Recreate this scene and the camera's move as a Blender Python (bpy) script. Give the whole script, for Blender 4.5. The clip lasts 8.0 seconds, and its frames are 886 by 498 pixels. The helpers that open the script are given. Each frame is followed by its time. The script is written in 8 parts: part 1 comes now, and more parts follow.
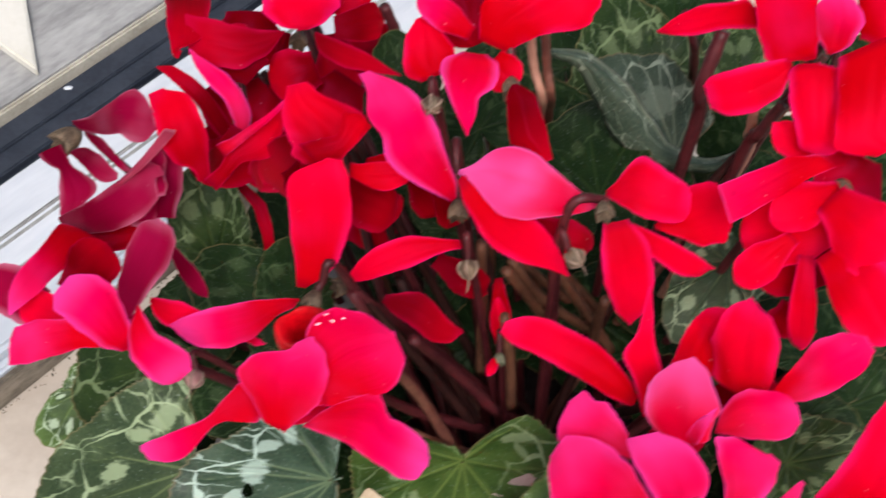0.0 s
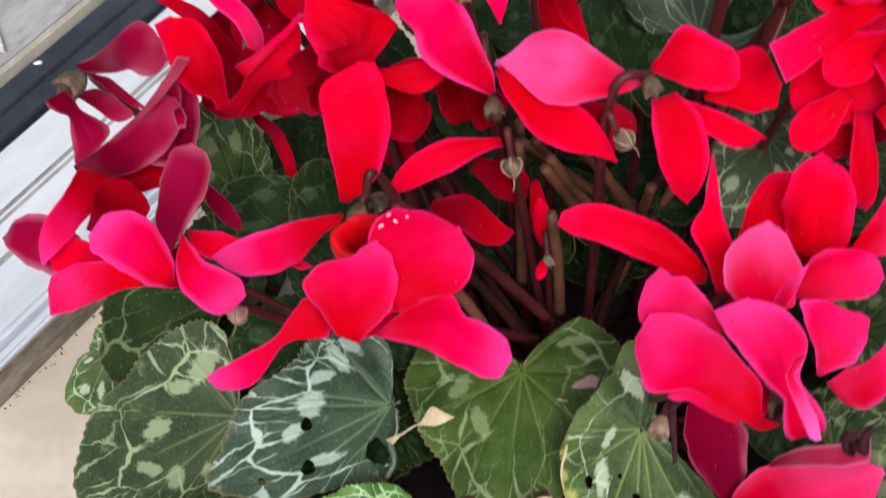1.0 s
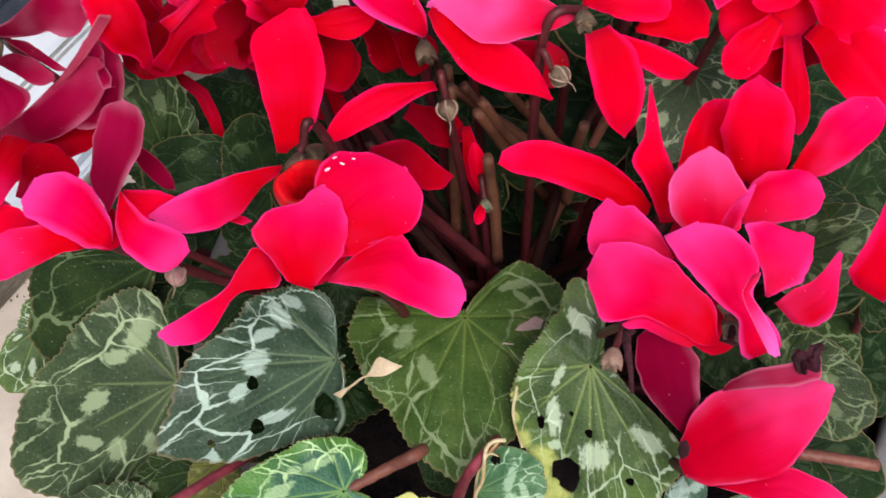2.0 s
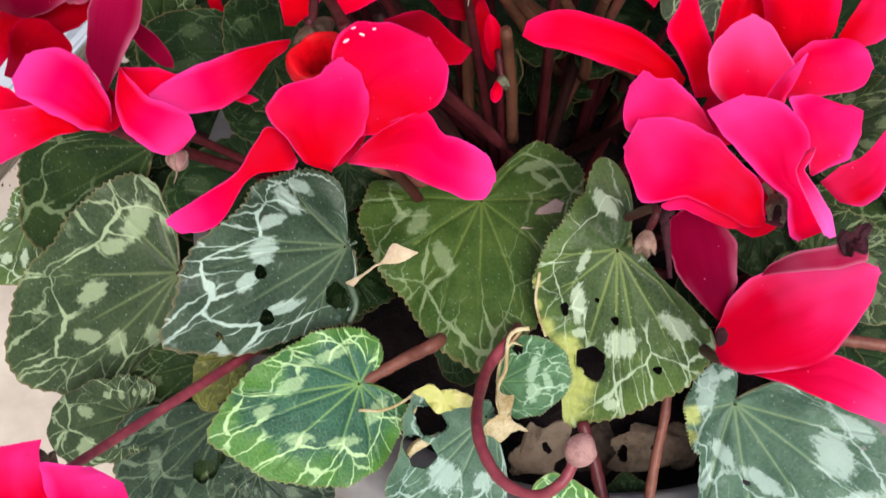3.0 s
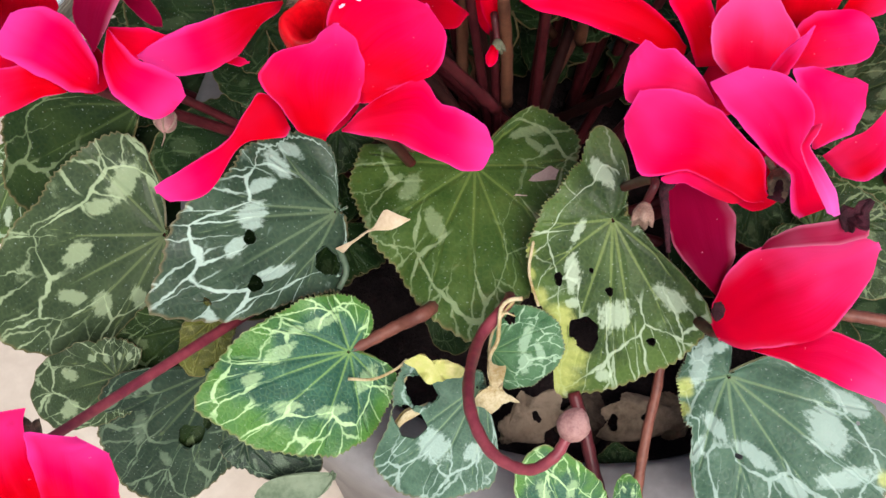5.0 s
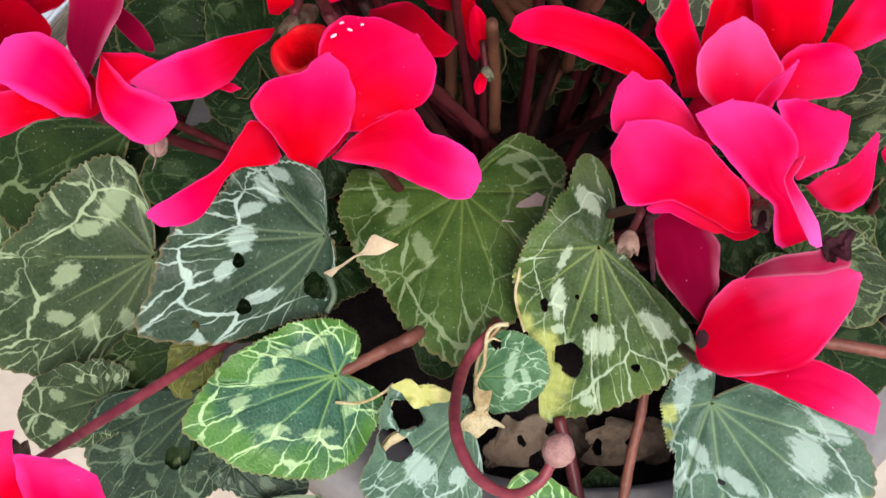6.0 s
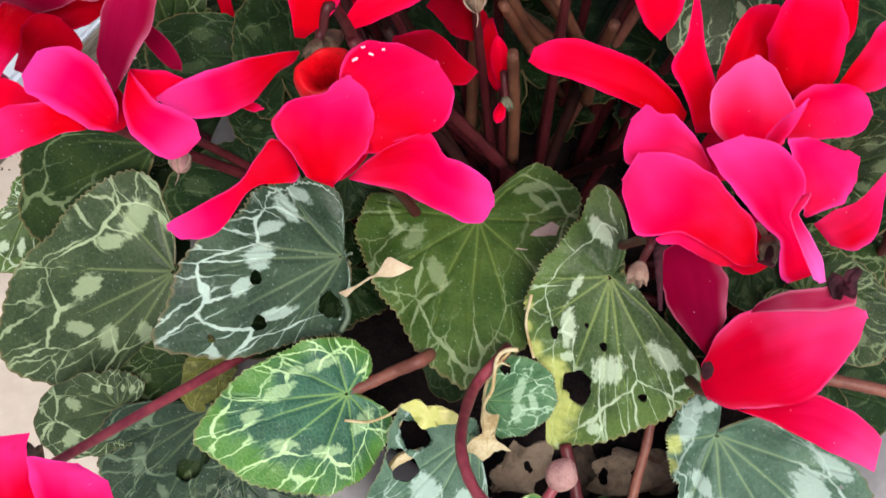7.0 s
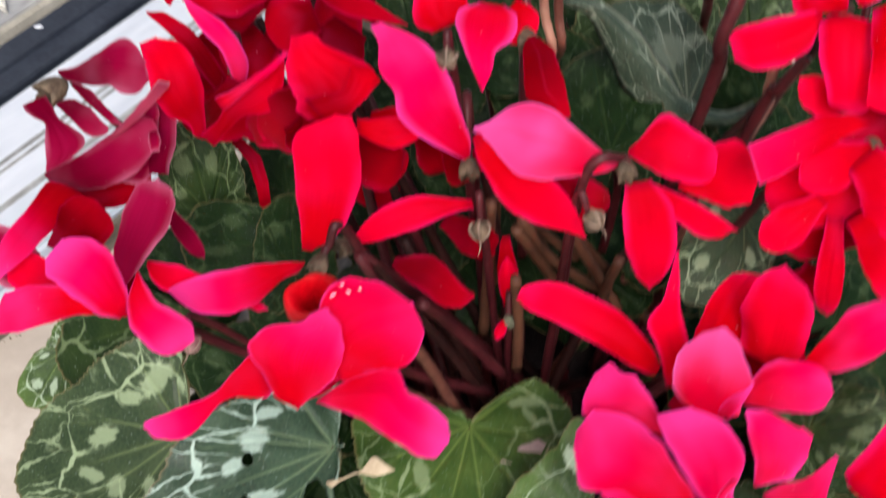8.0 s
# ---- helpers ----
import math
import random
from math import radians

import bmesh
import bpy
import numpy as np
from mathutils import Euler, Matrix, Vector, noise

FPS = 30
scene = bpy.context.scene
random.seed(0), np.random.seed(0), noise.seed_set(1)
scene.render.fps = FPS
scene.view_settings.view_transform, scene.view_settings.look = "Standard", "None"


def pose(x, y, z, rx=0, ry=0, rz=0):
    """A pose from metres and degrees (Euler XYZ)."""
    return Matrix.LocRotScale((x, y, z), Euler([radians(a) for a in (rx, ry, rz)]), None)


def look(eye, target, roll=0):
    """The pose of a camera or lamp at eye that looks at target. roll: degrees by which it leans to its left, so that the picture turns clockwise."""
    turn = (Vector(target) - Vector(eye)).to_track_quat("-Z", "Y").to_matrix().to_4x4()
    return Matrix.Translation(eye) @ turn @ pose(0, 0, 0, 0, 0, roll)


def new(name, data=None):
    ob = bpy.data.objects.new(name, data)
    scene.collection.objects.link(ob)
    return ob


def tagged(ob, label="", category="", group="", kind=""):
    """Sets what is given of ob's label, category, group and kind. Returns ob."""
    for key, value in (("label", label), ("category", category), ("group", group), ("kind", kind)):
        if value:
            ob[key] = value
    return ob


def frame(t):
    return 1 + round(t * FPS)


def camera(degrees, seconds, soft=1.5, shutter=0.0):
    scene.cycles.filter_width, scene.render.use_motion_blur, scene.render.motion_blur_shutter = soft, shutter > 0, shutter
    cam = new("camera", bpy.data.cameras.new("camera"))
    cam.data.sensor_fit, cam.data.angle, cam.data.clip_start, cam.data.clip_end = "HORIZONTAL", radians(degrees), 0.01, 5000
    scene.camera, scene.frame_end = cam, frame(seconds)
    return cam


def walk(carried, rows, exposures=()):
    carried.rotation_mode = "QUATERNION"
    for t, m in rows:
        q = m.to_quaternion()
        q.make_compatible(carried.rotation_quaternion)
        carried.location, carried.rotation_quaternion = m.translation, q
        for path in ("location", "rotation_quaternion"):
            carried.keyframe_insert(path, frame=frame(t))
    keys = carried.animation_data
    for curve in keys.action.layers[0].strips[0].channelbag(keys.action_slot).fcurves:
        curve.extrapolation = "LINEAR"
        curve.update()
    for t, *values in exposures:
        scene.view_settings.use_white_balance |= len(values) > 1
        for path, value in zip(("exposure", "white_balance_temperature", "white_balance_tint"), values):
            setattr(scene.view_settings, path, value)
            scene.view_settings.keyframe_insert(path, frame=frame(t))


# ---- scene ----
cam = camera(35, 8.0, 1.5, 0.5)
walk(cam, [
    (0.0, look((0.0260, -0.3168, 0.6673), (-0.0262, -0.0234, 0.3302), 2.15)),
    (0.5, look((0.0066, -0.3207, 0.6532), (-0.0492, -0.0313, 0.3132), -1.38)),
    (1.0, look((-0.0003, -0.3233, 0.6402), (-0.0392, -0.0364, 0.2956), -2.51)),
    (1.2, look((-0.0056, -0.3278, 0.6324), (-0.0402, -0.0425, 0.2861), -2.89)),
    (2.3, look((-0.0171, -0.3290, 0.6313), (-0.0192, -0.0512, 0.2773), -0.63)),
    (2.5, look((-0.0220, -0.3263, 0.6239), (-0.0238, -0.0547, 0.2651), -0.78)),
    (3.0, look((-0.0246, -0.3156, 0.6118), (-0.0255, -0.0620, 0.2401), -0.50)),
    (3.5, look((-0.0235, -0.3099, 0.6087), (-0.0234, -0.0647, 0.2313), 0.00)),
    (4.0, look((-0.0230, -0.3086, 0.6096), (-0.0219, -0.0668, 0.2301), 0.52)),
    (4.5, look((-0.0253, -0.3075, 0.6079), (-0.0236, -0.0673, 0.2274), 0.66)),
    (6.0, look((-0.0282, -0.3081, 0.6130), (-0.0190, -0.0624, 0.2361), 2.74)),
    (6.5, look((-0.0275, -0.3111, 0.6157), (-0.0209, -0.0604, 0.2420), 3.04)),
    (7.0, look((-0.0255, -0.3142, 0.6178), (-0.0240, -0.0600, 0.2465), 3.36)),
    (7.5, look((-0.0202, -0.3115, 0.6301), (-0.0296, -0.0483, 0.2653), 3.31)),
    (8.0, look((0.0067, -0.2995, 0.6561), (-0.0296, -0.0196, 0.3056), 4.29)),
], exposures=[(0.0, 0.15), (0.5, 0.08), (1.0, 0.14), (2.5, 0.26), (3.5, 0.35), (6.5, 0.36), (7.5, 0.34), (8.0, 0.25)])

# ---- world, sun and exposure ----
world = bpy.data.worlds.new("sky")
scene.world = world
world.use_nodes = True
wn = world.node_tree
sky = wn.nodes.new("ShaderNodeTexSky")
sky.sky_type, sky.sun_disc = "NISHITA", False
sky.sun_elevation, sky.sun_rotation = radians(50), radians(167)
sky.air_density, sky.dust_density = 1.0, 4.0
wn.links.new(sky.outputs[0], wn.nodes["Background"].inputs[0])
wn.nodes["Background"].inputs[1].default_value = 0.125
sun_data = bpy.data.lights.new("sun", "SUN")
sun_data.energy, sun_data.angle, sun_data.color = 2.45, radians(26), (1.0, 0.98, 0.97)
sun = new("sun", sun_data)
sun.matrix_basis = look((0.25, -1.1, 1.5), (0, 0, 0.2))


# ---- materials ----
def material(name):
    m = bpy.data.materials.new(name)
    m.use_nodes = True
    nt = m.node_tree
    return m, nt, nt.nodes["Principled BSDF"]


def node(nt, kind, **values):
    n = nt.nodes.new(kind)
    for key, value in values.items():
        if key == "ins":
            for k, v in value.items():
                n.inputs[k].default_value = v
        elif key == "operation":
            n.operation = value
        elif key == "data_type":
            n.data_type = value
        elif key == "feature":
            n.feature = value
        elif key == "dims":
            n.noise_dimensions = value
        elif key == "vdims":
            n.voronoi_dimensions = value
        elif key == "uv_map":
            n.uv_map = value
    return n


def calc(nt, op, a, b=0.0, c=0.0):
    n = node(nt, "ShaderNodeMath", operation=op)
    for i, v in enumerate((a, b, c)):
        if isinstance(v, (int, float)):
            n.inputs[i].default_value = v
        else:
            nt.links.new(v, n.inputs[i])
    return n.outputs[0]


def smooth(nt, value, lo, hi):
    n = nt.nodes.new("ShaderNodeMapRange")
    n.interpolation_type = "SMOOTHSTEP"
    nt.links.new(value, n.inputs[0])
    n.inputs[1].default_value, n.inputs[2].default_value = lo, hi
    return n.outputs[0]


def blend(nt, fac, a, b, mode="MIX"):
    n = nt.nodes.new("ShaderNodeMix")
    n.data_type, n.blend_type = "RGBA", mode
    for sock, v in ((n.inputs[0], fac), (n.inputs[6], a), (n.inputs[7], b)):
        if isinstance(v, (int, float)):
            sock.default_value = v
        elif isinstance(v, tuple):
            sock.default_value = (*v, 1) if len(v) == 3 else v
        else:
            nt.links.new(v, sock)
    return n.outputs[2]


def noise_tex(nt, vec, scale, detail=4.0, rough=0.55):
    n = node(nt, "ShaderNodeTexNoise", ins={"Scale": scale, "Detail": detail, "Roughness": rough})
    if vec is not None:
        nt.links.new(vec, n.inputs["Vector"])
    return n


def bump(nt, bsdf, height, strength, distance):
    b = node(nt, "ShaderNodeBump", ins={"Strength": strength, "Distance": distance})
    nt.links.new(height, b.inputs["Height"])
    nt.links.new(b.outputs[0], bsdf.inputs["Normal"])
    return b


def petal_material(name, deep, light, rim, sheen, rough=0.42, veil=0.0, shine=0.12, tipped=0.8, tip_sheen=0.0):
    m, nt, bsdf = material(name)
    uv = node(nt, "ShaderNodeUVMap", uv_map="UVMap")
    sep = nt.nodes.new("ShaderNodeSeparateXYZ")
    nt.links.new(uv.outputs[0], sep.inputs[0])
    across, along = sep.outputs[0], sep.outputs[1]
    info = nt.nodes.new("ShaderNodeObjectInfo")
    stretch = nt.nodes.new("ShaderNodeCombineXYZ")
    nt.links.new(calc(nt, "MULTIPLY", across, 44.0), stretch.inputs[0])
    nt.links.new(calc(nt, "MULTIPLY", along, 1.6), stretch.inputs[1])
    nt.links.new(calc(nt, "MULTIPLY", info.outputs["Random"], 40.0), stretch.inputs[2])
    veins = noise_tex(nt, stretch.outputs[0], 1.0, 3.0).outputs[0]
    obj = nt.nodes.new("ShaderNodeTexCoord").outputs["Object"]
    spots = noise_tex(nt, obj, 60.0, 3.0).outputs[0]
    grain = noise_tex(nt, obj, 1600.0, 2.0).outputs[0]
    broad = noise_tex(nt, obj, 34.0, 2.0).outputs[0]
    tone = calc(nt, "ADD", smooth(nt, along, 0.0, 0.95), calc(nt, "MULTIPLY", calc(nt, "SUBTRACT", veins, 0.5), 0.35))
    tone = calc(nt, "ADD", tone, calc(nt, "MULTIPLY", calc(nt, "SUBTRACT", broad, 0.5), 1.2))
    tone = calc(nt, "ADD", tone, calc(nt, "MULTIPLY", calc(nt, "SUBTRACT", info.outputs["Random"], 0.5), 0.6))
    col = blend(nt, smooth(nt, tone, 0.0, 1.1), deep, light)
    edge = calc(nt, "MULTIPLY", calc(nt, "ABSOLUTE", calc(nt, "SUBTRACT", across, 0.5)), 2.0)
    # rim colour at margins and tip paints a lilac sky sheen into the petal
    wide = calc(nt, "MAXIMUM", smooth(nt, edge, 0.6, 1.05), smooth(nt, along, tipped, 1.06))
    wide = calc(nt, "MULTIPLY", wide, smooth(nt, calc(nt, "ADD", broad, calc(nt, "MULTIPLY", calc(nt, "SUBTRACT", info.outputs["Random"], 0.5), 0.3)), 0.4, 0.66))
    col = blend(nt, calc(nt, "MULTIPLY", wide, 0.75), col, rim)
    if tip_sheen:
        col = blend(nt, calc(nt, "MULTIPLY", smooth(nt, calc(nt, "ADD", along, calc(nt, "MULTIPLY", calc(nt, "SUBTRACT", broad, 0.5), 1.1)), tipped, 1.1), tip_sheen), col, rim)
    # paler hem painted in for the thin edge that catches light
    lit_hem = calc(nt, "MAXIMUM", smooth(nt, edge, 0.92, 0.98), smooth(nt, along, 0.98, 0.996))
    col = blend(nt, calc(nt, "MULTIPLY", lit_hem, calc(nt, "MULTIPLY", smooth(nt, spots, 0.35, 0.6), 0.5)), col, rim)
    # random rim-coloured patches painted in to mimic sheen
    painted_sheen = smooth(nt, noise_tex(nt, obj, 26.0, 3.0).outputs[0], 0.5, 0.78)
    col = blend(nt, calc(nt, "MULTIPLY", painted_sheen, 0.3), col, rim)
    specks = smooth(nt, noise_tex(nt, obj, 700.0, 1.0).outputs[0], 0.78, 0.82)
    col = blend(nt, calc(nt, "MULTIPLY", specks, 0.5), col, (0.9, 0.4, 0.55))
    bruise = smooth(nt, noise_tex(nt, obj, 130.0, 4.0, 0.65).outputs[0], 0.66, 0.76)
    col = blend(nt, calc(nt, "MULTIPLY", bruise, 0.2), col, (0.3, 0.0, 0.03))
    col = blend(nt, calc(nt, "SUBTRACT", 0.4, calc(nt, "MULTIPLY", smooth(nt, along, 0.0, 0.1), 0.4)), col, (0.22, 0.0, 0.02))
    if veil:
        col = blend(nt, calc(nt, "MULTIPLY", smooth(nt, spots, 0.5, 0.75), veil), col, (0.16, 0.004, 0.03))
    nt.links.new(col, bsdf.inputs["Base Color"])
    bsdf.inputs["Roughness"].default_value = rough
    bsdf.inputs["Specular IOR Level"].default_value = shine
    bsdf.inputs["Specular Tint"].default_value = (1.0, 0.15, 0.75, 1)
    bsdf.inputs["Sheen Weight"].default_value = sheen
    bsdf.inputs["Sheen Roughness"].default_value = 0.35
    bsdf.inputs["Sheen Tint"].default_value = (1.0, 0.08, 0.75, 1)
    relief = calc(nt, "ADD", calc(nt, "MULTIPLY", veins, 0.6), calc(nt, "MULTIPLY", grain, 0.12))
    bump(nt, bsdf, relief, 0.2, 0.0008)
    thin = nt.nodes.new("ShaderNodeBsdfTranslucent")
    nt.links.new(col, thin.inputs[0])
    mix = nt.nodes.new("ShaderNodeMixShader")
    mix.inputs[0].default_value = 0.54
    nt.links.new(bsdf.outputs[0], mix.inputs[1])
    nt.links.new(thin.outputs[0], mix.inputs[2])
    nt.links.new(mix.outputs[0], nt.nodes["Material Output"].inputs[0])
    return m


def leaf_material(name, dark, mid, vein, silver, net=1.0, patch=1.0, tint=None, gloss=0.2):
    """A blade with a web of veins; the mesh carries how near each spot is to a rib, a pale vein and a blotch."""
    m, nt, bsdf = material(name)
    flat = node(nt, "ShaderNodeUVMap", uv_map="UVMap").outputs[0]
    sep = nt.nodes.new("ShaderNodeSeparateXYZ")
    nt.links.new(node(nt, "ShaderNodeUVMap", uv_map="polar").outputs[0], sep.inputs[0])
    th, rho = sep.outputs[0], sep.outputs[1]
    info = nt.nodes.new("ShaderNodeObjectInfo")
    shift = calc(nt, "MULTIPLY", info.outputs["Random"], 30.0)
    off = nt.nodes.new("ShaderNodeCombineXYZ")
    nt.links.new(shift, off.inputs[0])
    nt.links.new(shift, off.inputs[1])
    place = nt.nodes.new("ShaderNodeVectorMath")
    place.operation = "ADD"
    nt.links.new(flat, place.inputs[0])
    nt.links.new(off.outputs[0], place.inputs[1])
    here = place.outputs[0]

    def field(key):
        a = nt.nodes.new("ShaderNodeAttribute")
        a.attribute_name = key
        return a.outputs["Fac"]

    warp = noise_tex(nt, here, 4.0, 2.0).outputs[0]
    wob = calc(nt, "SUBTRACT", warp, 0.5)
    fine = noise_tex(nt, here, 22.0, 3.0).outputs[0]
    grit = calc(nt, "SUBTRACT", fine, 0.5)
    ribs = calc(nt, "SUBTRACT", 1.0, smooth(nt, field("rib"), 0.3, 1.1))
    halo = calc(nt, "SUBTRACT", 1.0, smooth(nt, field("rib"), 0.8, 4.0))


    def web(across, along, seed, sway):
        """Edges of the cells between the ribs."""
        bent = nt.nodes.new("ShaderNodeVectorMath")
        bent.operation = "MULTIPLY_ADD"
        nt.links.new(noise_tex(nt, here, 7.0, 3.0).outputs["Color"], bent.inputs[0])
        bent.inputs[1].default_value = (sway, sway, 0)
        spot = nt.nodes.new("ShaderNodeCombineXYZ")
        nt.links.new(calc(nt, "ADD", calc(nt, "MULTIPLY", th, across), calc(nt, "ADD", calc(nt, "FLOOR", shift), seed - sway / 2)), spot.inputs[0])
        nt.links.new(calc(nt, "ADD", calc(nt, "MULTIPLY", rho, along), calc(nt, "ADD", shift, seed)), spot.inputs[1])
        nt.links.new(spot.outputs[0], bent.inputs[2])
        cells = node(nt, "ShaderNodeTexVoronoi", feature="DISTANCE_TO_EDGE", vdims="2D", ins={"Scale": 1.0, "Randomness": 0.85})
        nt.links.new(bent.outputs[0], cells.inputs["Vector"])
        return cells.outputs["Distance"]

    some = noise_tex(nt, here, 5.0, 2.0).outputs[0]
    thick = calc(nt, "MULTIPLY", calc(nt, "ADD", 0.12, calc(nt, "MULTIPLY", smooth(nt, some, 0.34, 0.66), 1.1)), calc(nt, "ADD", 0.5, fine))
    reach = calc(nt, "ADD", rho, calc(nt, "MULTIPLY", wob, 0.5))
    broad_mask = calc(nt, "MULTIPLY", smooth(nt, reach, 0.42, 0.62), calc(nt, "SUBTRACT", 1.0, calc(nt, "MULTIPLY", smooth(nt, rho, 0.9, 1.0), 0.6)))
    broad = calc(nt, "SUBTRACT", calc(nt, "MULTIPLY", thick, 0.034), web(1.0, 2.3, 0.0, 0.3))
    broad = calc(nt, "MULTIPLY", smooth(nt, broad, -0.016, 0.012), broad_mask)
    twig = calc(nt, "SUBTRACT", calc(nt, "MULTIPLY", thick, 0.03), web(2.0, 1.7, 7.0, 0.5))
    twig = calc(nt, "MULTIPLY", smooth(nt, twig, -0.022, 0.014), calc(nt, "MULTIPLY", smooth(nt, reach, 0.62, 0.8), 0.8))
    line = calc(nt, "MULTIPLY", calc(nt, "MAXIMUM", broad, twig), net)
    outer = smooth(nt, calc(nt, "ADD", rho, calc(nt, "MULTIPLY", wob, 0.9)), 0.42, 0.8)
    streak = nt.nodes.new("ShaderNodeCombineXYZ")
    nt.links.new(calc(nt, "ADD", calc(nt, "MULTIPLY", th, 5.5), shift), streak.inputs[0])
    nt.links.new(calc(nt, "MULTIPLY", rho, 9.0), streak.inputs[1])
    ragged = noise_tex(nt, streak.outputs[0], 1.0, 3.0, 0.6).outputs[0]
    blot = calc(nt, "ADD", field("blot"), calc(nt, "ADD", calc(nt, "MULTIPLY", calc(nt, "SUBTRACT", ragged, 0.5), 1.5), calc(nt, "MULTIPLY", calc(nt, "SUBTRACT", noise_tex(nt, here, 30.0, 4.0, 0.7).outputs[0], 0.5), 1.0)))
    patches = calc(nt, "MULTIPLY", calc(nt, "SUBTRACT", 1.0, smooth(nt, blot, 0.68, 1.1)), patch)
    small = node(nt, "ShaderNodeTexVoronoi", feature="DISTANCE_TO_EDGE", vdims="2D", ins={"Scale": 30.0, "Randomness": 0.95})
    nt.links.new(here, small.inputs["Vector"])
    quilt = smooth(nt, small.outputs["Distance"], 0.0, 0.35)
    base = blend(nt, smooth(nt, calc(nt, "ADD", warp, calc(nt, "MULTIPLY", fine, 0.35)), 0.45, 0.95), dark, mid)
    if tint:
        base = blend(nt, smooth(nt, calc(nt, "ADD", rho, wob), 0.6, 1.0), base, tint)
    base = blend(nt, calc(nt, "MULTIPLY", halo, 0.3), base, mid)
    base = blend(nt, calc(nt, "MULTIPLY", calc(nt, "SUBTRACT", 1.0, quilt), 0.07), base, vein)
    margin = smooth(nt, rho, 0.975, 1.0)
    dust = smooth(nt, noise_tex(nt, here, 62.0, 1.0).outputs[0], 0.7, 0.73)
    col = blend(nt, calc(nt, "MULTIPLY", ribs, 0.5), base, vein)
    flecks = smooth(nt, noise_tex(nt, here, 9.0, 5.0, 0.7).outputs[0], 0.55, 0.72)
    col = blend(nt, calc(nt, "MULTIPLY", calc(nt, "MULTIPLY", flecks, outer), 0.22 * net), col, silver)
    col = blend(nt, calc(nt, "MULTIPLY", line, 0.7), col, silver)
    col = blend(nt, calc(nt, "MULTIPLY", patches, 0.55), col, silver)
    col = blend(nt, calc(nt, "MULTIPLY", dust, 0.22), col, (0.6, 0.7, 0.66))
    col = blend(nt, calc(nt, "MULTIPLY", margin, 0.5), col, (0.2, 0.15, 0.07))
    worn = smooth(nt, calc(nt, "ADD", field("wilt"), calc(nt, "ADD", calc(nt, "MULTIPLY", grit, 0.7), calc(nt, "MULTIPLY", wob, 0.8))), 0.2, 1.0)
    col = blend(nt, calc(nt, "MULTIPLY", worn, 0.8), col, blend(nt, fine, (0.22, 0.3, 0.05), (0.55, 0.57, 0.2)))
    nt.links.new(col, bsdf.inputs["Base Color"])
    nt.links.new(calc(nt, "ADD", 0.33, calc(nt, "MULTIPLY", fine, 0.22)), bsdf.inputs["Roughness"])
    bsdf.inputs["Specular IOR Level"].default_value = gloss
    relief = calc(nt, "ADD", calc(nt, "MULTIPLY", fine, 0.3), calc(nt, "MULTIPLY", quilt, 0.1))
    relief = calc(nt, "SUBTRACT", relief, calc(nt, "MULTIPLY", halo, 0.9))
    bump(nt, bsdf, relief, 0.4, 0.0012)
    return m


def plain_material(name, a, b, scale, rough, spec=0.4, relief=0.3, depth=0.001, metal=0.0, third=None, streaks=0.0):
    m, nt, bsdf = material(name)
    obj = nt.nodes.new("ShaderNodeTexCoord").outputs["Object"]
    if streaks:
        lay = nt.nodes.new("ShaderNodeMapping")
        lay.vector_type = "TEXTURE"
        lay.inputs["Rotation"].default_value = (0, 0, radians(63))
        lay.inputs["Scale"].default_value = (streaks, 1, 1)
        nt.links.new(obj, lay.inputs[0])
        obj = lay.outputs[0]
    n1, n2 = noise_tex(nt, obj, scale, 5.0), noise_tex(nt, obj, scale * 9, 3.0)
    mixed = calc(nt, "ADD", calc(nt, "MULTIPLY", n1.outputs[0], 0.7), calc(nt, "MULTIPLY", n2.outputs[0], 0.3))
    col = blend(nt, smooth(nt, mixed, 0.35, 0.65), a, b)
    if third:
        n3 = noise_tex(nt, obj, scale * 0.35, 6.0, 0.65)
        col = blend(nt, smooth(nt, n3.outputs[0], 0.5, 0.72), col, third)
    nt.links.new(col, bsdf.inputs["Base Color"])
    bsdf.inputs["Roughness"].default_value = rough
    bsdf.inputs["Specular IOR Level"].default_value = spec
    bsdf.inputs["Metallic"].default_value = metal
    bump(nt, bsdf, mixed, relief, depth)
    return m


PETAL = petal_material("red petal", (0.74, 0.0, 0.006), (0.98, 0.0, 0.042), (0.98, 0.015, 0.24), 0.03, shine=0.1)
CRIMSON = petal_material("crimson petal", (0.72, 0.0, 0.03), (0.97, 0.01, 0.18), (0.97, 0.16, 0.52), 0.1, 0.42, shine=0.14, tipped=0.5, tip_sheen=0.35)
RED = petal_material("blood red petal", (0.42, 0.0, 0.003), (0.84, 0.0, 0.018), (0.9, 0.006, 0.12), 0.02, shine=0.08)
# lilac highlight of the sky painted over most of the petal
PINK_SHEEN = petal_material("pink petal with painted lilac sheen", (0.85, 0.0, 0.05), (0.98, 0.01, 0.22), (0.96, 0.24, 0.76), 0.16, 0.4, shine=0.2, tipped=0.3, tip_sheen=0.7)
# pinker towards the tip, with some sky sheen painted into the colour
PINK = petal_material("pink red petal", (0.74, 0.0, 0.01), (0.98, 0.0, 0.14), (0.98, 0.09, 0.55), 0.05, 0.42, shine=0.08, tipped=0.6, tip_sheen=0.2)
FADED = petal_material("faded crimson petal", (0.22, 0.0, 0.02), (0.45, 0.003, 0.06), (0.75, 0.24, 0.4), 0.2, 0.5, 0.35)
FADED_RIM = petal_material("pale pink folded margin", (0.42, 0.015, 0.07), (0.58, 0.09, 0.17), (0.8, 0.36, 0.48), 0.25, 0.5)
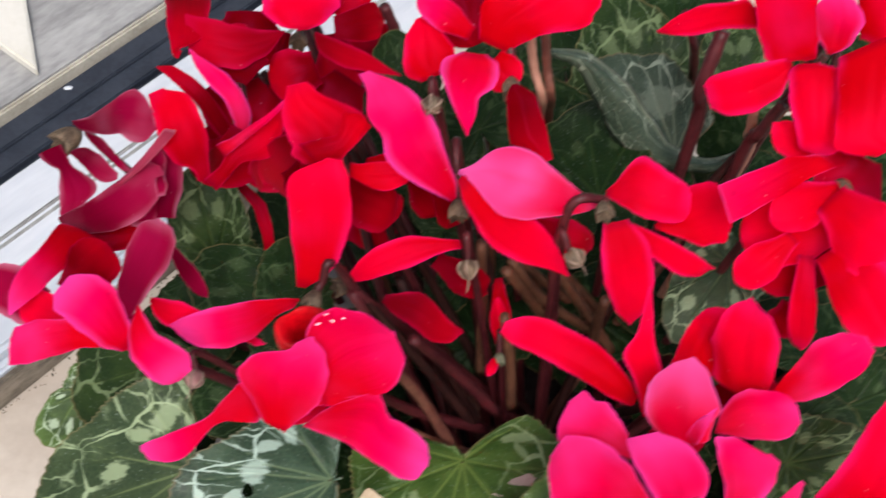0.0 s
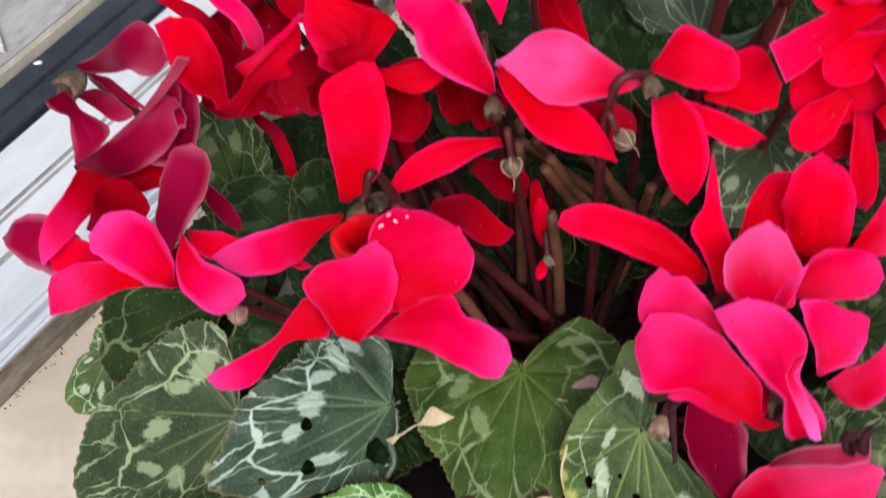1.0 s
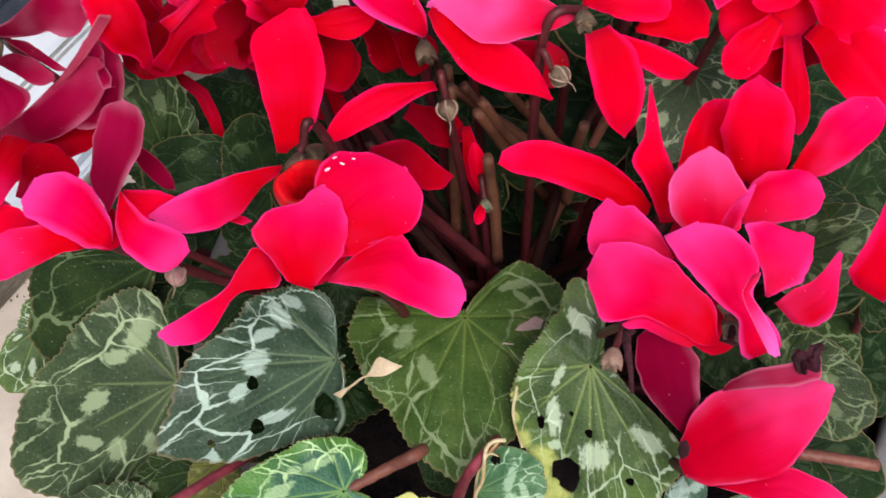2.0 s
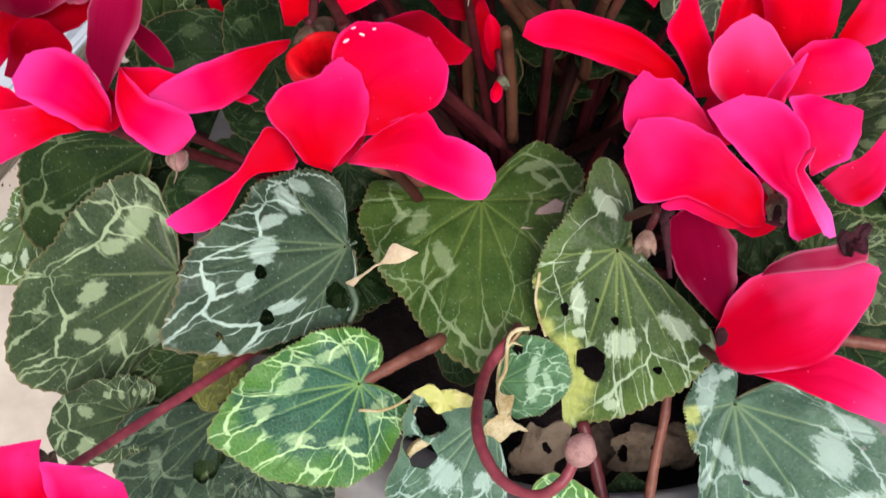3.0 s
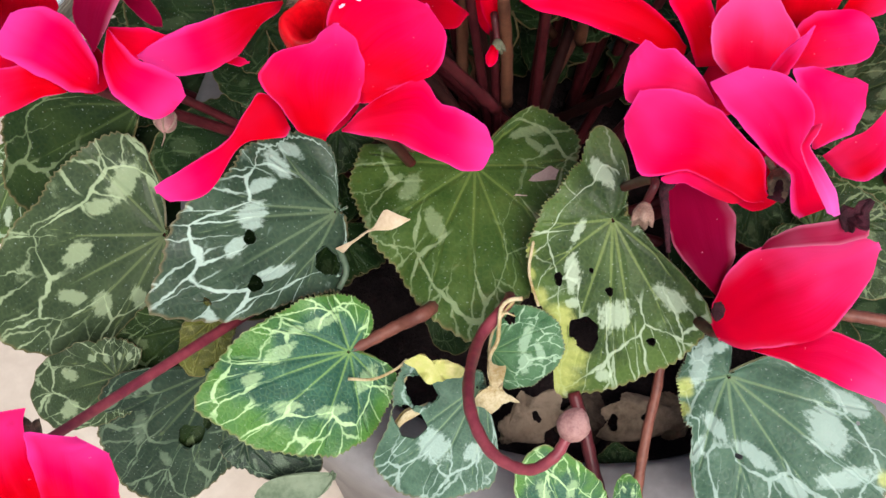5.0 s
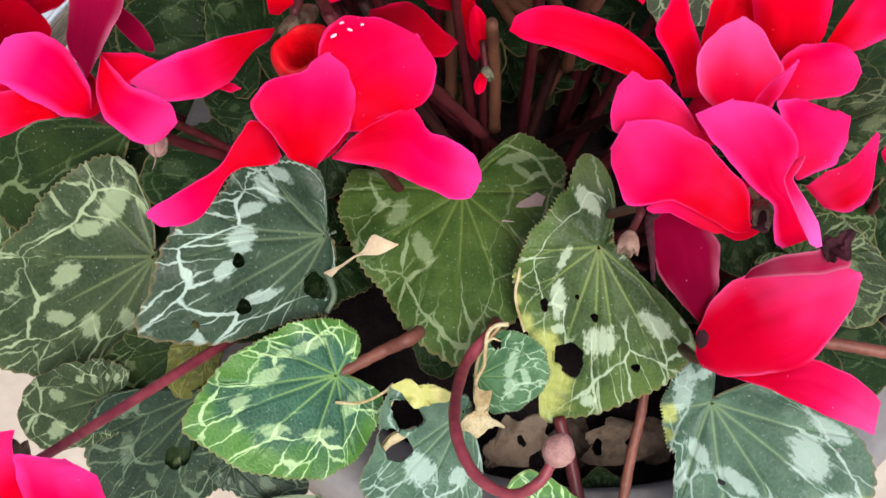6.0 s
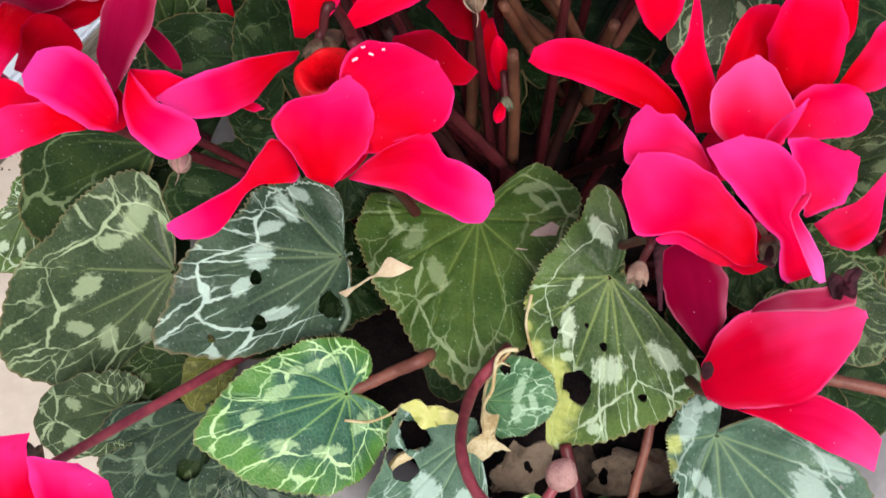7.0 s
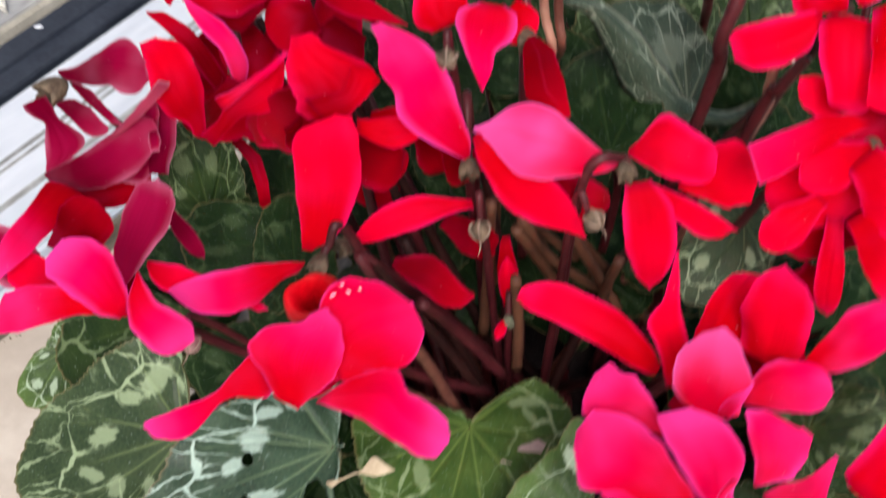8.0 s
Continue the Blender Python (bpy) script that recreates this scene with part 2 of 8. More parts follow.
# darker copy of the red petal, for petals that lie in shade
PETAL_SHADED = petal_material("red petal darkened for shade", (0.26, 0.0, 0.003), (0.62, 0.0, 0.014), (0.7, 0.004, 0.08), 0.03)
# pale colour for small white highlights laid on a petal
GLINT = plain_material("pale painted glint", (0.9, 0.3, 0.48), (0.92, 0.5, 0.62), 300, 0.4, 0.4)
THROAT = plain_material("flower throat", (0.62, 0.0, 0.008), (0.34, 0.0, 0.004), 120, 0.5, 0.2)
LEAF = leaf_material("patterned leaf", (0.0202, 0.0386, 0.0168), (0.0458, 0.0739, 0.0317), (0.1575, 0.21, 0.084), (0.3888, 0.4968, 0.2916))
LEAF_SILVER = leaf_material("silver patterned leaf", (0.0193, 0.0395, 0.0235), (0.0405, 0.0748, 0.044), (0.1575, 0.2205, 0.1155), (0.5076, 0.6696, 0.5724))
LEAF_BRIGHT = leaf_material("bright young leaf", (0.0151, 0.063, 0.042), (0.0396, 0.1232, 0.0792), (0.252, 0.42, 0.105), (0.54, 0.7776, 0.3888), 1.0, 0.7, (0.06, 0.17, 0.03))
LEAF_YELLOW = leaf_material("yellowing leaf", (0.0218, 0.0462, 0.0143), (0.0484, 0.088, 0.0264), (0.21, 0.2835, 0.084), (0.5184, 0.648, 0.4752), 0.8, 1.0, (0.06, 0.11, 0.025))
LEAF_PALE = leaf_material("pale worn leaf", (0.04, 0.09, 0.06), (0.085, 0.16, 0.11), (0.22, 0.33, 0.16), (0.43, 0.58, 0.51), 0.9, 1.1)
LEAF_EDGE = plain_material("curled leaf margin", (0.06, 0.1, 0.06), (0.12, 0.17, 0.11), 60, 0.5, 0.4, 0.4)
# leaf colour darkened for blades deep in the plant's shade
LEAF_SHADED = leaf_material("leaf darkened for shade", (0.0049, 0.0148, 0.0041), (0.0115, 0.0271, 0.0074), (0.0328, 0.0574, 0.0164), (0.0984, 0.1476, 0.0656), 0.45, 0.4, gloss=0.08)
STEM = plain_material("brown red stalk", (0.11, 0.035, 0.026), (0.21, 0.08, 0.055), 60, 0.5, 0.3)
STEM_PINK = plain_material("pale pink stalk", (0.4, 0.17, 0.12), (0.5, 0.28, 0.2), 40, 0.5, 0.4)
# crimson darkened for stalks that stand in the plant's shade
STEM_RED = plain_material("crimson stalk", (0.042, 0.005, 0.008), (0.095, 0.015, 0.019), 45, 0.45, 0.3)
CALYX = plain_material("dry calyx", (0.05, 0.032, 0.022), (0.18, 0.13, 0.085), 220, 0.6, 0.3, 0.6)
BUD = plain_material("mauve bud", (0.22, 0.1, 0.1), (0.38, 0.22, 0.2), 160, 0.55, 0.3, 0.6)
SPOT = plain_material("mauve dead spot", (0.3, 0.22, 0.2), (0.42, 0.33, 0.3), 90, 0.8, 0.2, 0.6)
DEAD = plain_material("brown dead leaf", (0.11, 0.08, 0.055), (0.29, 0.22, 0.16), 50, 0.85, 0.15, 0.9, 0.003)
DEAD_DARK = plain_material("dark brown dead leaf", (0.05, 0.036, 0.028), (0.13, 0.095, 0.07), 50, 0.85, 0.15, 0.9, 0.003)
LEAF_FRESH = leaf_material("fresh green leaf", (0.029, 0.098, 0.040), (0.069, 0.172, 0.075), (0.2, 0.32, 0.12), (0.45, 0.66, 0.45), 0.9, 0.9)
LEAF_PLAIN = leaf_material("broad green leaf", (0.025, 0.060, 0.010), (0.060, 0.106, 0.021), (0.15, 0.21, 0.05), (0.34, 0.44, 0.24), 0.7, 0.7)
# patterned leaf colour lowered for blades in part shade
LEAF_HALF_SHADED = leaf_material("leaf half darkened for shade", (0.0082, 0.0213, 0.0057), (0.0213, 0.041, 0.0098), (0.0656, 0.0984, 0.0287), (0.1968, 0.2624, 0.1312), 0.8, 0.6, gloss=0.12)
SEPAL = plain_material("pale sepal", (0.17, 0.11, 0.085), (0.34, 0.25, 0.19), 200, 0.5, 0.3, 0.3)
TORN = plain_material("pale torn blade", (0.3, 0.22, 0.08), (0.56, 0.49, 0.31), 160, 0.6, 0.3, 0.5)
STEM_TAN = plain_material("tan brown stalk", (0.09, 0.036, 0.022), (0.18, 0.075, 0.042), 60, 0.5, 0.3)
LEAF_BLUE = leaf_material("bluish dark leaf", (0.01, 0.024, 0.015), (0.021, 0.042, 0.026), (0.09, 0.13, 0.06), (0.2, 0.28, 0.18), 0.7, 0.6)
WITHER = plain_material("withered dark purple petal", (0.014, 0.003, 0.006), (0.06, 0.012, 0.022), 220, 0.7, 0.2, 0.9, 0.002)
BORDER = plain_material("pale worn border", (0.36, 0.33, 0.27), (0.5, 0.47, 0.4), 40, 0.8, 0.25, 0.5, 0.002)
CREAM = plain_material("cream painted board", (0.66, 0.64, 0.57), (0.74, 0.72, 0.66), 20, 0.55, 0.3, 0.1)
DIRTY = plain_material("dirty grey ridge", (0.26, 0.26, 0.25), (0.42, 0.42, 0.41), 60, 0.7, 0.25, 0.5)
GRIT = plain_material("dark grit", (0.03, 0.026, 0.02), (0.1, 0.085, 0.065), 200, 0.95, 0.1, 0.8)
LEAF_OLIVE = leaf_material("olive old leaf", (0.045, 0.055, 0.008), (0.1, 0.11, 0.014), (0.2, 0.2, 0.04), (0.3, 0.3, 0.1), 0.5, 0.4)
UNDERSIDE = plain_material("pale leaf underside", (0.08, 0.12, 0.07), (0.19, 0.24, 0.16), 60, 0.6, 0.2, 0.3)
# brighter copy of the crimson for the two stalks in the open
STEM_CRIMSON = plain_material("bright crimson stalk", (0.13, 0.014, 0.03), (0.25, 0.045, 0.06), 45, 0.45, 0.4)
LEAF_GREY = leaf_material("grey green folded leaf", (0.022, 0.04, 0.026), (0.05, 0.072, 0.05), (0.2, 0.23, 0.15), (0.36, 0.42, 0.32), 0.9, 0.5, gloss=0.15)
# stalk colour darkened to stand for shade in the plant's middle
STEM_SHADED = plain_material("red stalk darkened for shade", (0.018, 0.005, 0.005), (0.042, 0.013, 0.011), 40, 0.55, 0.2)
GREEN_CUP = plain_material("grey green calyx", (0.1, 0.11, 0.07), (0.22, 0.23, 0.15), 200, 0.6, 0.3, 0.5)
POD = plain_material("dry brown pod", (0.2, 0.12, 0.09), (0.38, 0.27, 0.21), 200, 0.65, 0.25, 0.7)
DRY = plain_material("dried leaf", (0.42, 0.32, 0.2), (0.6, 0.5, 0.36), 60, 0.75, 0.2, 0.7)
YELLOW = plain_material("yellow torn blade", (0.4, 0.42, 0.12), (0.62, 0.57, 0.28), 60, 0.6, 0.3, 0.6)
SOIL = plain_material("dark potting soil", (0.008, 0.005, 0.006), (0.022, 0.014, 0.014), 90, 0.9, 0.2, 1.0, 0.004)
POT_GREY = plain_material("grey plastic pot", (0.18, 0.172, 0.175), (0.24, 0.232, 0.235), 30, 0.5, 0.35, 0.2)
LINER = plain_material("black plastic pot", (0.012, 0.012, 0.014), (0.02, 0.02, 0.023), 40, 0.3, 0.5, 0.15)
CONCRETE = plain_material("beige concrete", (0.5, 0.43, 0.36), (0.62, 0.55, 0.47), 14, 0.85, 0.25, 0.6, 0.002, 0.0, (0.42, 0.36, 0.3))
WHITE = plain_material("white painted sill", (0.5, 0.54, 0.6), (0.66, 0.69, 0.74), 16, 0.4, 0.4, 0.1, 0.001, 0.0, (0.44, 0.48, 0.54), 5.0)
BLACK = plain_material("black rubber strip", (0.02, 0.025, 0.037), (0.038, 0.046, 0.063), 25, 0.5, 0.3, 0.3)
MARBLE = plain_material("weathered grey slab", (0.22, 0.22, 0.22), (0.42, 0.42, 0.415), 22, 0.6, 0.3, 0.4, 0.002, 0.0, (0.22, 0.2, 0.165), 3.0)
EDGE = plain_material("worn brown edge", (0.09, 0.075, 0.06), (0.26, 0.225, 0.18), 60, 0.85, 0.2, 0.9, 0.003, 0.0, None, 4.0)


# ---- helpers for parts ----
def part(name, bm, mat, parent=None, label="", smoothed=True):
    me = bpy.data.meshes.new(name)
    bm.normal_update()
    bm.to_mesh(me)
    bm.free()
    me.materials.append(mat)
    if smoothed:
        me.polygons.foreach_set("use_smooth", [True] * len(me.polygons))
    ob = new(name, me)
    if parent is not None:
        ob.parent = parent
    if label:
        ob["label"] = label
    return ob


def slab(x0, x1, y0, y1, z0, z1, m=None, edge=0.0):
    """A block between the given bounds, with its edges rounded off."""
    bm = bmesh.new()
    bmesh.ops.create_cube(bm, size=1.0)
    for v in bm.verts:
        v.co = Vector((x0 + (v.co.x + 0.5) * (x1 - x0), y0 + (v.co.y + 0.5) * (y1 - y0), z0 + (v.co.z + 0.5) * (z1 - z0)))
    if edge:
        bmesh.ops.bevel(bm, geom=bm.edges[:], offset=edge, segments=2, affect="EDGES")
    if m is not None:
        bm.transform(m)
    return bm


def spline(points, n=10):
    """Points of a smooth line through the given ones."""
    p = [Vector(q) for q in points]
    p = [2 * p[0] - p[1], *p, 2 * p[-1] - p[-2]]
    out = []
    for i in range(1, len(p) - 2):
        a, b, c, d = p[i - 1 : i + 3]
        for k in range(n):
            t = k / n
            out.append(0.5 * (2 * b + (c - a) * t + (2 * a - 5 * b + 4 * c - d) * t**2 + (3 * b - a - 3 * c + d) * t**3))
    return [*out, p[-2]]


def tube(bm, points, r0, r1, sides=8, n=8):
    line = spline(points, n)
    side = None
    rings = []
    for i, q in enumerate(line):
        ahead = (line[min(i + 1, len(line) - 1)] - line[max(i - 1, 0)]).normalized()
        if side is None:
            side = ahead.orthogonal().normalized()
        side = (side - ahead * side.dot(ahead)).normalized()
        up = ahead.cross(side)
        r = r0 + (r1 - r0) * i / (len(line) - 1)
        r *= 1 + 0.06 * math.sin(i * 1.7 + q.x * 300)
        rings.append([bm.verts.new(q + r * (math.cos(a) * side + math.sin(a) * up)) for a in [2 * math.pi * k / sides for k in range(sides)]])
    for a, b in zip(rings, rings[1:]):
        for k in range(sides):
            bm.faces.new((a[k], a[(k + 1) % sides], b[(k + 1) % sides], b[k]))
    bm.faces.new(rings[0][::-1])
    bm.faces.new(rings[-1])
    return bm


def stalk(name, points, r0, r1, mat, parent, label=""):
    return part(name, tube(bmesh.new(), points, r0, r1), mat, parent, label)


def at_share(rows, u):
    """The value at a share u of an evenly read list, smoothly."""
    x = min(max(u, 0.0), 1.0) * (len(rows) - 1)
    k = min(int(x), len(rows) - 2)
    t = x - k
    a, b, c, d = rows[max(k - 1, 0)], rows[k], rows[k + 1], rows[min(k + 2, len(rows) - 1)]
    return 0.5 * (2 * b + (c - a) * t + (2 * a - 5 * b + 4 * c - d) * t**2 + (3 * b - a - 3 * c + d) * t**3)


def petal(flower, base, tip, normal, width=0.0, mat=None, bend=0.08, cup=0.15, side=0.0, top=0.62, neck=0.35, point=0.5, roll=0.0, wave=0.035, left=None, right=None, name="petal", crease=0.0):
    """One petal from its base to its tip. bend: arch towards the normal; side: bow to the right; top: where it is widest; neck: width at the base;
    point: 0.5 for a round end, 1 for a sharp one; roll: how far the two margins curl over; crease: a fold along the middle.
    left, right: in place of width, the reach of either margin from the axis at even steps of a sine, in shares of the length."""
    base, tip, normal = Vector(base), Vector(tip), Vector(normal)
    axis = tip - base
    length = axis.length
    ahead = axis.normalized()
    normal = (normal - ahead * normal.dot(ahead)).normalized()
    across = ahead.cross(normal)
    rng = random.Random(int(abs(base.x * 7919 + tip.y * 6101 + length * 3557) * 1e4))
    ph, ph2, ph3 = (rng.uniform(0, 6) for _ in range(3))
    lively = 1.0 if name == "petal" else 0.0
    tilt, sway, furl, groove = (lively * rng.uniform(*span) for span in ((-0.16, 0.16), (-0.025, 0.025), (0.0, 0.14), (0.02, 0.06)))
    bm = bmesh.new()
    uv = bm.loops.layers.uv.new("UVMap")
    nu, nv = 34, 20
    grid, coords = [], {}
    for i in range(nu + 1):
        s = i / nu
        u = 0.5 - 0.5 * math.cos(math.pi * s)
        if left:
            lo, hi = -at_share(left, s) * length, at_share(right, s) * length
        else:
            if u < top:
                x = u / top
                half = neck + (1 - neck) * x * x * (3 - 2 * x)
            else:
                half = max(0.0, 1 - ((u - top) / (1 - top)) ** 2.4) ** point
            half = max(half, 0.03) * width / 2
            lo, hi = -half, half
        half, off = max((hi - lo) / 2, 0.0002), (hi + lo) / 2
        arch = 4 * u * (1 - u)
        mid = base + axis * u + normal * (bend * length * arch) + across * (side * length * arch + off)
        row = []
        for j in range(nv + 1):
            v = 2 * j / nv - 1
            lift = -cup * half * v * v + roll * half * abs(v) ** 5 + crease * half * abs(v)
            big = max(half * 2, 0.3 * length * arch)
            ripple = wave * big * (math.sin(5.5 * u + ph + 1.5 * v) * v * v + 0.5 * math.sin(11 * u + ph2) * abs(v) ** 3 + 0.5 * math.sin(3 * v + 4 * u + ph2))
            ripple += wave * 0.22 * half * (math.sin(8 * v + ph + 2 * u) + 0.6 * math.sin(15 * v + ph2 + 3 * u)) * arch
            grown = min(1.0, u / 0.35) ** 2 * (3 - 2 * min(1.0, u / 0.35))
            free = half * tilt * v - half * groove * math.exp(-((v + 0.12 * math.sin(3 * u + ph3)) / 0.14) ** 2)
            free += half * 0.1 * lively * abs(v) ** 3 * math.sin(7 * u + ph3 + 2 * v) + half * furl * (abs(v) ** 4)
            free += length * sway * math.sin(4.6 * u + ph3) - lively * 0.04 * length * (1 + v * math.sin(ph3)) * max(0.0, u - 0.7) ** 2 / 0.09
            lift += grown * free
            reach = v * half * (1 + 0.02 * math.sin(17 * u + ph2 + v) + 0.012 * math.sin(39 * u + ph + 2 * v))
            p = mid + across * reach + normal * (lift + ripple)
            vert = bm.verts.new(p)
            coords[vert] = ((v + 1) / 2, u)
            row.append(vert)
        grid.append(row)
    for a, b in zip(grid, grid[1:]):
        for j in range(nv):
            f = bm.faces.new((a[j], a[j + 1], b[j + 1], b[j]))
            for loop in f.loops:
                loop[uv].uv = coords[loop.vert]
    ob = part(name, bm, mat or PETAL, flower)
    thick = ob.modifiers.new("thickness", "SOLIDIFY")
    thick.thickness, thick.offset = 0.00045, 0.0
    crisp = ob.modifiers.new("crisp_margin", "EDGE_SPLIT")
    crisp.split_angle = radians(50)
    return ob


def outline(angle, back, lobe, half):
    """Reach of a heart-shaped blade at an angle from its tip, as a share of its length."""
    knots = [(0, 1.0), (18, 0.9), (40, 0.5 * (0.8 + half)), (70, half), (100, half * 0.98), (130, max(lobe, back) * 1.02), (150, back * 1.06), (166, back * 0.82), (174, back * 0.42), (180, 0.04)]
    d = abs(math.degrees(angle))
    for (a, p), (b, q) in zip(knots, knots[1:]):
        if d <= b:
            t = (d - a) / (b - a)
            t = t * t * (3 - 2 * t) if a >= 150 or a == 0 else t
            return p + (q - p) * t
    return 0.04


def vein_pattern(reach_at, rng, given=(), spots=()):
    """The forking ribs of a blade, the turns at which they leave, and its blotches."""

    def way(a):
        return np.array((math.sin(a), math.cos(a)))

    def run(p, a, length, bend, steps=5):
        line = [p]
        for k in range(steps):
            q = line[-1] + way(a + bend * k / steps) * length / steps
            if math.hypot(*q) > 0.96 * reach_at(math.atan2(q[0], q[1])):
                break
            line.append(q)
        return line

    turns = list(given) or [0.0]
    for side in () if given else (-1, 1):
        a = 0.0
        for gap in (0.5, 0.56, 0.6, 0.6, 0.5):
            a += gap * rng.uniform(0.85, 1.15)
            if a < 2.75:
                turns.append(side * a)
    turns.sort()
    ribs = []
    for a in turns:
        far = reach_at(a)
        if far < 0.15:
            continue
        main = run(np.zeros(2), a, far * rng.uniform(0.5, 0.6), rng.uniform(-0.1, 0.1), 6)
        ribs.append((main, 0.011, 0.006))
        for turn in (0.0,) if abs(a) < 0.06 else (-rng.uniform(0.15, 0.35), rng.uniform(0.15, 0.35)):
            ribs.append((run(main[-1], a + turn, far * rng.uniform(0.3, 0.4), -0.6 * turn), 0.006, 0.003))
    blots = [(np.array((x, y)), t, p, q) for x, y, t, p, q in spots]
    for a, b in () if spots else zip(turns, turns[1:]):
        if rng.random() < 0.85:
            t = a + (b - a) * rng.uniform(0.3, 0.7)
            r = reach_at(t)
            c = way(t) * r * rng.uniform(0.52, 0.66)
            blots.append((c, t + rng.uniform(-0.3, 0.3), r * rng.uniform(0.09, 0.17), r * rng.uniform(0.05, 0.1)))
    return ribs, turns, blots


def vein_fields(xy, ribs, blots):
    """How near each spot of a blade lies to a rib and a blotch, in widths of these."""
    best = np.full(len(xy), 6.0)
    for line, w0, w1 in ribs:
        for k, (u, v) in enumerate(zip(line, line[1:])):
            d, w = v - u, w0 + (w1 - w0) * k / max(len(line) - 1, 1)
            t = np.clip(((xy - u) @ d) / max(d @ d, 1e-9), 0, 1)
            best = np.minimum(best, np.linalg.norm(xy - u - t[:, None] * d, axis=1) / w)
    spot = np.full(len(xy), 6.0)
    for c, t, a, b in blots:
        d, along = xy - c, np.array((math.sin(t), math.cos(t)))
        spot = np.minimum(spot, np.hypot((d @ along) / a, (d @ np.array((along[1], -along[0]))) / b))
    return {"rib": best, "blot": spot}


def leaf(plant, sinus, tip, normal, width, mat, back=0.4, dome=0.12, fold=0.0, droop=0.08, wave=0.03, holes=(), foot=None, label="", reaches=None, wilt=(), turns=(), spots=()):
    """A heart-shaped blade. sinus: where the stalk meets it; back: reach of its two lobes; holes: (across, along, radius, radius) in shares of the length; wilt: (across, along, radius) of yellowed spots;
    reaches: in place of width and back, the reach of the margin at even turns, from behind the stalk round by the left;
    turns: the ways of its ribs, from the tip to the right; spots: (across, along, turn, radius, radius) of its silver blotches."""
    sinus, tip, normal = Vector(sinus), Vector(tip), Vector(normal)
    axis = tip - sinus
    length = axis.length
    ahead = axis.normalized()
    normal = (normal - ahead * normal.dot(ahead)).normalized()
    right = ahead.cross(normal)
    half = max(width / length / 2, 0.1)
    lobe = 0.5 * (half + back)
    rng = random.Random(int(abs(sinus.x * 7919 + tip.y * 6101 + width * 3557) * 1e4))
    ph = [rng.uniform(0, 6.28) for _ in range(6)]
    bm = bmesh.new()
    uv, pol = bm.loops.layers.uv.new("UVMap"), bm.loops.layers.uv.new("polar")
    layers = {}
    for key in ("rib", "blot", "wilt"):
        bm.verts.layers.float.new(key)
    for key in ("rib", "blot", "wilt"):
        layers[key] = bm.verts.layers.float[key]
    na, nr = (320, 66) if holes else (240, 48) if reaches else (130, 26)

    def reach_at(a):
        if reaches:
            x = (a + math.pi) / (2 * math.pi) * len(reaches)
            q, t = int(x), x - int(x)
            a0, a1, a2, a3 = (reaches[(q + d) % len(reaches)] for d in (-1, 0, 1, 2))
            r = max(0.03, 0.5 * (2 * a1 + (a2 - a0) * t + (2 * a0 - 5 * a1 + 4 * a2 - a3) * t**2 + (3 * a1 - a0 - 3 * a2 + a3) * t**3))
        else:
            r = outline(a, back, lobe, half)
        return r * (1 + (0.008 if reaches else 0.025) * math.sin(5 * a + ph[0]) + 0.012 * math.sin(11 * a + ph[1]))

    spans = [reach_at(-math.pi + 2 * math.pi * k / na) for k in range(na + 1)]

    def height(a, rho, rr, x, y):
        lip = max(0.0, rho - 0.55)
        z = -dome * rr * rr - droop * max(0.0, y) ** 2 + fold * abs(x) + wave * lip * (math.sin(5 * a + ph[2]) + 0.7 * math.sin(9 * a + ph[3])) * 1.6
        z += 0.008 * math.sin(10 * a + ph[4]) * rho * (1 - rho * 0.5) + 0.006 * math.sin(23 * x + ph[5]) * math.sin(21 * y) * rho
        return z

    ribs, turns, blots = vein_pattern(reach_at, rng, turns, spots)
    order = [-math.pi, *turns, math.pi]
    rings, coords, flat = [], {}, {}
    for i in range(nr + 1):
        rho = 0.02 + 0.98 * i / nr
        ring = []
        for k in range(na + 1):
            a = -math.pi + 2 * math.pi * k / na
            tooth = 0.009 * (1 if (k * 200 // na) % 2 else -0.6) * (1 if abs(a) < 2.75 else 0) * max(0.0, rho - 0.8) / 0.2
            rr = rho * (spans[k] + tooth)
            x, y = rr * math.sin(a), rr * math.cos(a)
            vert = bm.verts.new(sinus + length * (right * x + ahead * y + normal * height(a, rho, rr, x, y)))
            coords[vert], flat[vert] = (x, y), (float(np.interp(a, order, range(len(order)))), rho)
            ring.append(vert)
        rings.append(ring)
    for a, b in zip(rings, rings[1:]):
        for k in range(na):
            f = bm.faces.new((a[k], a[k + 1], b[k + 1], b[k]))
            for loop in f.loops:
                loop[uv].uv, loop[pol].uv = coords[loop.vert], flat[loop.vert]
    every = list(coords)
    fields = vein_fields(np.array([coords[vert] for vert in every]), ribs, blots)
    fields["wilt"] = np.zeros(len(every))
    for wx, wy, radius in wilt:
        far = np.array([math.hypot(coords[vert][0] - wx, coords[vert][1] - wy) for vert in every])
        fields["wilt"] = np.maximum(fields["wilt"], np.clip(1.5 - far / radius, 0, 1))
    for key, values in fields.items():
        layer = layers[key]
        for vert, value in zip(every, values.tolist()):
            vert[layer] = value

    def torn(x, y, ra, rb):
        a = math.atan2(y, x)
        return math.hypot(x / ra, y / rb) / (1 + 0.13 * math.sin(2 * a + ph[0] + ra * 99) + 0.1 * math.sin(3 * a + ph[1]) + 0.05 * math.sin(7 * a + ph[2]))

    gone, place_of = set(), {vert: vert.co.copy() for vert in coords}
    for hx, hy, ra, rb in holes:
        for vert, (x, y) in coords.items():
            if torn(x - hx, y - hy, ra, rb) < 0.86:
                gone.add(vert)
    spots = {vert: xy for vert, xy in coords.items() if vert not in gone}
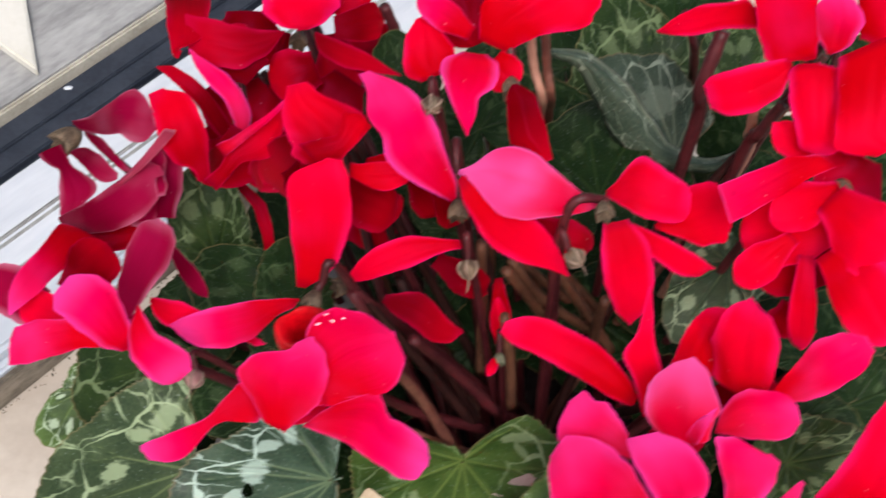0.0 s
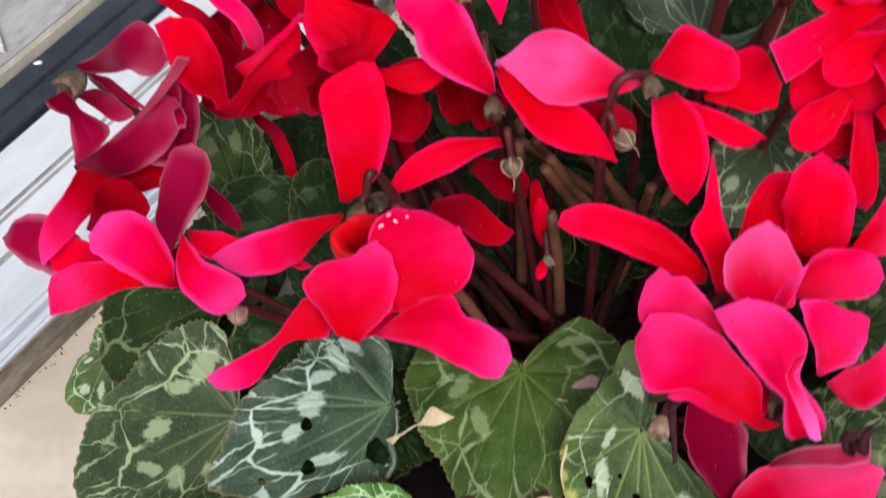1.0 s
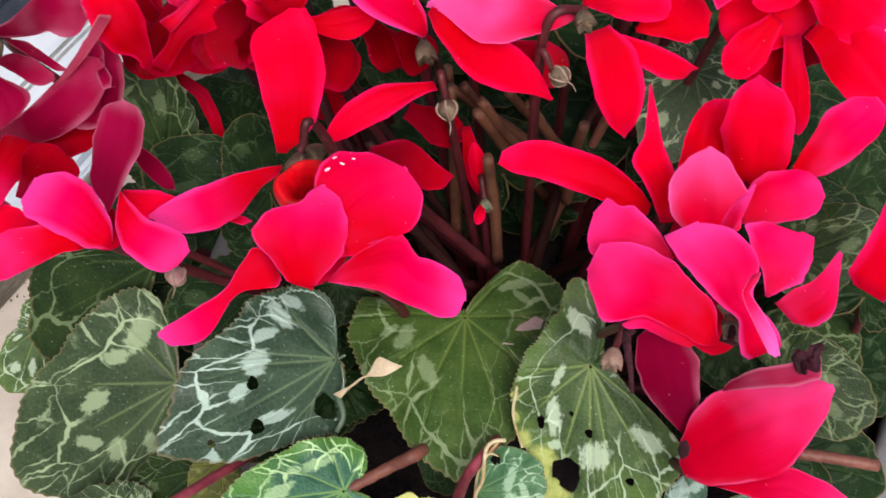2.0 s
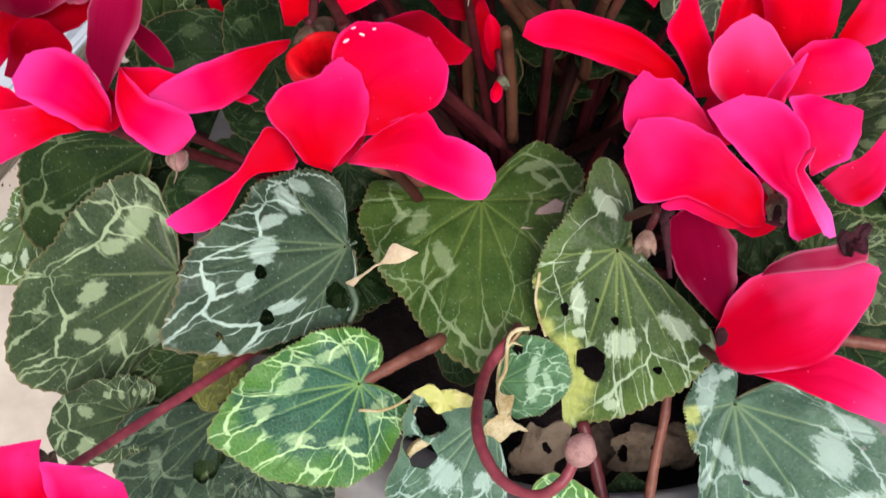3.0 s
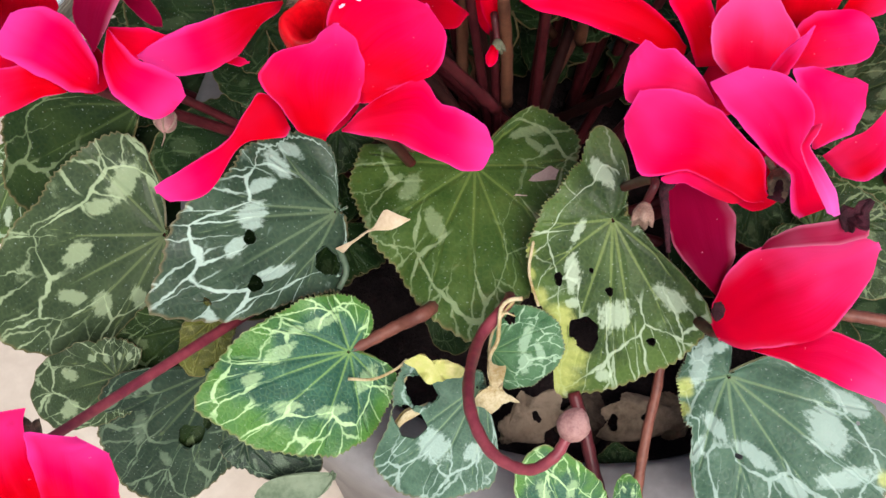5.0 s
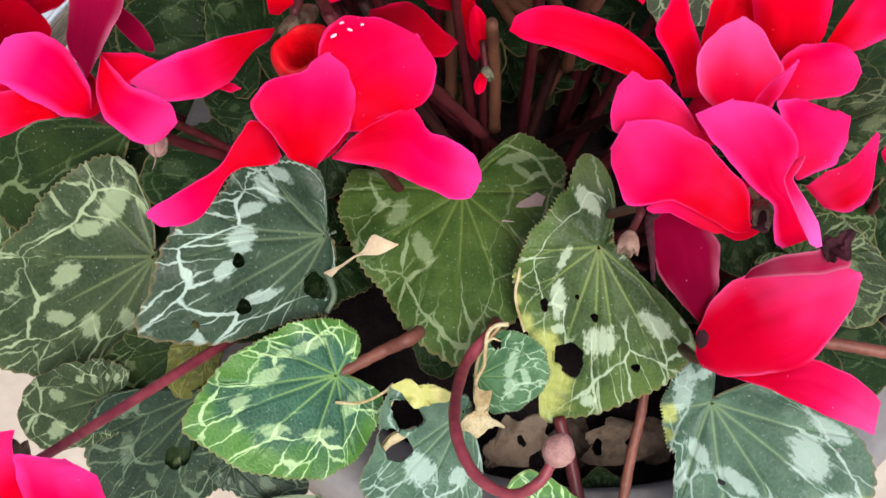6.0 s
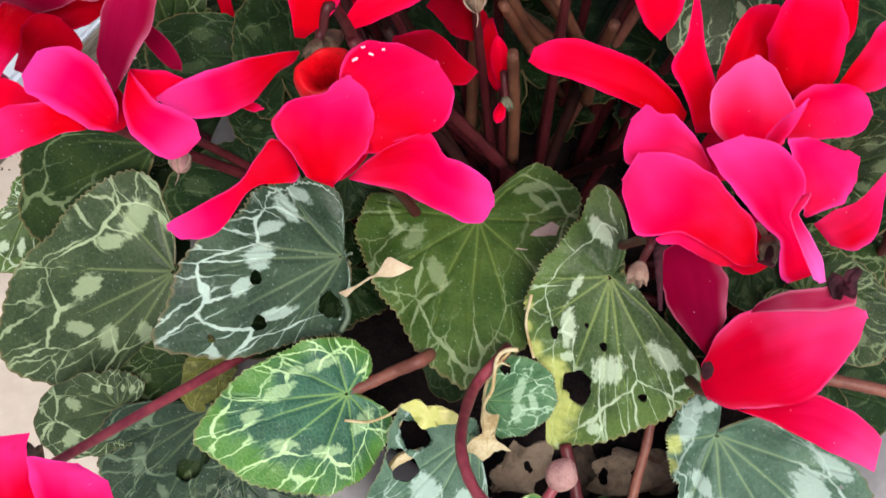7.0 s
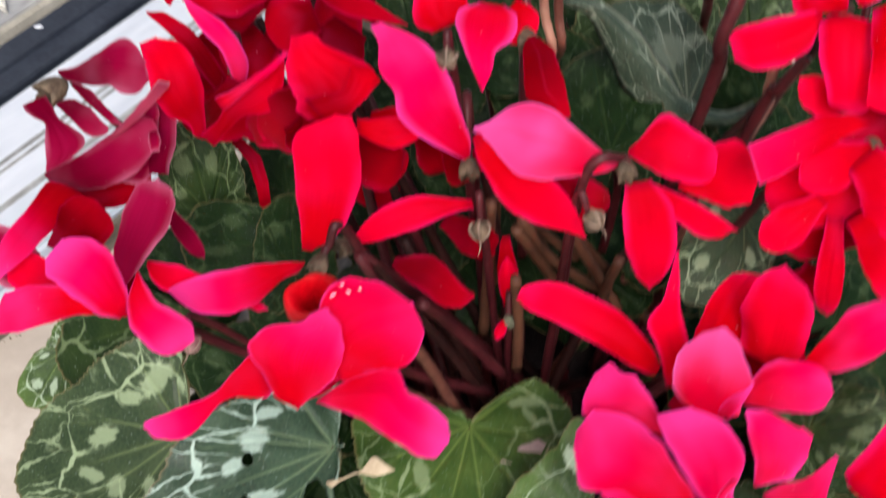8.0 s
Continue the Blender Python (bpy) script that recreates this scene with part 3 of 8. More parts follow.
    bmesh.ops.delete(bm, geom=list(gone), context="VERTS")
    for vert, (x, y) in spots.items() if holes else ():
        if any(e.is_boundary for e in vert.link_edges):
            for hx, hy, ra, rb in holes:
                d = torn(x - hx, y - hy, ra, rb)
                if 0.86 <= d < 1.0 + 0.04 / min(ra, rb) and flat[vert][1] < 0.96:
                    grow = (1 / d - 1) * length
                    vert.co = place_of[vert] + right * ((x - hx) * grow) + ahead * ((y - hy) * grow)
    ob = part("leaf", bm, mat, plant, label)
    thick = ob.modifiers.new("thickness", "SOLIDIFY")
    thick.thickness, thick.offset = 0.0007, -1.0
    crisp = ob.modifiers.new("crisp_margin", "EDGE_SPLIT")
    crisp.split_angle = radians(50)
    if foot is not None:
        foot = Vector(foot)
        under = sinus - normal * 0.001
        way = under - foot
        mid = foot + way * 0.5 + Vector((0, 0, -0.1 * way.length)) - normal * 0.05
        stalk("petiole", (foot, mid, under - normal * 0.03 - ahead * 0.002, under - normal * 0.001), 0.0022, 0.0017, STEM_RED, ob)
    return ob


def rolled_margin(plant, points, halves, normal, mat):
    """The side of a blade that is rolled over, as a bent band with a pale rib along it."""
    line, normal = spline(points, 10), Vector(normal)
    bm = bmesh.new()
    uv, pol = bm.loops.layers.uv.new("UVMap"), bm.loops.layers.uv.new("polar")
    for key in ("rib", "blot", "wilt"):
        bm.verts.layers.float.new(key)
    rib, blot = bm.verts.layers.float["rib"], bm.verts.layers.float["blot"]
    n, size = len(line) - 1, 0.06

    def place(x, y):
        k = min(max(y * n, 0.0), n - 1e-6)
        i, t = int(k), k - int(k)
        ahead = (line[min(i + 2, n)] - line[max(i - 1, 0)]).normalized()
        side = ahead.cross(normal).normalized()
        half = at_share(halves, y)
        v = x * size / max(half, 1e-4)
        return line[i].lerp(line[i + 1], t) + side * (x * size) + normal * (half * (0.5 - 0.9 * v * v + 0.1 * math.sin(9 * y + 3 * v)))

    rows = []
    for k in range(n + 1):
        y = k / n
        row = []
        for j in range(13):
            v = j / 6 - 1
            x = v * at_share(halves, y) / size * (1 + 0.05 * math.sin(31 * y + v) * abs(v))
            vert = bm.verts.new(place(x, y))
            vert[rib], vert[blot] = abs(v + 0.82) * 5, 6.0
            row.append((vert, (x, y * 1.5), (y * 6, 0.35 + 0.62 * abs(v))))
        rows.append(row)
    for a, b in zip(rows, rows[1:]):
        for j in range(12):
            corner = (a[j], a[j + 1], b[j + 1], b[j])
            f = bm.faces.new([c[0] for c in corner])
            for loop, c in zip(f.loops, corner):
                loop[uv].uv, loop[pol].uv = c[1], c[2]
    ob = part("rolled_margin", bm, mat, plant, "rolled grey-green leaf margin with pale veins")
    thick = ob.modifiers.new("thickness", "SOLIDIFY")
    thick.thickness, thick.offset = 0.0007, -1.0
    return ob


def calyx_mesh(at, way, size):
    """Five pointed sepals round a small knob."""
    at, way = Vector(at), Vector(way).normalized()
    s = way.orthogonal().normalized()
    t = way.cross(s)
    bm = bmesh.new()
    rings = []
    for i in range(7):
        u = i / 6
        r = size * (0.35 + 0.65 * math.sin(min(1.0, u * 1.25) * math.pi * 0.55))
        ring = []
        for k in range(20):
            a = 2 * math.pi * k / 20
            star = 1 + (0.22 * max(0.0, u - 0.45) / 0.55) * math.cos(5 * a)
            out = at + way * (size * 1.7 * u * (1 + 0.09 * u * math.cos(5 * a))) + (s * math.cos(a) + t * math.sin(a)) * r * star * (1 - 0.25 * u)
            ring.append(bm.verts.new(out))
        rings.append(ring)
    for a, b in zip(rings, rings[1:]):
        for k in range(20):
            bm.faces.new((a[k], a[(k + 1) % 20], b[(k + 1) % 20], b[k]))
    bm.faces.new(rings[0][::-1])
    mid = bm.verts.new(at + way * size * 0.9)
    for k in range(20):
        bm.faces.new((rings[-1][k], rings[-1][(k + 1) % 20], mid))
    return bm


crests = []


def blossom(plant, at, way, size, foot, label, hook=0.02, stem=STEM_RED, over=None):
    """A flower's calyx with its stalk; its petals are added to it."""
    ob = part("flower", calyx_mesh(at, way, size), CALYX, plant, label)
    at, foot, way = Vector(at), Vector(foot), Vector(way).normalized()
    crest = at - way * hook if over is None else Vector(over)
    crests.append(crest)
    stalk("flower_stalk", (foot, foot.lerp(crest, 0.5) + Vector((0, 0.004, 0.0)), crest, at - way * (hook * 0.15), at + way * size * 0.2), 0.0021, 0.0012, stem, ob)
    return ob


def bud(plant, at, way, size, foot, label, mat=BUD, hook=0.007, path=None, stem=STEM_RED, cup=False):
    """A closed bud or seed pod, ribbed, on its stalk."""
    at, way = Vector(at), Vector(way).normalized()
    s = way.orthogonal().normalized()
    t = way.cross(s)
    bm = bmesh.new()
    rings = []
    for i in range(11):
        u = i / 10
        r = size * (math.sin(math.pi * min(1, 0.1 + u * 0.9)) ** 0.62) * (1.04 - 0.3 * u * u) + 0.02 * size
        rings.append([bm.verts.new(at + way * (size * 2.05 * u) + (s * math.cos(a) + t * math.sin(a)) * r * (0.94 + 0.2 * ((2.5 * a / math.pi + 1.6 * u) % 1.0) * u)) for a in [2 * math.pi * k / 40 for k in range(40)]])
    for a, b in zip(rings, rings[1:]):
        for k in range(40):
            bm.faces.new((a[k], a[(k + 1) % 40], b[(k + 1) % 40], b[k]))
    bm.faces.new(rings[0][::-1])
    bm.faces.new(rings[-1])
    if cup:
        bm.free()
        bm = calyx_mesh(at, way, size)
    ob = part("bud", bm, mat, plant, label)
    if not cup and not path:
        for k in range(5):
            a = 2 * math.pi * k / 5 + 0.3
            side = s * math.cos(a) + t * math.sin(a)
            stalk("sepal", [at + way * (size * 2.05 * u) + side * (size * 1.06 * math.sin(math.pi * (0.1 + 0.9 * u)) ** 0.62 * (1.04 - 0.3 * u * u)) for u in (0.08, 0.3, 0.55, 0.8, 0.95)], 0.0005, 0.0002, SEPAL, ob, "pale pointed sepal")
        stalk("style", (at + way * size * 1.9, at + way * size * 2.6, at + way * size * 3.3 + s * size * 0.3), 0.00035, 0.00012, SEPAL, ob)
    foot = Vector(foot)
    line = (foot, *path) if path else (foot, foot.lerp(at - way * hook, 0.55), at - way * hook, at + way * size * 0.1)
    stalk("bud_stalk", line, 0.0019, 0.0015 if path else 0.0011, stem, ob)
    return ob


def throat(flower, at, way, size):
    """The short open tube in the middle of a flower."""
    at, way = Vector(at), Vector(way).normalized()
    s = way.orthogonal().normalized()
    t = way.cross(s)
    bm = bmesh.new()
    rings = []
    for u, r in ((-1.6, 1.15), (-0.7, 1.22), (-0.15, 1.12), (0.08, 0.98), (0.02, 0.86), (-0.3, 0.66), (-0.9, 0.46), (-1.7, 0.34), (-2.6, 0.2)):
        rings.append([bm.verts.new(at + way * (size * (u + 0.18 * math.cos(2 * a + 1))) + (s * math.cos(a) + t * math.sin(a)) * size * r * (1 + 0.12 * math.cos(2 * a) + 0.05 * math.cos(5 * a + 1))) for a in [2 * math.pi * k / 30 for k in range(30)]])
    for a, b in zip(rings, rings[1:]):
        for k in range(30):
            bm.faces.new((a[k], a[(k + 1) % 30], b[(k + 1) % 30], b[k]))
    return part("throat", bm, THROAT, flower, "dark red open flower throat")

# ---- ground, doorstep and pot ----
ground = part("ground", slab(-40, 40, -40, 40, -0.23, -0.03), CONCRETE, None, "", False)
tagged(ground, "rough beige concrete paving under the pot", "ground", kind="structure")
# the doorstep runs slantwise past the pot; its own x goes away from the pot, its y along the step
STEP = Matrix(((-0.89, 0.456, 0, 0), (0.456, 0.89, 0, 0), (0, 0, 1, 0), (0, 0, 0, 1)))
step_edge = part("step_edge", slab(0.3262, 0.3298, -3, 3, -0.03, -0.008, STEP, 0.001), EDGE, None, "", False)
tagged(step_edge, "worn brown front edge of the white step", "trim", kind="structure")
sill = part("doorstep", slab(0.338, 0.446, -3, 3, -0.03, 0.002, STEP, 0.003), WHITE, None, "", False)
tagged(sill, "white painted doorstep with bluish grey streaks", "doorstep", kind="structure")
part("apron", slab(0.33, 0.3376, -3, 3, -0.03, -0.005, STEP, 0.002), WHITE, sill, "", False)
for lo, hi, top in ((0.376, 0.379, 0.0048), (0.3995, 0.4012, 0.0042), (0.4045, 0.4065, 0.0046)):
    part("ridge", slab(lo, hi, -3, 3, 0.001, top, STEP, 0.001), DIRTY, sill, "dirty grey ridge", False)
strip = part("threshold_strip", slab(0.4465, 0.492, -3, 3, -0.03, 0.0, STEP, 0.004), BLACK, None, "", False)
tagged(strip, "black rubber threshold strip beside the white step", "trim", kind="structure")
for lo, hi in ((0.4495, 0.453), (0.468, 0.4705)):
    part("bead", slab(lo, hi, -3, 3, -0.001, 0.003, STEP, 0.001), BLACK, strip, "", False)
border = part("border", slab(0.4925, 0.497, -3, 3, -0.03, 0.006, STEP, 0.0015), BORDER, None, "", False)
tagged(border, "narrow worn border along the grey slab", "trim", kind="structure")
floor = part("floor", slab(0.4975, 3.5, -3, 3, -0.03, 0.004, STEP, 0.002), MARBLE, None, "", False)
tagged(floor, "weathered grey stone slab behind the threshold", "floor", kind="structure")


# added out of view to keep sky light off the plant's back
wall = part("wall_north", slab(1.5, 1.7, -3, 3, -0.03, 3.0, STEP, 0.004), MARBLE, None, "", False)
tagged(wall, "plain grey house wall behind the stone slab", "wall", kind="structure")
bm = bmesh.new()
apex = Vector((-0.384, 0.353, 0.004))
tri = [apex, apex + Vector((-0.476, 0.879, 0)) * 0.5, apex + Vector((-0.87, 0.49, 0)) * 0.5]
low, high = [bm.verts.new(p) for p in tri], [bm.verts.new(p + Vector((0, 0, 0.008))) for p in tri]
bm.faces.new(low)
bm.faces.new(high[::-1])
for k in range(3):
    bm.faces.new((low[k], high[k], high[(k + 1) % 3], low[(k + 1) % 3]))
bmesh.ops.recalc_face_normals(bm, faces=bm.faces[:])
bmesh.ops.bevel(bm, geom=bm.edges[:], offset=0.0015, segments=2, affect="EDGES")
board = tagged(part("board", bm, CREAM, None, "", False), "white pointed board lying on the grey slab", "board")


# dark crumbs of dirt, strewn to imitate the shaded gap at the step's foot
crumbs = random.Random(11)
bm = bmesh.new()
for _ in range(260):
    along, out = crumbs.uniform(-0.45, 0.35), 0.326 - abs(crumbs.gauss(0, 0.0025))
    size = crumbs.uniform(0.0002, 0.0007)
    spot = STEP @ Vector((out, along, -0.0298))
    made = bmesh.ops.create_icosphere(bm, subdivisions=1, radius=size)
    for vert in made["verts"]:
        vert.co = Vector((vert.co.x * crumbs.uniform(0.7, 1.5), vert.co.y * crumbs.uniform(0.7, 1.5), vert.co.z * 0.6)) + spot
dirt = tagged(part("dirt", bm, GRIT), "dark dirt crumbs along the foot of the step", "dirt", kind="stuff")


def lathe(profile, n=72):
    bm = bmesh.new()
    rings = [[bm.verts.new((r * math.cos(2 * math.pi * k / n), r * math.sin(2 * math.pi * k / n), z)) for k in range(n)] for r, z in profile]
    for a, b in zip(rings, rings[1:]):
        for k in range(n):
            bm.faces.new((a[k], a[(k + 1) % n], b[(k + 1) % n], b[k]))
    return bm


POT = Matrix.Translation((0.03, 0.0012, 0.0))
bm = lathe([(0, -0.03), (0.105, -0.03), (0.1088, -0.027), (0.1331, 0.15), (0.137, 0.16), (0.1331, 0.165), (0.1024, -0.02), (0, -0.02)])
bm.transform(POT)
pot = tagged(part("plant_pot", bm, POT_GREY), "round grey plastic plant pot on beige concrete", "pot")
bm = lathe([(0.1357, 0.148), (0.1446, 0.15), (0.1498, 0.182), (0.1485, 0.187), (0.1446, 0.189), (0.1267, 0.1885), (0.1235, 0.186), (0.1222, 0.15), (0.128, 0.146)])
bm.transform(POT)
part("rim", bm, POT_GREY, pot)
bm = lathe([(0, 0), (0.0998, 0), (0.1203, 0.168), (0.121, 0.172), (0.119, 0.173), (0.1171, 0.171), (0.1101, 0.12), (0, 0.12)])
bm.transform(POT)
tagged(part("nursery_pot", bm, LINER), "black plastic nursery pot set inside the grey pot", "pot")
bm = bmesh.new()
bmesh.ops.create_grid(bm, x_segments=76, y_segments=76, size=0.118)
for v in [v for v in bm.verts if math.hypot(v.co.x, v.co.y) > 0.1146]:
    bm.verts.remove(v)
for v in bm.verts:
    v.co.z = 0.148 + 0.006 * noise.noise(v.co * 60) + 0.004 * noise.noise(v.co * 170)
bm.transform(POT)
soil = tagged(part("soil", bm, SOIL), "dark crumbly potting soil in the black pot", "soil", kind="stuff")

# ---- the plant ----
plant = tagged(new("cyclamen_plant"), "potted cyclamen with bright red flowers and silver-patterned heart-shaped leaves", "flowering plant")

f = blossom(plant, (-0.0622, -0.0448, 0.3245), (-0.2202, -0.9135, -0.3420), 0.0036, (-0.0200, 0.0000, 0.1500), "bright red flower with one upright petal and a dark throat", over=(-0.0571, -0.0358, 0.3263))
petal(f, (-0.0670, -0.0448, 0.3251), (-0.0622, -0.0245, 0.3633), (0.1536, -0.6906, 0.7067), left=(0.043, 0.047, 0.069, 0.104, 0.151, 0.202, 0.250, 0.249, 0.149, 0.046, 0.027), right=(0.026, 0.044, 0.124, 0.193, 0.224, 0.242, 0.232, 0.195, 0.151, 0.097, 0.086), bend=-0.03, cup=0.08)
petal(f, (-0.0675, -0.0479, 0.3229), (-0.1058, -0.0631, 0.3175), (0.1567, -0.6567, 0.7377), mat=PINK, left=(0.019, 0.019, 0.053, 0.068, 0.090, 0.150, 0.216, 0.238, 0.255, 0.229, 0.206, 0.146, 0.087, 0.026, 0.026), right=(0.005, 0.005, 0.015, 0.030, 0.040, 0.051, 0.061, 0.064, 0.067, 0.060, 0.051, 0.040, 0.018, 0.005, 0.005), bend=0.05)
petal(f, (-0.0422, -0.0404, 0.3189), (-0.0163, -0.0346, 0.3037), (0.0185, -0.6786, 0.7343), mat=PETAL_SHADED, left=(0.098, 0.105, 0.144, 0.206, 0.243, 0.207, 0.119, 0.067, 0.037, 0.018, 0.015), right=(-0.003, 0.003, 0.040, 0.080, 0.115, 0.153, 0.200, 0.183, 0.141, 0.028, 0.005), bend=0.06)
petal(f, (-0.0854, -0.0544, 0.3077), (-0.0778, -0.0553, 0.3053), (0.1600, -0.6200, 0.7600), left=(0.009, 0.009, 0.029, 0.065, 0.112, 0.153, 0.149, 0.145, 0.141, 0.137, 0.118, 0.090, 0.069, 0.056, 0.056), right=(0.012, 0.012, 0.038, 0.084, 0.144, 0.190, 0.186, 0.182, 0.178, 0.174, 0.109, 0.033, -0.023, -0.056, -0.056), mat=PINK, bend=0.05)
throat(f, (-0.0567, -0.0803, 0.3526), (-0.0962, -0.2717, 0.9576), 0.0062)

f = blossom(plant, (-0.0517, -0.0848, 0.3283), (0.0012, -0.8247, 0.5655), 0.0040, (-0.0150, -0.0100, 0.1500), "bright pink-red flower with broad drooping petals", hook=0.01)
petal(f, (-0.0485, -0.1044, 0.3476), (-0.0267, -0.0861, 0.3623), (0.0491, -0.6613, 0.7485), mat=PINK, left=(-0.001, -0.001, 0.055, 0.152, 0.256, 0.371, 0.478, 0.563, 0.578, 0.538, 0.435, 0.350, 0.194, 0.077, 0.077), right=(0.008, 0.008, 0.024, 0.051, 0.085, 0.116, 0.169, 0.250, 0.288, 0.312, 0.284, 0.233, 0.151, -0.031, -0.031), bend=0.07, cup=0.15)
petal(f, (-0.0518, -0.1147, 0.3499), (-0.0489, -0.0941, 0.3665), (0.0830, -0.6326, 0.7700), mat=PINK, left=(-0.001, -0.001, 0.203, 0.268, 0.344, 0.426, 0.548, 0.600, 0.544, 0.436, 0.181, 0.138, 0.071, 0.022, 0.022), right=(0.019, 0.019, 0.043, 0.084, 0.137, 0.202, 0.271, 0.290, 0.283, 0.268, 0.221, 0.182, 0.094, 0.029, 0.029), bend=0.12, cup=0.2)
petal(f, (-0.0600, -0.1084, 0.3462), (-0.0908, -0.1225, 0.3414), (0.1512, -0.5964, 0.7883), mat=PINK, left=(0.011, 0.011, 0.038, 0.029, 0.004, -0.027, -0.015, 0.061, 0.143, 0.177, 0.173, 0.145, 0.124, 0.043, 0.043), right=(0.220, 0.220, 0.272, 0.301, 0.249, 0.186, 0.109, 0.076, 0.062, 0.049, 0.038, 0.028, 0.017, 0.005, 0.005), bend=0.04, cup=0.1)
petal(f, (-0.0479, -0.1090, 0.3458), (-0.0125, -0.1111, 0.3432), (0.0227, -0.6116, 0.7909), mat=PINK, left=(0.020, 0.020, 0.067, 0.147, 0.220, 0.287, 0.359, 0.396, 0.252, 0.228, 0.204, 0.158, 0.117, 0.035, 0.035), right=(0.001, 0.001, 0.004, 0.008, 0.013, 0.020, 0.040, 0.076, 0.112, 0.148, 0.180, 0.171, 0.145, 0.046, 0.046), bend=0.08, cup=0.1, crease=-0.3)
petal(f, (-0.0438, -0.1024, 0.3509), (-0.0290, -0.0964, 0.3480), (0.0405, -0.6367, 0.7700), 0.0073, top=0.6, neck=0.5)
petal(f, (-0.0564, -0.0919, 0.3418), (-0.0476, -0.0990, 0.3364), (0.0815, -0.6277, 0.7742), 0.0177, PETAL_SHADED, top=0.5, neck=0.8)

f = blossom(plant, (-0.1225, -0.0596, 0.3064), (0.0071, -0.2278, 0.9737), 0.0040, (-0.0300, 0.0000, 0.1500), "pink-red flower with curled petals", hook=0.01)
petal(f, (-0.1146, -0.0789, 0.3216), (-0.1372, -0.0724, 0.3353), (0.2724, -0.6159, 0.7392), mat=PINK, left=(0.008, 0.008, 0.026, 0.057, 0.098, 0.105, 0.107, 0.114, 0.121, 0.124, 0.122, 0.117, 0.053, 0.016, 0.016), right=(0.108, 0.108, 0.177, 0.256, 0.321, 0.375, 0.430, 0.479, 0.497, 0.480, 0.447, 0.386, 0.339, 0.280, 0.280))
petal(f, (-0.1130, -0.0742, 0.3321), (-0.1087, -0.0504, 0.3531), (0.2228, -0.6677, 0.7103), mat=FADED, left=(0.012, 0.012, 0.040, 0.089, 0.161, 0.192, 0.197, 0.202, 0.208, 0.194, 0.180, 0.168, 0.098, 0.000, 0.000), right=(0.006, 0.006, 0.019, 0.041, 0.069, 0.101, 0.138, 0.177, 0.207, 0.208, 0.208, 0.166, 0.126, 0.000, 0.000), bend=0.03)
petal(f, (-0.1074, -0.0794, 0.3449), (-0.0884, -0.0884, 0.3323), (0.2013, -0.6268, 0.7527), mat=PINK, left=(0.067, 0.067, 0.060, 0.048, 0.034, 0.019, 0.006, 0.036, 0.067, 0.093, 0.112, 0.077, 0.035, 0.011, 0.011), right=(-0.037, -0.037, 0.028, 0.141, 0.261, 0.338, 0.410, 0.423, 0.430, 0.432, 0.403, 0.370, 0.305, 0.218, 0.218), cup=0.25, bend=0.1)
petal(f, (-0.1221, -0.0775, 0.3198), (-0.1484, -0.0857, 0.3232), (0.2853, -0.5992, 0.7480), mat=PINK, left=(0.000, 0.000, 0.002, 0.004, 0.006, 0.026, 0.060, 0.095, 0.131, 0.165, 0.191, 0.203, 0.212, 0.217, 0.217), right=(0.022, 0.022, 0.072, 0.159, 0.228, 0.284, 0.308, 0.306, 0.303, 0.293, 0.255, 0.223, 0.199, 0.079, 0.079), bend=0.06)
petal(f, (-0.1139, -0.0570, 0.3203), (-0.0979, -0.0521, 0.3114), (0.2004, -0.6482, 0.7346), left=(0.062, 0.064, 0.072, 0.084, 0.100, 0.118, 0.092, 0.067, 0.047, 0.035, 0.033), right=(0.020, 0.041, 0.159, 0.262, 0.330, 0.325, 0.227, 0.130, 0.051, 0.000, -0.009), bend=0.06)
petal(f, (-0.1515, -0.0206, 0.3039), (-0.1548, -0.0701, 0.3208), (0.3359, -0.6080, 0.7194), mat=PINK, left=(0.103, 0.102, 0.099, 0.094, 0.080, 0.054, 0.047, 0.049, 0.037, 0.027, 0.025), right=(0.011, 0.035, 0.102, 0.164, 0.156, 0.145, 0.135, 0.125, 0.084, 0.018, -0.021), bend=0.1)
petal(f, (-0.1500, -0.0577, 0.3110), (-0.1755, -0.0543, 0.3102), (0.3574, -0.5882, 0.7254), mat=FADED, left=(0.187, 0.199, 0.262, 0.361, 0.349, 0.315, 0.265, 0.184, 0.117, 0.037, 0.023), right=(0.140, 0.147, 0.190, 0.255, 0.333, 0.337, 0.330, 0.251, 0.188, 0.060, 0.036), bend=0.12)
petal(f, (-0.1446, -0.0512, 0.3093), (-0.1390, -0.0309, 0.3125), (0.3102, -0.6185, 0.7219), 0.0179, PETAL_SHADED, top=0.6, neck=0.6)
petal(f, (-0.1197, -0.0248, 0.3089), (-0.1071, -0.0293, 0.2906), (0.2432, -0.6368, 0.7317), 0.0059, FADED, top=0.5, neck=0.5, point=0.7)
petal(f, (-0.1397, -0.0637, 0.3091), (-0.1575, -0.0599, 0.3117), (0.2956, -0.6062, 0.7384), 0.0127, PETAL, top=0.6, neck=0.6)
petal(f, (-0.1209, -0.0622, 0.3170), (-0.1161, -0.0700, 0.3110), (0.2320, -0.6256, 0.7448), 0.0114, PETAL_SHADED, top=0.5, neck=0.8)

f = blossom(plant, (-0.1702, 0.0209, 0.3090), (-0.4282, -0.9012, 0.0673), 0.0058, (-0.0400, 0.0200, 0.1500), "fading crimson flower with a straw-coloured calyx", hook=0.02, over=(-0.1633, 0.0297, 0.2889))
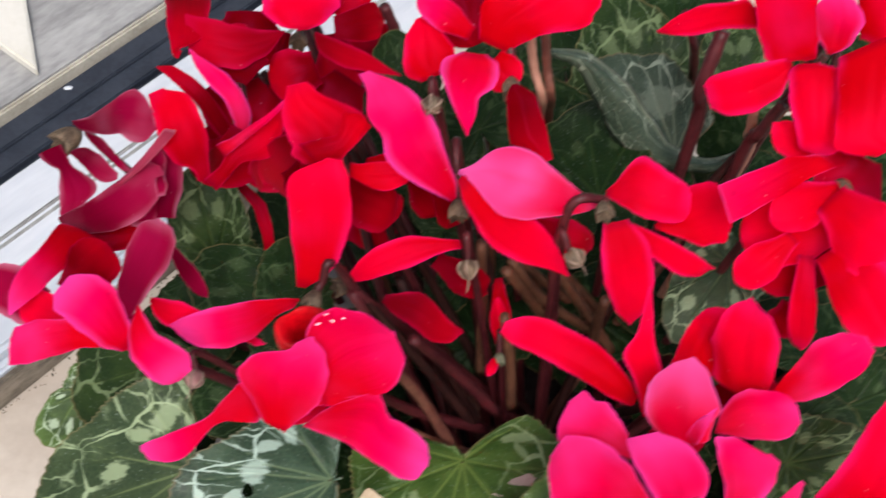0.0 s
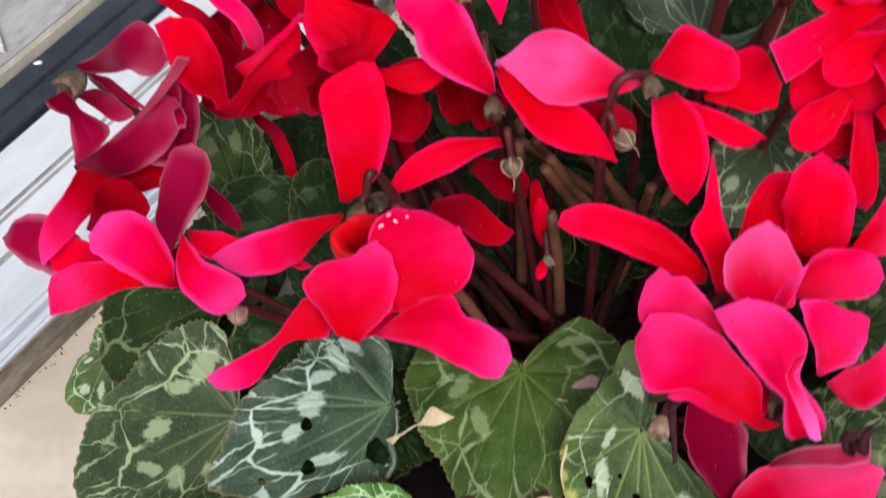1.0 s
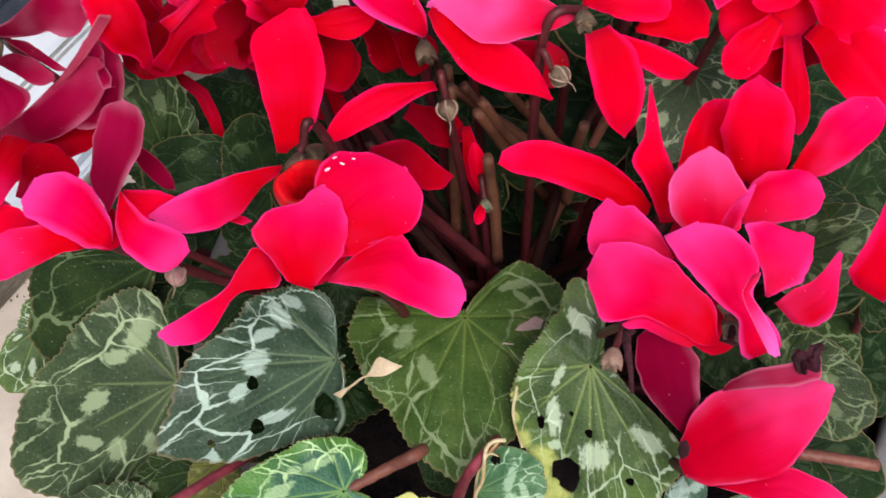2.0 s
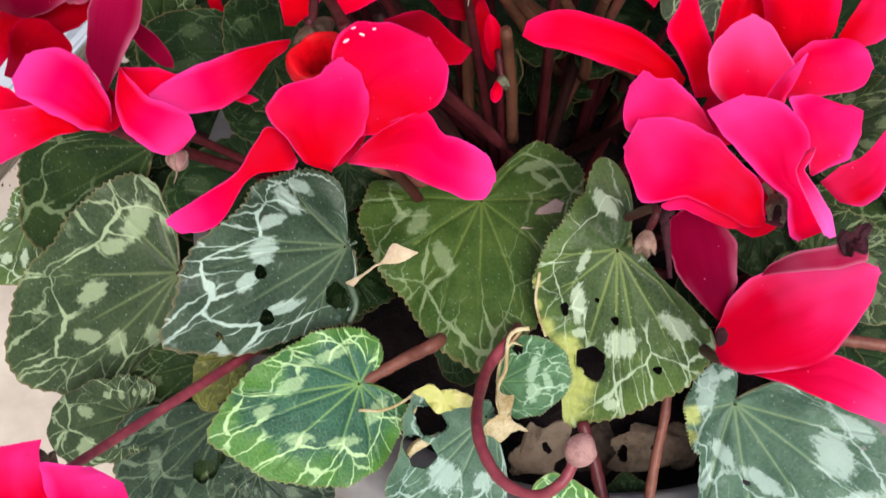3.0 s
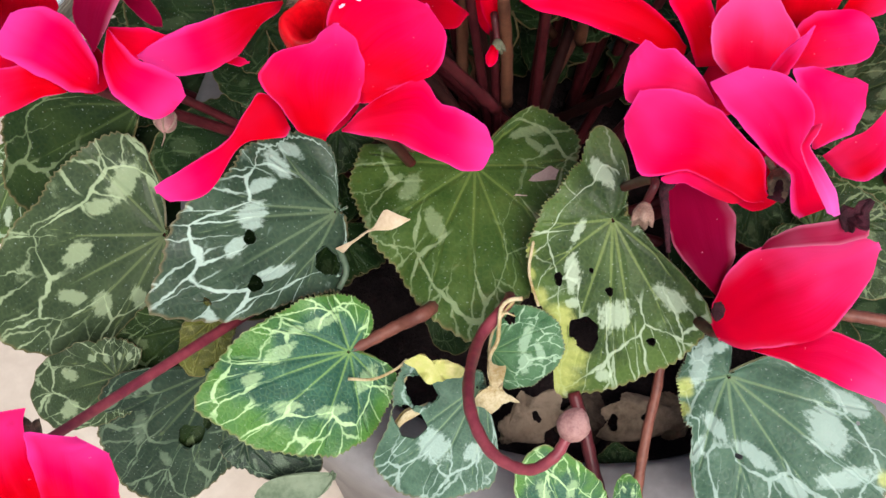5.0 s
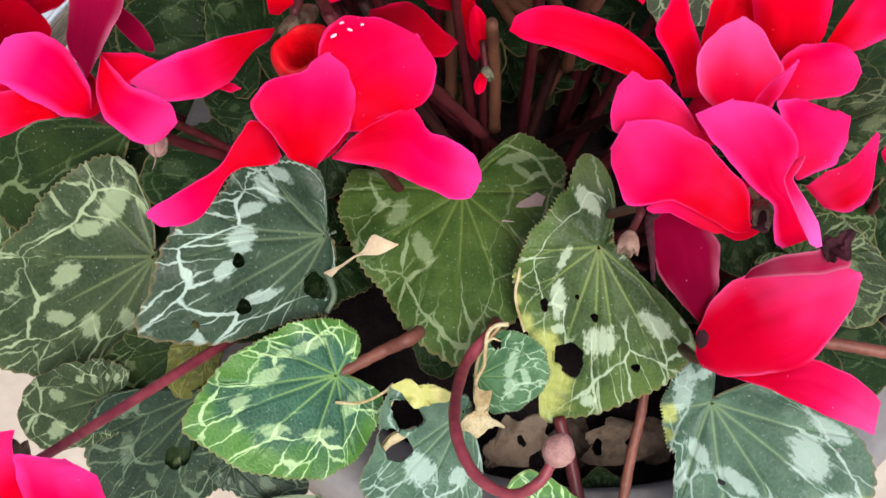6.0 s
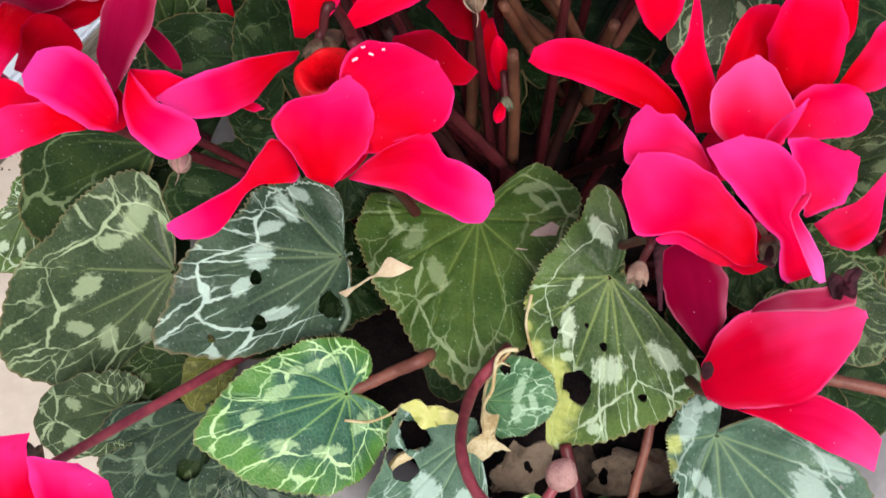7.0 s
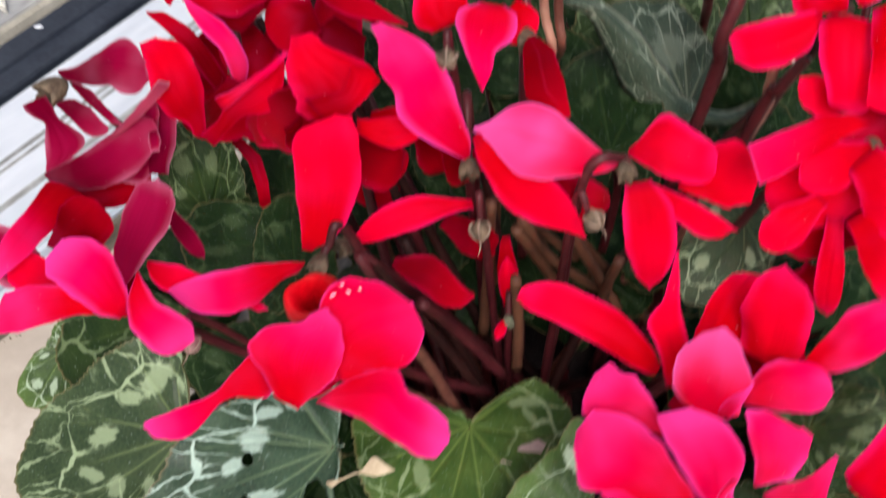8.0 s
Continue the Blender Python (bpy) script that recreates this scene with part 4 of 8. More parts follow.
petal(f, (-0.1711, 0.0199, 0.3136), (-0.1355, 0.0105, 0.3341), (0.3211, -0.6764, 0.6628), mat=FADED, left=(0.030, 0.031, 0.035, 0.043, 0.064, 0.117, 0.180, 0.233, 0.170, 0.056, 0.028), right=(-0.000, 0.007, 0.046, 0.075, 0.099, 0.116, 0.114, 0.198, 0.196, 0.130, 0.108), bend=0.06)
petal(f, (-0.1653, 0.0173, 0.3130), (-0.1430, 0.0019, 0.3148), (0.3213, -0.6605, 0.6786), mat=FADED, left=(0.012, 0.015, 0.032, 0.057, 0.082, 0.062, 0.043, 0.026, 0.012, 0.003, 0.001), right=(0.012, 0.017, 0.037, 0.047, 0.059, 0.064, 0.068, 0.072, 0.075, 0.032, 0.016), bend=0.08)
petal(f, (-0.1681, 0.0084, 0.3112), (-0.1457, -0.0046, 0.3164), (0.3294, -0.6504, 0.6844), mat=FADED, left=(0.011, 0.018, 0.059, 0.121, 0.166, 0.169, 0.171, 0.133, 0.098, 0.075, 0.071), right=(0.010, 0.011, 0.019, 0.030, 0.050, 0.071, 0.104, 0.137, 0.105, 0.036, -0.011), bend=0.12)
petal(f, (-0.1793, 0.0073, 0.3095), (-0.1639, -0.0095, 0.2964), (0.3518, -0.6309, 0.6915), mat=FADED, left=(0.287, 0.289, 0.301, 0.312, 0.315, 0.413, 0.491, 0.459, 0.207, 0.119, 0.103), right=(0.030, 0.031, 0.020, -0.039, -0.133, -0.069, -0.005, 0.053, 0.099, 0.046, 0.022), bend=0.05)
petal(f, (-0.1673, -0.0109, 0.2958), (-0.1303, -0.0029, 0.3214), (0.3157, -0.6392, 0.7012), mat=FADED, left=(0.027, 0.027, 0.028, 0.029, 0.029, 0.042, 0.060, 0.085, 0.104, 0.045, 0.025), right=(0.016, 0.048, 0.108, 0.175, 0.222, 0.259, 0.264, 0.239, 0.184, 0.094, 0.031), bend=0.08, cup=0.2)
petal(f, (-0.1614, -0.0090, 0.3017), (-0.1261, 0.0012, 0.3374), (0.3099, -0.6553, 0.6889), mat=FADED_RIM, left=(-0.004, -0.006, -0.017, -0.034, -0.040, -0.045, -0.031, -0.013, 0.007, 0.020, 0.021), right=(0.019, 0.029, 0.044, 0.062, 0.072, 0.078, 0.080, 0.069, 0.055, 0.043, 0.026), bend=0.03, roll=0.2)
petal(f, (-0.1354, 0.0002, 0.3143), (-0.1316, 0.0079, 0.3228), (0.2877, -0.6670, 0.6872), mat=FADED, left=(0.280, 0.290, 0.346, 0.430, 0.411, 0.389, 0.367, 0.332, 0.261, 0.216, 0.208), right=(0.303, 0.311, 0.359, 0.402, 0.354, 0.300, 0.247, 0.141, 0.053, -0.003, -0.013), bend=0.06)
petal(f, (-0.1301, -0.0046, 0.3199), (-0.1260, -0.0111, 0.3190), (0.2823, -0.6561, 0.6999), mat=FADED, left=(0.336, 0.336, 0.336, 0.336, 0.336, 0.336, 0.308, 0.231, 0.169, 0.130, 0.123), right=(0.068, 0.071, 0.092, 0.123, 0.162, 0.179, 0.194, 0.208, 0.219, 0.226, 0.227), bend=0.06)
petal(f, (-0.1606, -0.0158, 0.2941), (-0.1349, 0.0013, 0.2913), (0.3078, -0.6242, 0.7181), 0.0159, PETAL_SHADED, top=0.5, neck=0.6)
petal(f, (-0.1303, -0.0041, 0.2992), (-0.1341, 0.0148, 0.3159), (0.2803, -0.6587, 0.6982), 0.0126, FADED, top=0.5, neck=0.6)
petal(f, (-0.1438, -0.0040, 0.3068), (-0.1317, -0.0036, 0.2998), (0.2925, -0.6420, 0.7088), 0.0156, FADED, top=0.5, neck=0.6)

f = blossom(plant, (-0.1149, 0.0439, 0.3124), (0.1983, -0.9129, -0.3568), 0.0040, (-0.0400, 0.0300, 0.1500), "deep red flower crowded at the back", hook=0.02)
petal(f, (-0.1158, 0.0010, 0.3148), (-0.1340, 0.0184, 0.3397), (0.3064, -0.6612, 0.6848), mat=RED, left=(-0.005, -0.005, 0.038, 0.028, 0.054, 0.168, 0.200, 0.226, 0.206, 0.187, 0.170, 0.154, 0.142, 0.135, 0.135), right=(0.076, 0.076, 0.089, 0.111, 0.141, 0.177, 0.216, 0.235, 0.245, 0.242, 0.221, 0.177, 0.085, 0.032, 0.032), cup=0.3)
petal(f, (-0.1073, 0.0212, 0.3208), (-0.1289, 0.0351, 0.3445), (0.2860, -0.6891, 0.6658), mat=PINK, left=(0.002, 0.002, 0.041, 0.018, -0.007, -0.022, -0.033, -0.007, 0.018, 0.025, 0.031, 0.023, 0.010, 0.003, 0.003), right=(0.080, 0.080, 0.109, 0.159, 0.199, 0.213, 0.221, 0.204, 0.186, 0.134, 0.087, 0.049, 0.022, 0.007, 0.007), cup=0.5)
petal(f, (-0.1201, 0.0394, 0.3001), (-0.1484, 0.0479, 0.3219), (0.3050, -0.6846, 0.6621), mat=PETAL_SHADED, left=(0.068, 0.068, 0.065, 0.059, 0.050, 0.033, 0.007, -0.018, -0.014, -0.010, -0.007, -0.004, -0.002, -0.001, -0.001), right=(0.089, 0.089, 0.098, 0.114, 0.135, 0.158, 0.168, 0.179, 0.186, 0.167, 0.141, 0.116, 0.059, 0.018, 0.018))
petal(f, (-0.1087, -0.0085, 0.3247), (-0.0901, 0.0166, 0.3422), (0.2580, -0.6737, 0.6925), mat=RED, left=(0.092, 0.092, 0.088, 0.079, 0.068, 0.092, 0.131, 0.135, 0.118, 0.083, 0.064, 0.056, 0.050, 0.047, 0.047), right=(0.057, 0.057, 0.057, 0.056, 0.055, 0.054, 0.072, 0.184, 0.233, 0.196, 0.156, 0.102, 0.061, 0.014, 0.014), cup=0.35)
petal(f, (-0.1064, -0.0038, 0.3388), (-0.0875, 0.0137, 0.3489), (0.2580, -0.6737, 0.6925), mat=PINK, left=(0.043, 0.043, 0.038, 0.023, 0.004, -0.000, -0.004, -0.009, -0.016, -0.023, -0.015, -0.000, 0.011, -0.028, -0.028), right=(0.121, 0.121, 0.120, 0.120, 0.115, 0.108, 0.102, 0.097, 0.091, 0.081, 0.067, 0.055, 0.046, 0.041, 0.041), cup=0.6)
petal(f, (-0.1070, 0.0184, 0.3263), (-0.1237, 0.0208, 0.2916), (0.2762, -0.6584, 0.7002), 0.0112, PETAL_SHADED, top=0.5, neck=0.6)
petal(f, (-0.1166, 0.0386, 0.2791), (-0.1017, 0.0212, 0.2588), (0.2464, -0.6389, 0.7287), mat=PETAL_SHADED, left=(-0.025, -0.025, 0.002, 0.049, 0.085, 0.128, 0.172, 0.164, 0.156, 0.142, 0.119, 0.100, 0.086, -0.026, -0.026), right=(0.086, 0.086, 0.090, 0.089, 0.061, 0.027, -0.012, -0.008, -0.000, 0.007, 0.020, 0.036, 0.049, 0.056, 0.056))
petal(f, (-0.1307, 0.0639, 0.3056), (-0.1147, 0.0524, 0.2930), (0.2724, -0.6868, 0.6739), 0.0281, PETAL_SHADED, top=0.5, neck=0.7)
petal(f, (-0.1165, 0.0282, 0.3123), (-0.1100, 0.0226, 0.2931), (0.2685, -0.6594, 0.7022), 0.0227, PETAL_SHADED, top=0.5, neck=0.7)

f = blossom(plant, (-0.0665, 0.0004, 0.3364), (0.2024, -0.9450, -0.2571), 0.0040, (-0.0300, 0.0300, 0.1500), "folded red flower crowded at the back", hook=0.02)
petal(f, (-0.0678, -0.0130, 0.3487), (-0.0772, 0.0030, 0.3679), (0.2220, -0.6923, 0.6866), mat=RED, left=(0.053, 0.053, 0.200, 0.267, 0.346, 0.304, 0.327, 0.368, 0.362, 0.340, 0.298, 0.263, 0.237, 0.222, 0.222), right=(0.187, 0.187, 0.245, 0.345, 0.469, 0.590, 0.629, 0.587, 0.450, 0.305, 0.167, 0.094, 0.065, 0.023, 0.023), cup=0.25, wave=0.06)
petal(f, (-0.0676, -0.0181, 0.3528), (-0.0548, -0.0049, 0.3623), (0.1928, -0.6902, 0.6975), mat=RED, left=(0.448, 0.448, 0.432, 0.404, 0.367, 0.318, 0.253, 0.186, 0.218, 0.284, 0.369, 0.292, 0.234, 0.201, 0.201), right=(0.000, 0.000, 0.026, 0.069, 0.127, 0.140, 0.131, 0.122, 0.113, 0.101, 0.089, 0.079, 0.072, 0.067, 0.067), cup=0.4)
petal(f, (-0.0743, 0.0022, 0.3459), (-0.0940, 0.0031, 0.3164), (0.2308, -0.6708, 0.7048), 0.0190, PETAL_SHADED, top=0.5, neck=0.6)
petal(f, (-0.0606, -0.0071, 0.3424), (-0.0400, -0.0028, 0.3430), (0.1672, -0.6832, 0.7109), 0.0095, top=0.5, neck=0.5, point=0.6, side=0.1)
petal(f, (-0.0652, -0.0051, 0.3315), (-0.0482, 0.0044, 0.3104), (0.1742, -0.6644, 0.7268), 0.0182, PETAL_SHADED, top=0.5, neck=0.6)
petal(f, (-0.0812, 0.0031, 0.3277), (-0.1030, 0.0114, 0.3117), (0.2409, -0.6620, 0.7097), 0.0137, PETAL_SHADED, top=0.5, neck=0.6)
petal(f, (-0.0811, -0.0027, 0.3361), (-0.0768, 0.0067, 0.3169), (0.2197, -0.6666, 0.7123), 0.0172, PETAL_SHADED, top=0.5, neck=0.6)

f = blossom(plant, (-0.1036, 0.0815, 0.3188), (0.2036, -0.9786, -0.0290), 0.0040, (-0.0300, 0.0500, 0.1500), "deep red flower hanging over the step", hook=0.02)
petal(f, (-0.1013, 0.0582, 0.3382), (-0.1334, 0.0452, 0.3386), (0.2790, -0.7165, 0.6394), mat=PETAL_SHADED, left=(-0.013, 0.001, 0.081, 0.195, 0.256, 0.319, 0.294, 0.271, 0.196, 0.143, 0.134), right=(0.031, 0.033, 0.042, 0.057, 0.076, 0.131, 0.188, 0.231, 0.265, 0.287, 0.291), bend=0.1)
petal(f, (-0.1459, 0.0802, 0.3376), (-0.1327, 0.0390, 0.3397), (0.3141, -0.7147, 0.6249), mat=PETAL_SHADED, left=(0.000, 0.000, 0.161, 0.177, 0.196, 0.203, 0.192, 0.166, 0.101, -0.036, -0.018), right=(0.000, 0.000, 0.158, 0.173, 0.179, 0.166, 0.152, 0.140, 0.113, 0.088, 0.044), bend=0.1)
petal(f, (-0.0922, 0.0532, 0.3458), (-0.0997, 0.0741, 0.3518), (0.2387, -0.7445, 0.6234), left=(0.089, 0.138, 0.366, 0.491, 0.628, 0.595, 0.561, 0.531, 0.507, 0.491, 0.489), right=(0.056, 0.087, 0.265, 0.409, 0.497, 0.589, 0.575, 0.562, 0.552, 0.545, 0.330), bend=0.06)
petal(f, (-0.0800, 0.0485, 0.3532), (-0.0648, 0.0605, 0.3480), (0.1979, -0.7458, 0.6361), mat=PETAL_SHADED, left=(0.185, 0.189, 0.212, 0.247, 0.292, 0.342, 0.372, 0.388, 0.255, 0.100, 0.073), right=(0.178, 0.182, 0.206, 0.245, 0.274, 0.277, 0.280, 0.238, 0.108, 0.024, 0.010), bend=0.1)
petal(f, (-0.0898, 0.0552, 0.3418), (-0.0554, 0.0373, 0.3463), (0.1983, -0.7320, 0.6518), mat=PETAL_SHADED, left=(0.043, 0.044, 0.048, 0.054, 0.059, 0.063, 0.059, 0.038, 0.021, 0.010, 0.008), right=(-0.007, 0.006, 0.076, 0.118, 0.137, 0.142, 0.107, 0.072, 0.033, 0.008, 0.004), bend=0.06)
petal(f, (-0.1085, 0.0809, 0.3189), (-0.1085, 0.0615, 0.2978), (0.2397, -0.7160, 0.6557), mat=PETAL_SHADED, left=(0.061, 0.061, 0.062, 0.064, 0.066, 0.069, 0.072, 0.094, 0.146, 0.154, 0.117, 0.086, 0.024, -0.025, -0.025), right=(0.076, 0.076, 0.084, 0.099, 0.116, 0.103, 0.088, 0.078, 0.094, 0.110, 0.124, 0.121, 0.090, 0.072, 0.072), cup=0.4)
petal(f, (-0.0909, 0.0841, 0.3191), (-0.0820, 0.0645, 0.3007), (0.2077, -0.7222, 0.6597), 0.0172, PETAL_SHADED, top=0.5, neck=0.6)
petal(f, (-0.0938, 0.0753, 0.3519), (-0.0728, 0.0750, 0.3484), (0.2119, -0.7598, 0.6146), 0.0224, PETAL_SHADED, top=0.5, neck=0.6)
petal(f, (-0.1240, 0.0839, 0.3240), (-0.1204, 0.0681, 0.3098), (0.2711, -0.7184, 0.6407), 0.0280, PETAL_SHADED, top=0.5, neck=0.6)

back_flower = f

f = blossom(plant, (-0.0265, 0.0029, 0.3256), (0.1983, -0.9129, -0.3568), 0.0040, (-0.0100, 0.0200, 0.1500), "large pink-red flower with a bud resting on it", hook=0.02)
petal(f, (-0.0249, -0.0139, 0.3441), (-0.0556, -0.0080, 0.3844), (0.1532, -0.7028, 0.6948), mat=PINK, left=(0.028, 0.034, 0.068, 0.111, 0.164, 0.185, 0.118, 0.122, 0.033, 0.010, 0.006), right=(0.016, 0.031, 0.073, 0.101, 0.139, 0.179, 0.200, 0.171, 0.114, 0.063, 0.049), bend=0.08)
petal(f, (-0.0236, -0.0123, 0.3520), (0.0146, -0.0153, 0.3177), (0.0688, -0.6726, 0.7368), left=(0.029, 0.034, 0.056, 0.057, 0.085, 0.115, 0.120, 0.084, 0.042, 0.014, 0.009), right=(0.022, 0.032, 0.085, 0.126, 0.168, 0.176, 0.134, 0.065, 0.030, 0.010, 0.007), bend=0.08)
petal(f, (-0.0001, -0.0090, 0.3323), (0.0204, 0.0005, 0.3145), (0.0346, -0.6723, 0.7394), 0.0140, PETAL_SHADED, top=0.5, neck=0.6)
petal(f, (-0.0329, 0.0052, 0.3286), (-0.0253, 0.0105, 0.3053), (0.1149, -0.6755, 0.7284), 0.0135, PETAL_SHADED, top=0.5, neck=0.6)

f = blossom(plant, (0.0217, -0.0095, 0.3487), (0.2011, -0.9776, 0.0616), 0.0036, (0.0100, 0.0200, 0.1500), "vivid red flower with a greenish calyx", hook=0.012, over=(0.0106, -0.0124, 0.3425))
petal(f, (0.0206, -0.0089, 0.3452), (-0.0242, -0.0107, 0.3534), (0.0629, -0.6933, 0.7179), mat=PINK_SHEEN, left=(-0.011, -0.002, 0.047, 0.100, 0.147, 0.210, 0.212, 0.126, 0.051, 0.021, 0.016), right=(0.026, 0.031, 0.058, 0.101, 0.163, 0.241, 0.261, 0.219, 0.091, 0.024, 0.013), bend=0.1, cup=0.25)
petal(f, (0.0222, -0.0071, 0.3504), (0.0480, -0.0074, 0.3531), (-0.0674, -0.6911, 0.7196), left=(0.064, 0.064, 0.104, 0.168, 0.303, 0.438, 0.509, 0.454, 0.396, 0.339, 0.285, 0.238, 0.187, 0.111, 0.110), right=(0.019, 0.019, 0.039, 0.072, 0.115, 0.156, 0.201, 0.236, 0.258, 0.269, 0.260, 0.251, 0.226, 0.141, 0.140), bend=0.1)
petal(f, (0.0390, -0.0079, 0.3403), (0.0630, 0.0056, 0.3386), (-0.1011, -0.6822, 0.7242), left=(0.031, 0.032, 0.052, 0.085, 0.130, 0.192, 0.278, 0.368, 0.397, 0.415, 0.398, 0.331, 0.181, -0.070, -0.074), right=(0.026, 0.026, 0.052, 0.093, 0.147, 0.208, 0.276, 0.328, 0.325, 0.322, 0.319, 0.231, 0.157, 0.112, 0.111), bend=0.08)
petal(f, (0.0259, -0.0146, 0.3463), (0.0379, -0.0280, 0.3140), (-0.0128, -0.6595, 0.7516), left=(0.123, 0.131, 0.178, 0.243, 0.256, 0.259, 0.216, 0.154, 0.084, 0.007, -0.012), right=(0.092, 0.096, 0.116, 0.148, 0.169, 0.173, 0.156, 0.134, 0.085, 0.043, 0.036), bend=0.08)
petal(f, (0.0290, -0.0069, 0.3391), (0.0612, -0.0026, 0.3191), (-0.0408, -0.6778, 0.7342), left=(0.011, 0.013, 0.021, 0.033, 0.041, 0.046, 0.041, 0.029, 0.017, 0.009, 0.007), right=(0.004, 0.009, 0.040, 0.087, 0.146, 0.172, 0.183, 0.150, 0.108, 0.032, 0.019), bend=0.06)

f = blossom(plant, (-0.0147, 0.0276, 0.3608), (0.2037, -0.9577, -0.2031), 0.0040, (0.0000, 0.0400, 0.1500), "hanging red flower with folded petals", hook=0.02)
petal(f, (-0.0235, 0.0086, 0.3857), (-0.0238, -0.0033, 0.3620), (0.1138, -0.7320, 0.6718), mat=PINK, left=(0.110, 0.130, 0.248, 0.280, 0.239, 0.099, 0.083, 0.066, 0.037, 0.018, 0.015), right=(0.184, 0.209, 0.351, 0.397, 0.367, 0.282, 0.193, 0.112, 0.050, 0.012, 0.005), bend=0.06)
petal(f, (-0.0127, 0.0189, 0.3663), (0.0009, 0.0028, 0.3501), (0.0707, -0.7257, 0.6843), mat=PETAL_SHADED, left=(0.047, 0.057, 0.115, 0.185, 0.182, 0.179, 0.164, 0.140, 0.121, 0.109, 0.106), right=(0.013, 0.063, 0.125, 0.167, 0.221, 0.260, 0.281, 0.154, 0.096, 0.059, -0.011), crease=-0.4, bend=0.06)
petal(f, (-0.0190, 0.0338, 0.3668), (-0.0102, 0.0485, 0.3916), (0.0880, -0.7763, 0.6242), left=(0.286, 0.292, 0.325, 0.377, 0.406, 0.398, 0.390, 0.269, 0.148, 0.070, 0.056), right=(0.052, 0.067, 0.115, 0.190, 0.311, 0.521, 0.693, 0.729, 0.739, 0.701, 0.694), bend=0.06)
petal(f, (-0.0379, 0.0239, 0.3612), (-0.0484, 0.0356, 0.3730), (0.1492, -0.7474, 0.6474), left=(0.336, 0.348, 0.414, 0.514, 0.513, 0.439, 0.365, 0.274, 0.130, 0.038, 0.021), right=(0.051, 0.063, 0.376, 0.377, 0.380, 0.348, 0.309, 0.273, 0.187, 0.115, 0.102), bend=0.06)
petal(f, (-0.0293, 0.0319, 0.3735), (-0.0482, 0.0371, 0.3809), (0.1408, -0.7634, 0.6303), 0.0100, PINK, top=0.5, neck=0.5)
petal(f, (-0.0220, 0.0303, 0.3643), (-0.0126, 0.0266, 0.3596), (0.0936, -0.7459, 0.6595), 0.0129, top=0.5, neck=0.8)
petal(f, (-0.0407, 0.0559, 0.3761), (-0.0295, 0.0409, 0.3613), (0.1286, -0.7678, 0.6277), 0.0226, PETAL_SHADED, top=0.5, neck=0.8)

f = blossom(plant, (0.0890, 0.0484, 0.3640), (0.2011, -0.9776, 0.0616), 0.0040, (0.0300, 0.0500, 0.1500), "red flower with boat-shaped petals", hook=0.02)
petal(f, (0.0621, 0.0671, 0.3711), (0.0295, 0.0715, 0.3532), (-0.0408, -0.7841, 0.6193), left=(0.129, 0.127, 0.114, 0.095, 0.076, 0.079, 0.082, 0.058, 0.028, 0.008, 0.005), right=(-0.018, 0.023, 0.143, 0.151, 0.160, 0.170, 0.143, 0.101, 0.052, 0.021, 0.015), bend=0.06)
petal(f, (0.0762, 0.0422, 0.3739), (0.0675, 0.0679, 0.3843), (-0.0970, -0.7866, 0.6098), left=(-0.033, 0.022, 0.338, 0.381, 0.387, 0.392, 0.377, 0.359, 0.345, 0.336, 0.334), right=(0.147, 0.151, 0.175, 0.212, 0.259, 0.291, 0.296, 0.302, 0.306, -0.077, -0.176), bend=0.06)
petal(f, (0.0731, 0.0429, 0.3723), (0.0478, 0.0373, 0.3607), (-0.0737, -0.7627, 0.6425), left=(0.087, 0.101, 0.182, 0.308, 0.360, 0.405, 0.398, 0.384, 0.311, 0.238, 0.226), right=(0.056, 0.058, 0.071, 0.090, 0.109, 0.116, 0.124, 0.118, 0.111, 0.069, 0.045), bend=0.1, crease=0.2)
petal(f, (0.0795, 0.0411, 0.3751), (0.0865, 0.0215, 0.3543), (-0.1226, -0.7491, 0.6510), left=(0.063, 0.096, 0.279, 0.267, 0.250, 0.230, 0.214, 0.201, 0.191, 0.181, 0.119), right=(0.138, 0.210, 0.263, 0.270, 0.278, 0.263, 0.235, 0.210, 0.187, 0.064, 0.043), bend=0.08)
petal(f, (0.0871, 0.0383, 0.3822), (0.1035, 0.0146, 0.3657), (-0.1517, -0.7514, 0.6422), mat=PETAL, left=(0.487, 0.491, 0.511, 0.541, 0.505, 0.444, 0.382, 0.327, 0.283, 0.254, 0.177), right=(0.055, 0.059, 0.086, 0.127, 0.179, 0.246, 0.317, 0.382, 0.251, 0.093, 0.066), bend=0.06)
petal(f, (0.0846, 0.0458, 0.3757), (0.0863, 0.0622, 0.3898), (-0.1261, -0.7871, 0.6038), mat=PINK, left=(0.062, 0.072, 0.129, 0.216, 0.277, 0.316, 0.356, 0.296, 0.150, 0.057, 0.041), right=(0.013, 0.033, 0.152, 0.256, 0.302, 0.352, 0.318, 0.194, 0.095, 0.032, 0.021), bend=0.06)
petal(f, (0.0900, 0.0323, 0.3472), (0.0712, 0.0318, 0.3522), (-0.1148, -0.7346, 0.6687), left=(0.059, 0.067, 0.114, 0.187, 0.279, 0.381, 0.331, 0.286, 0.202, 0.061, 0.036), right=(0.061, 0.066, 0.097, 0.144, 0.193, 0.227, 0.261, 0.249, 0.187, 0.147, 0.140), bend=0.06)
petal(f, (0.0921, 0.0606, 0.3808), (0.1103, 0.0536, 0.3919), (-0.1590, -0.7894, 0.5929), 0.0251, top=0.6, neck=0.6)

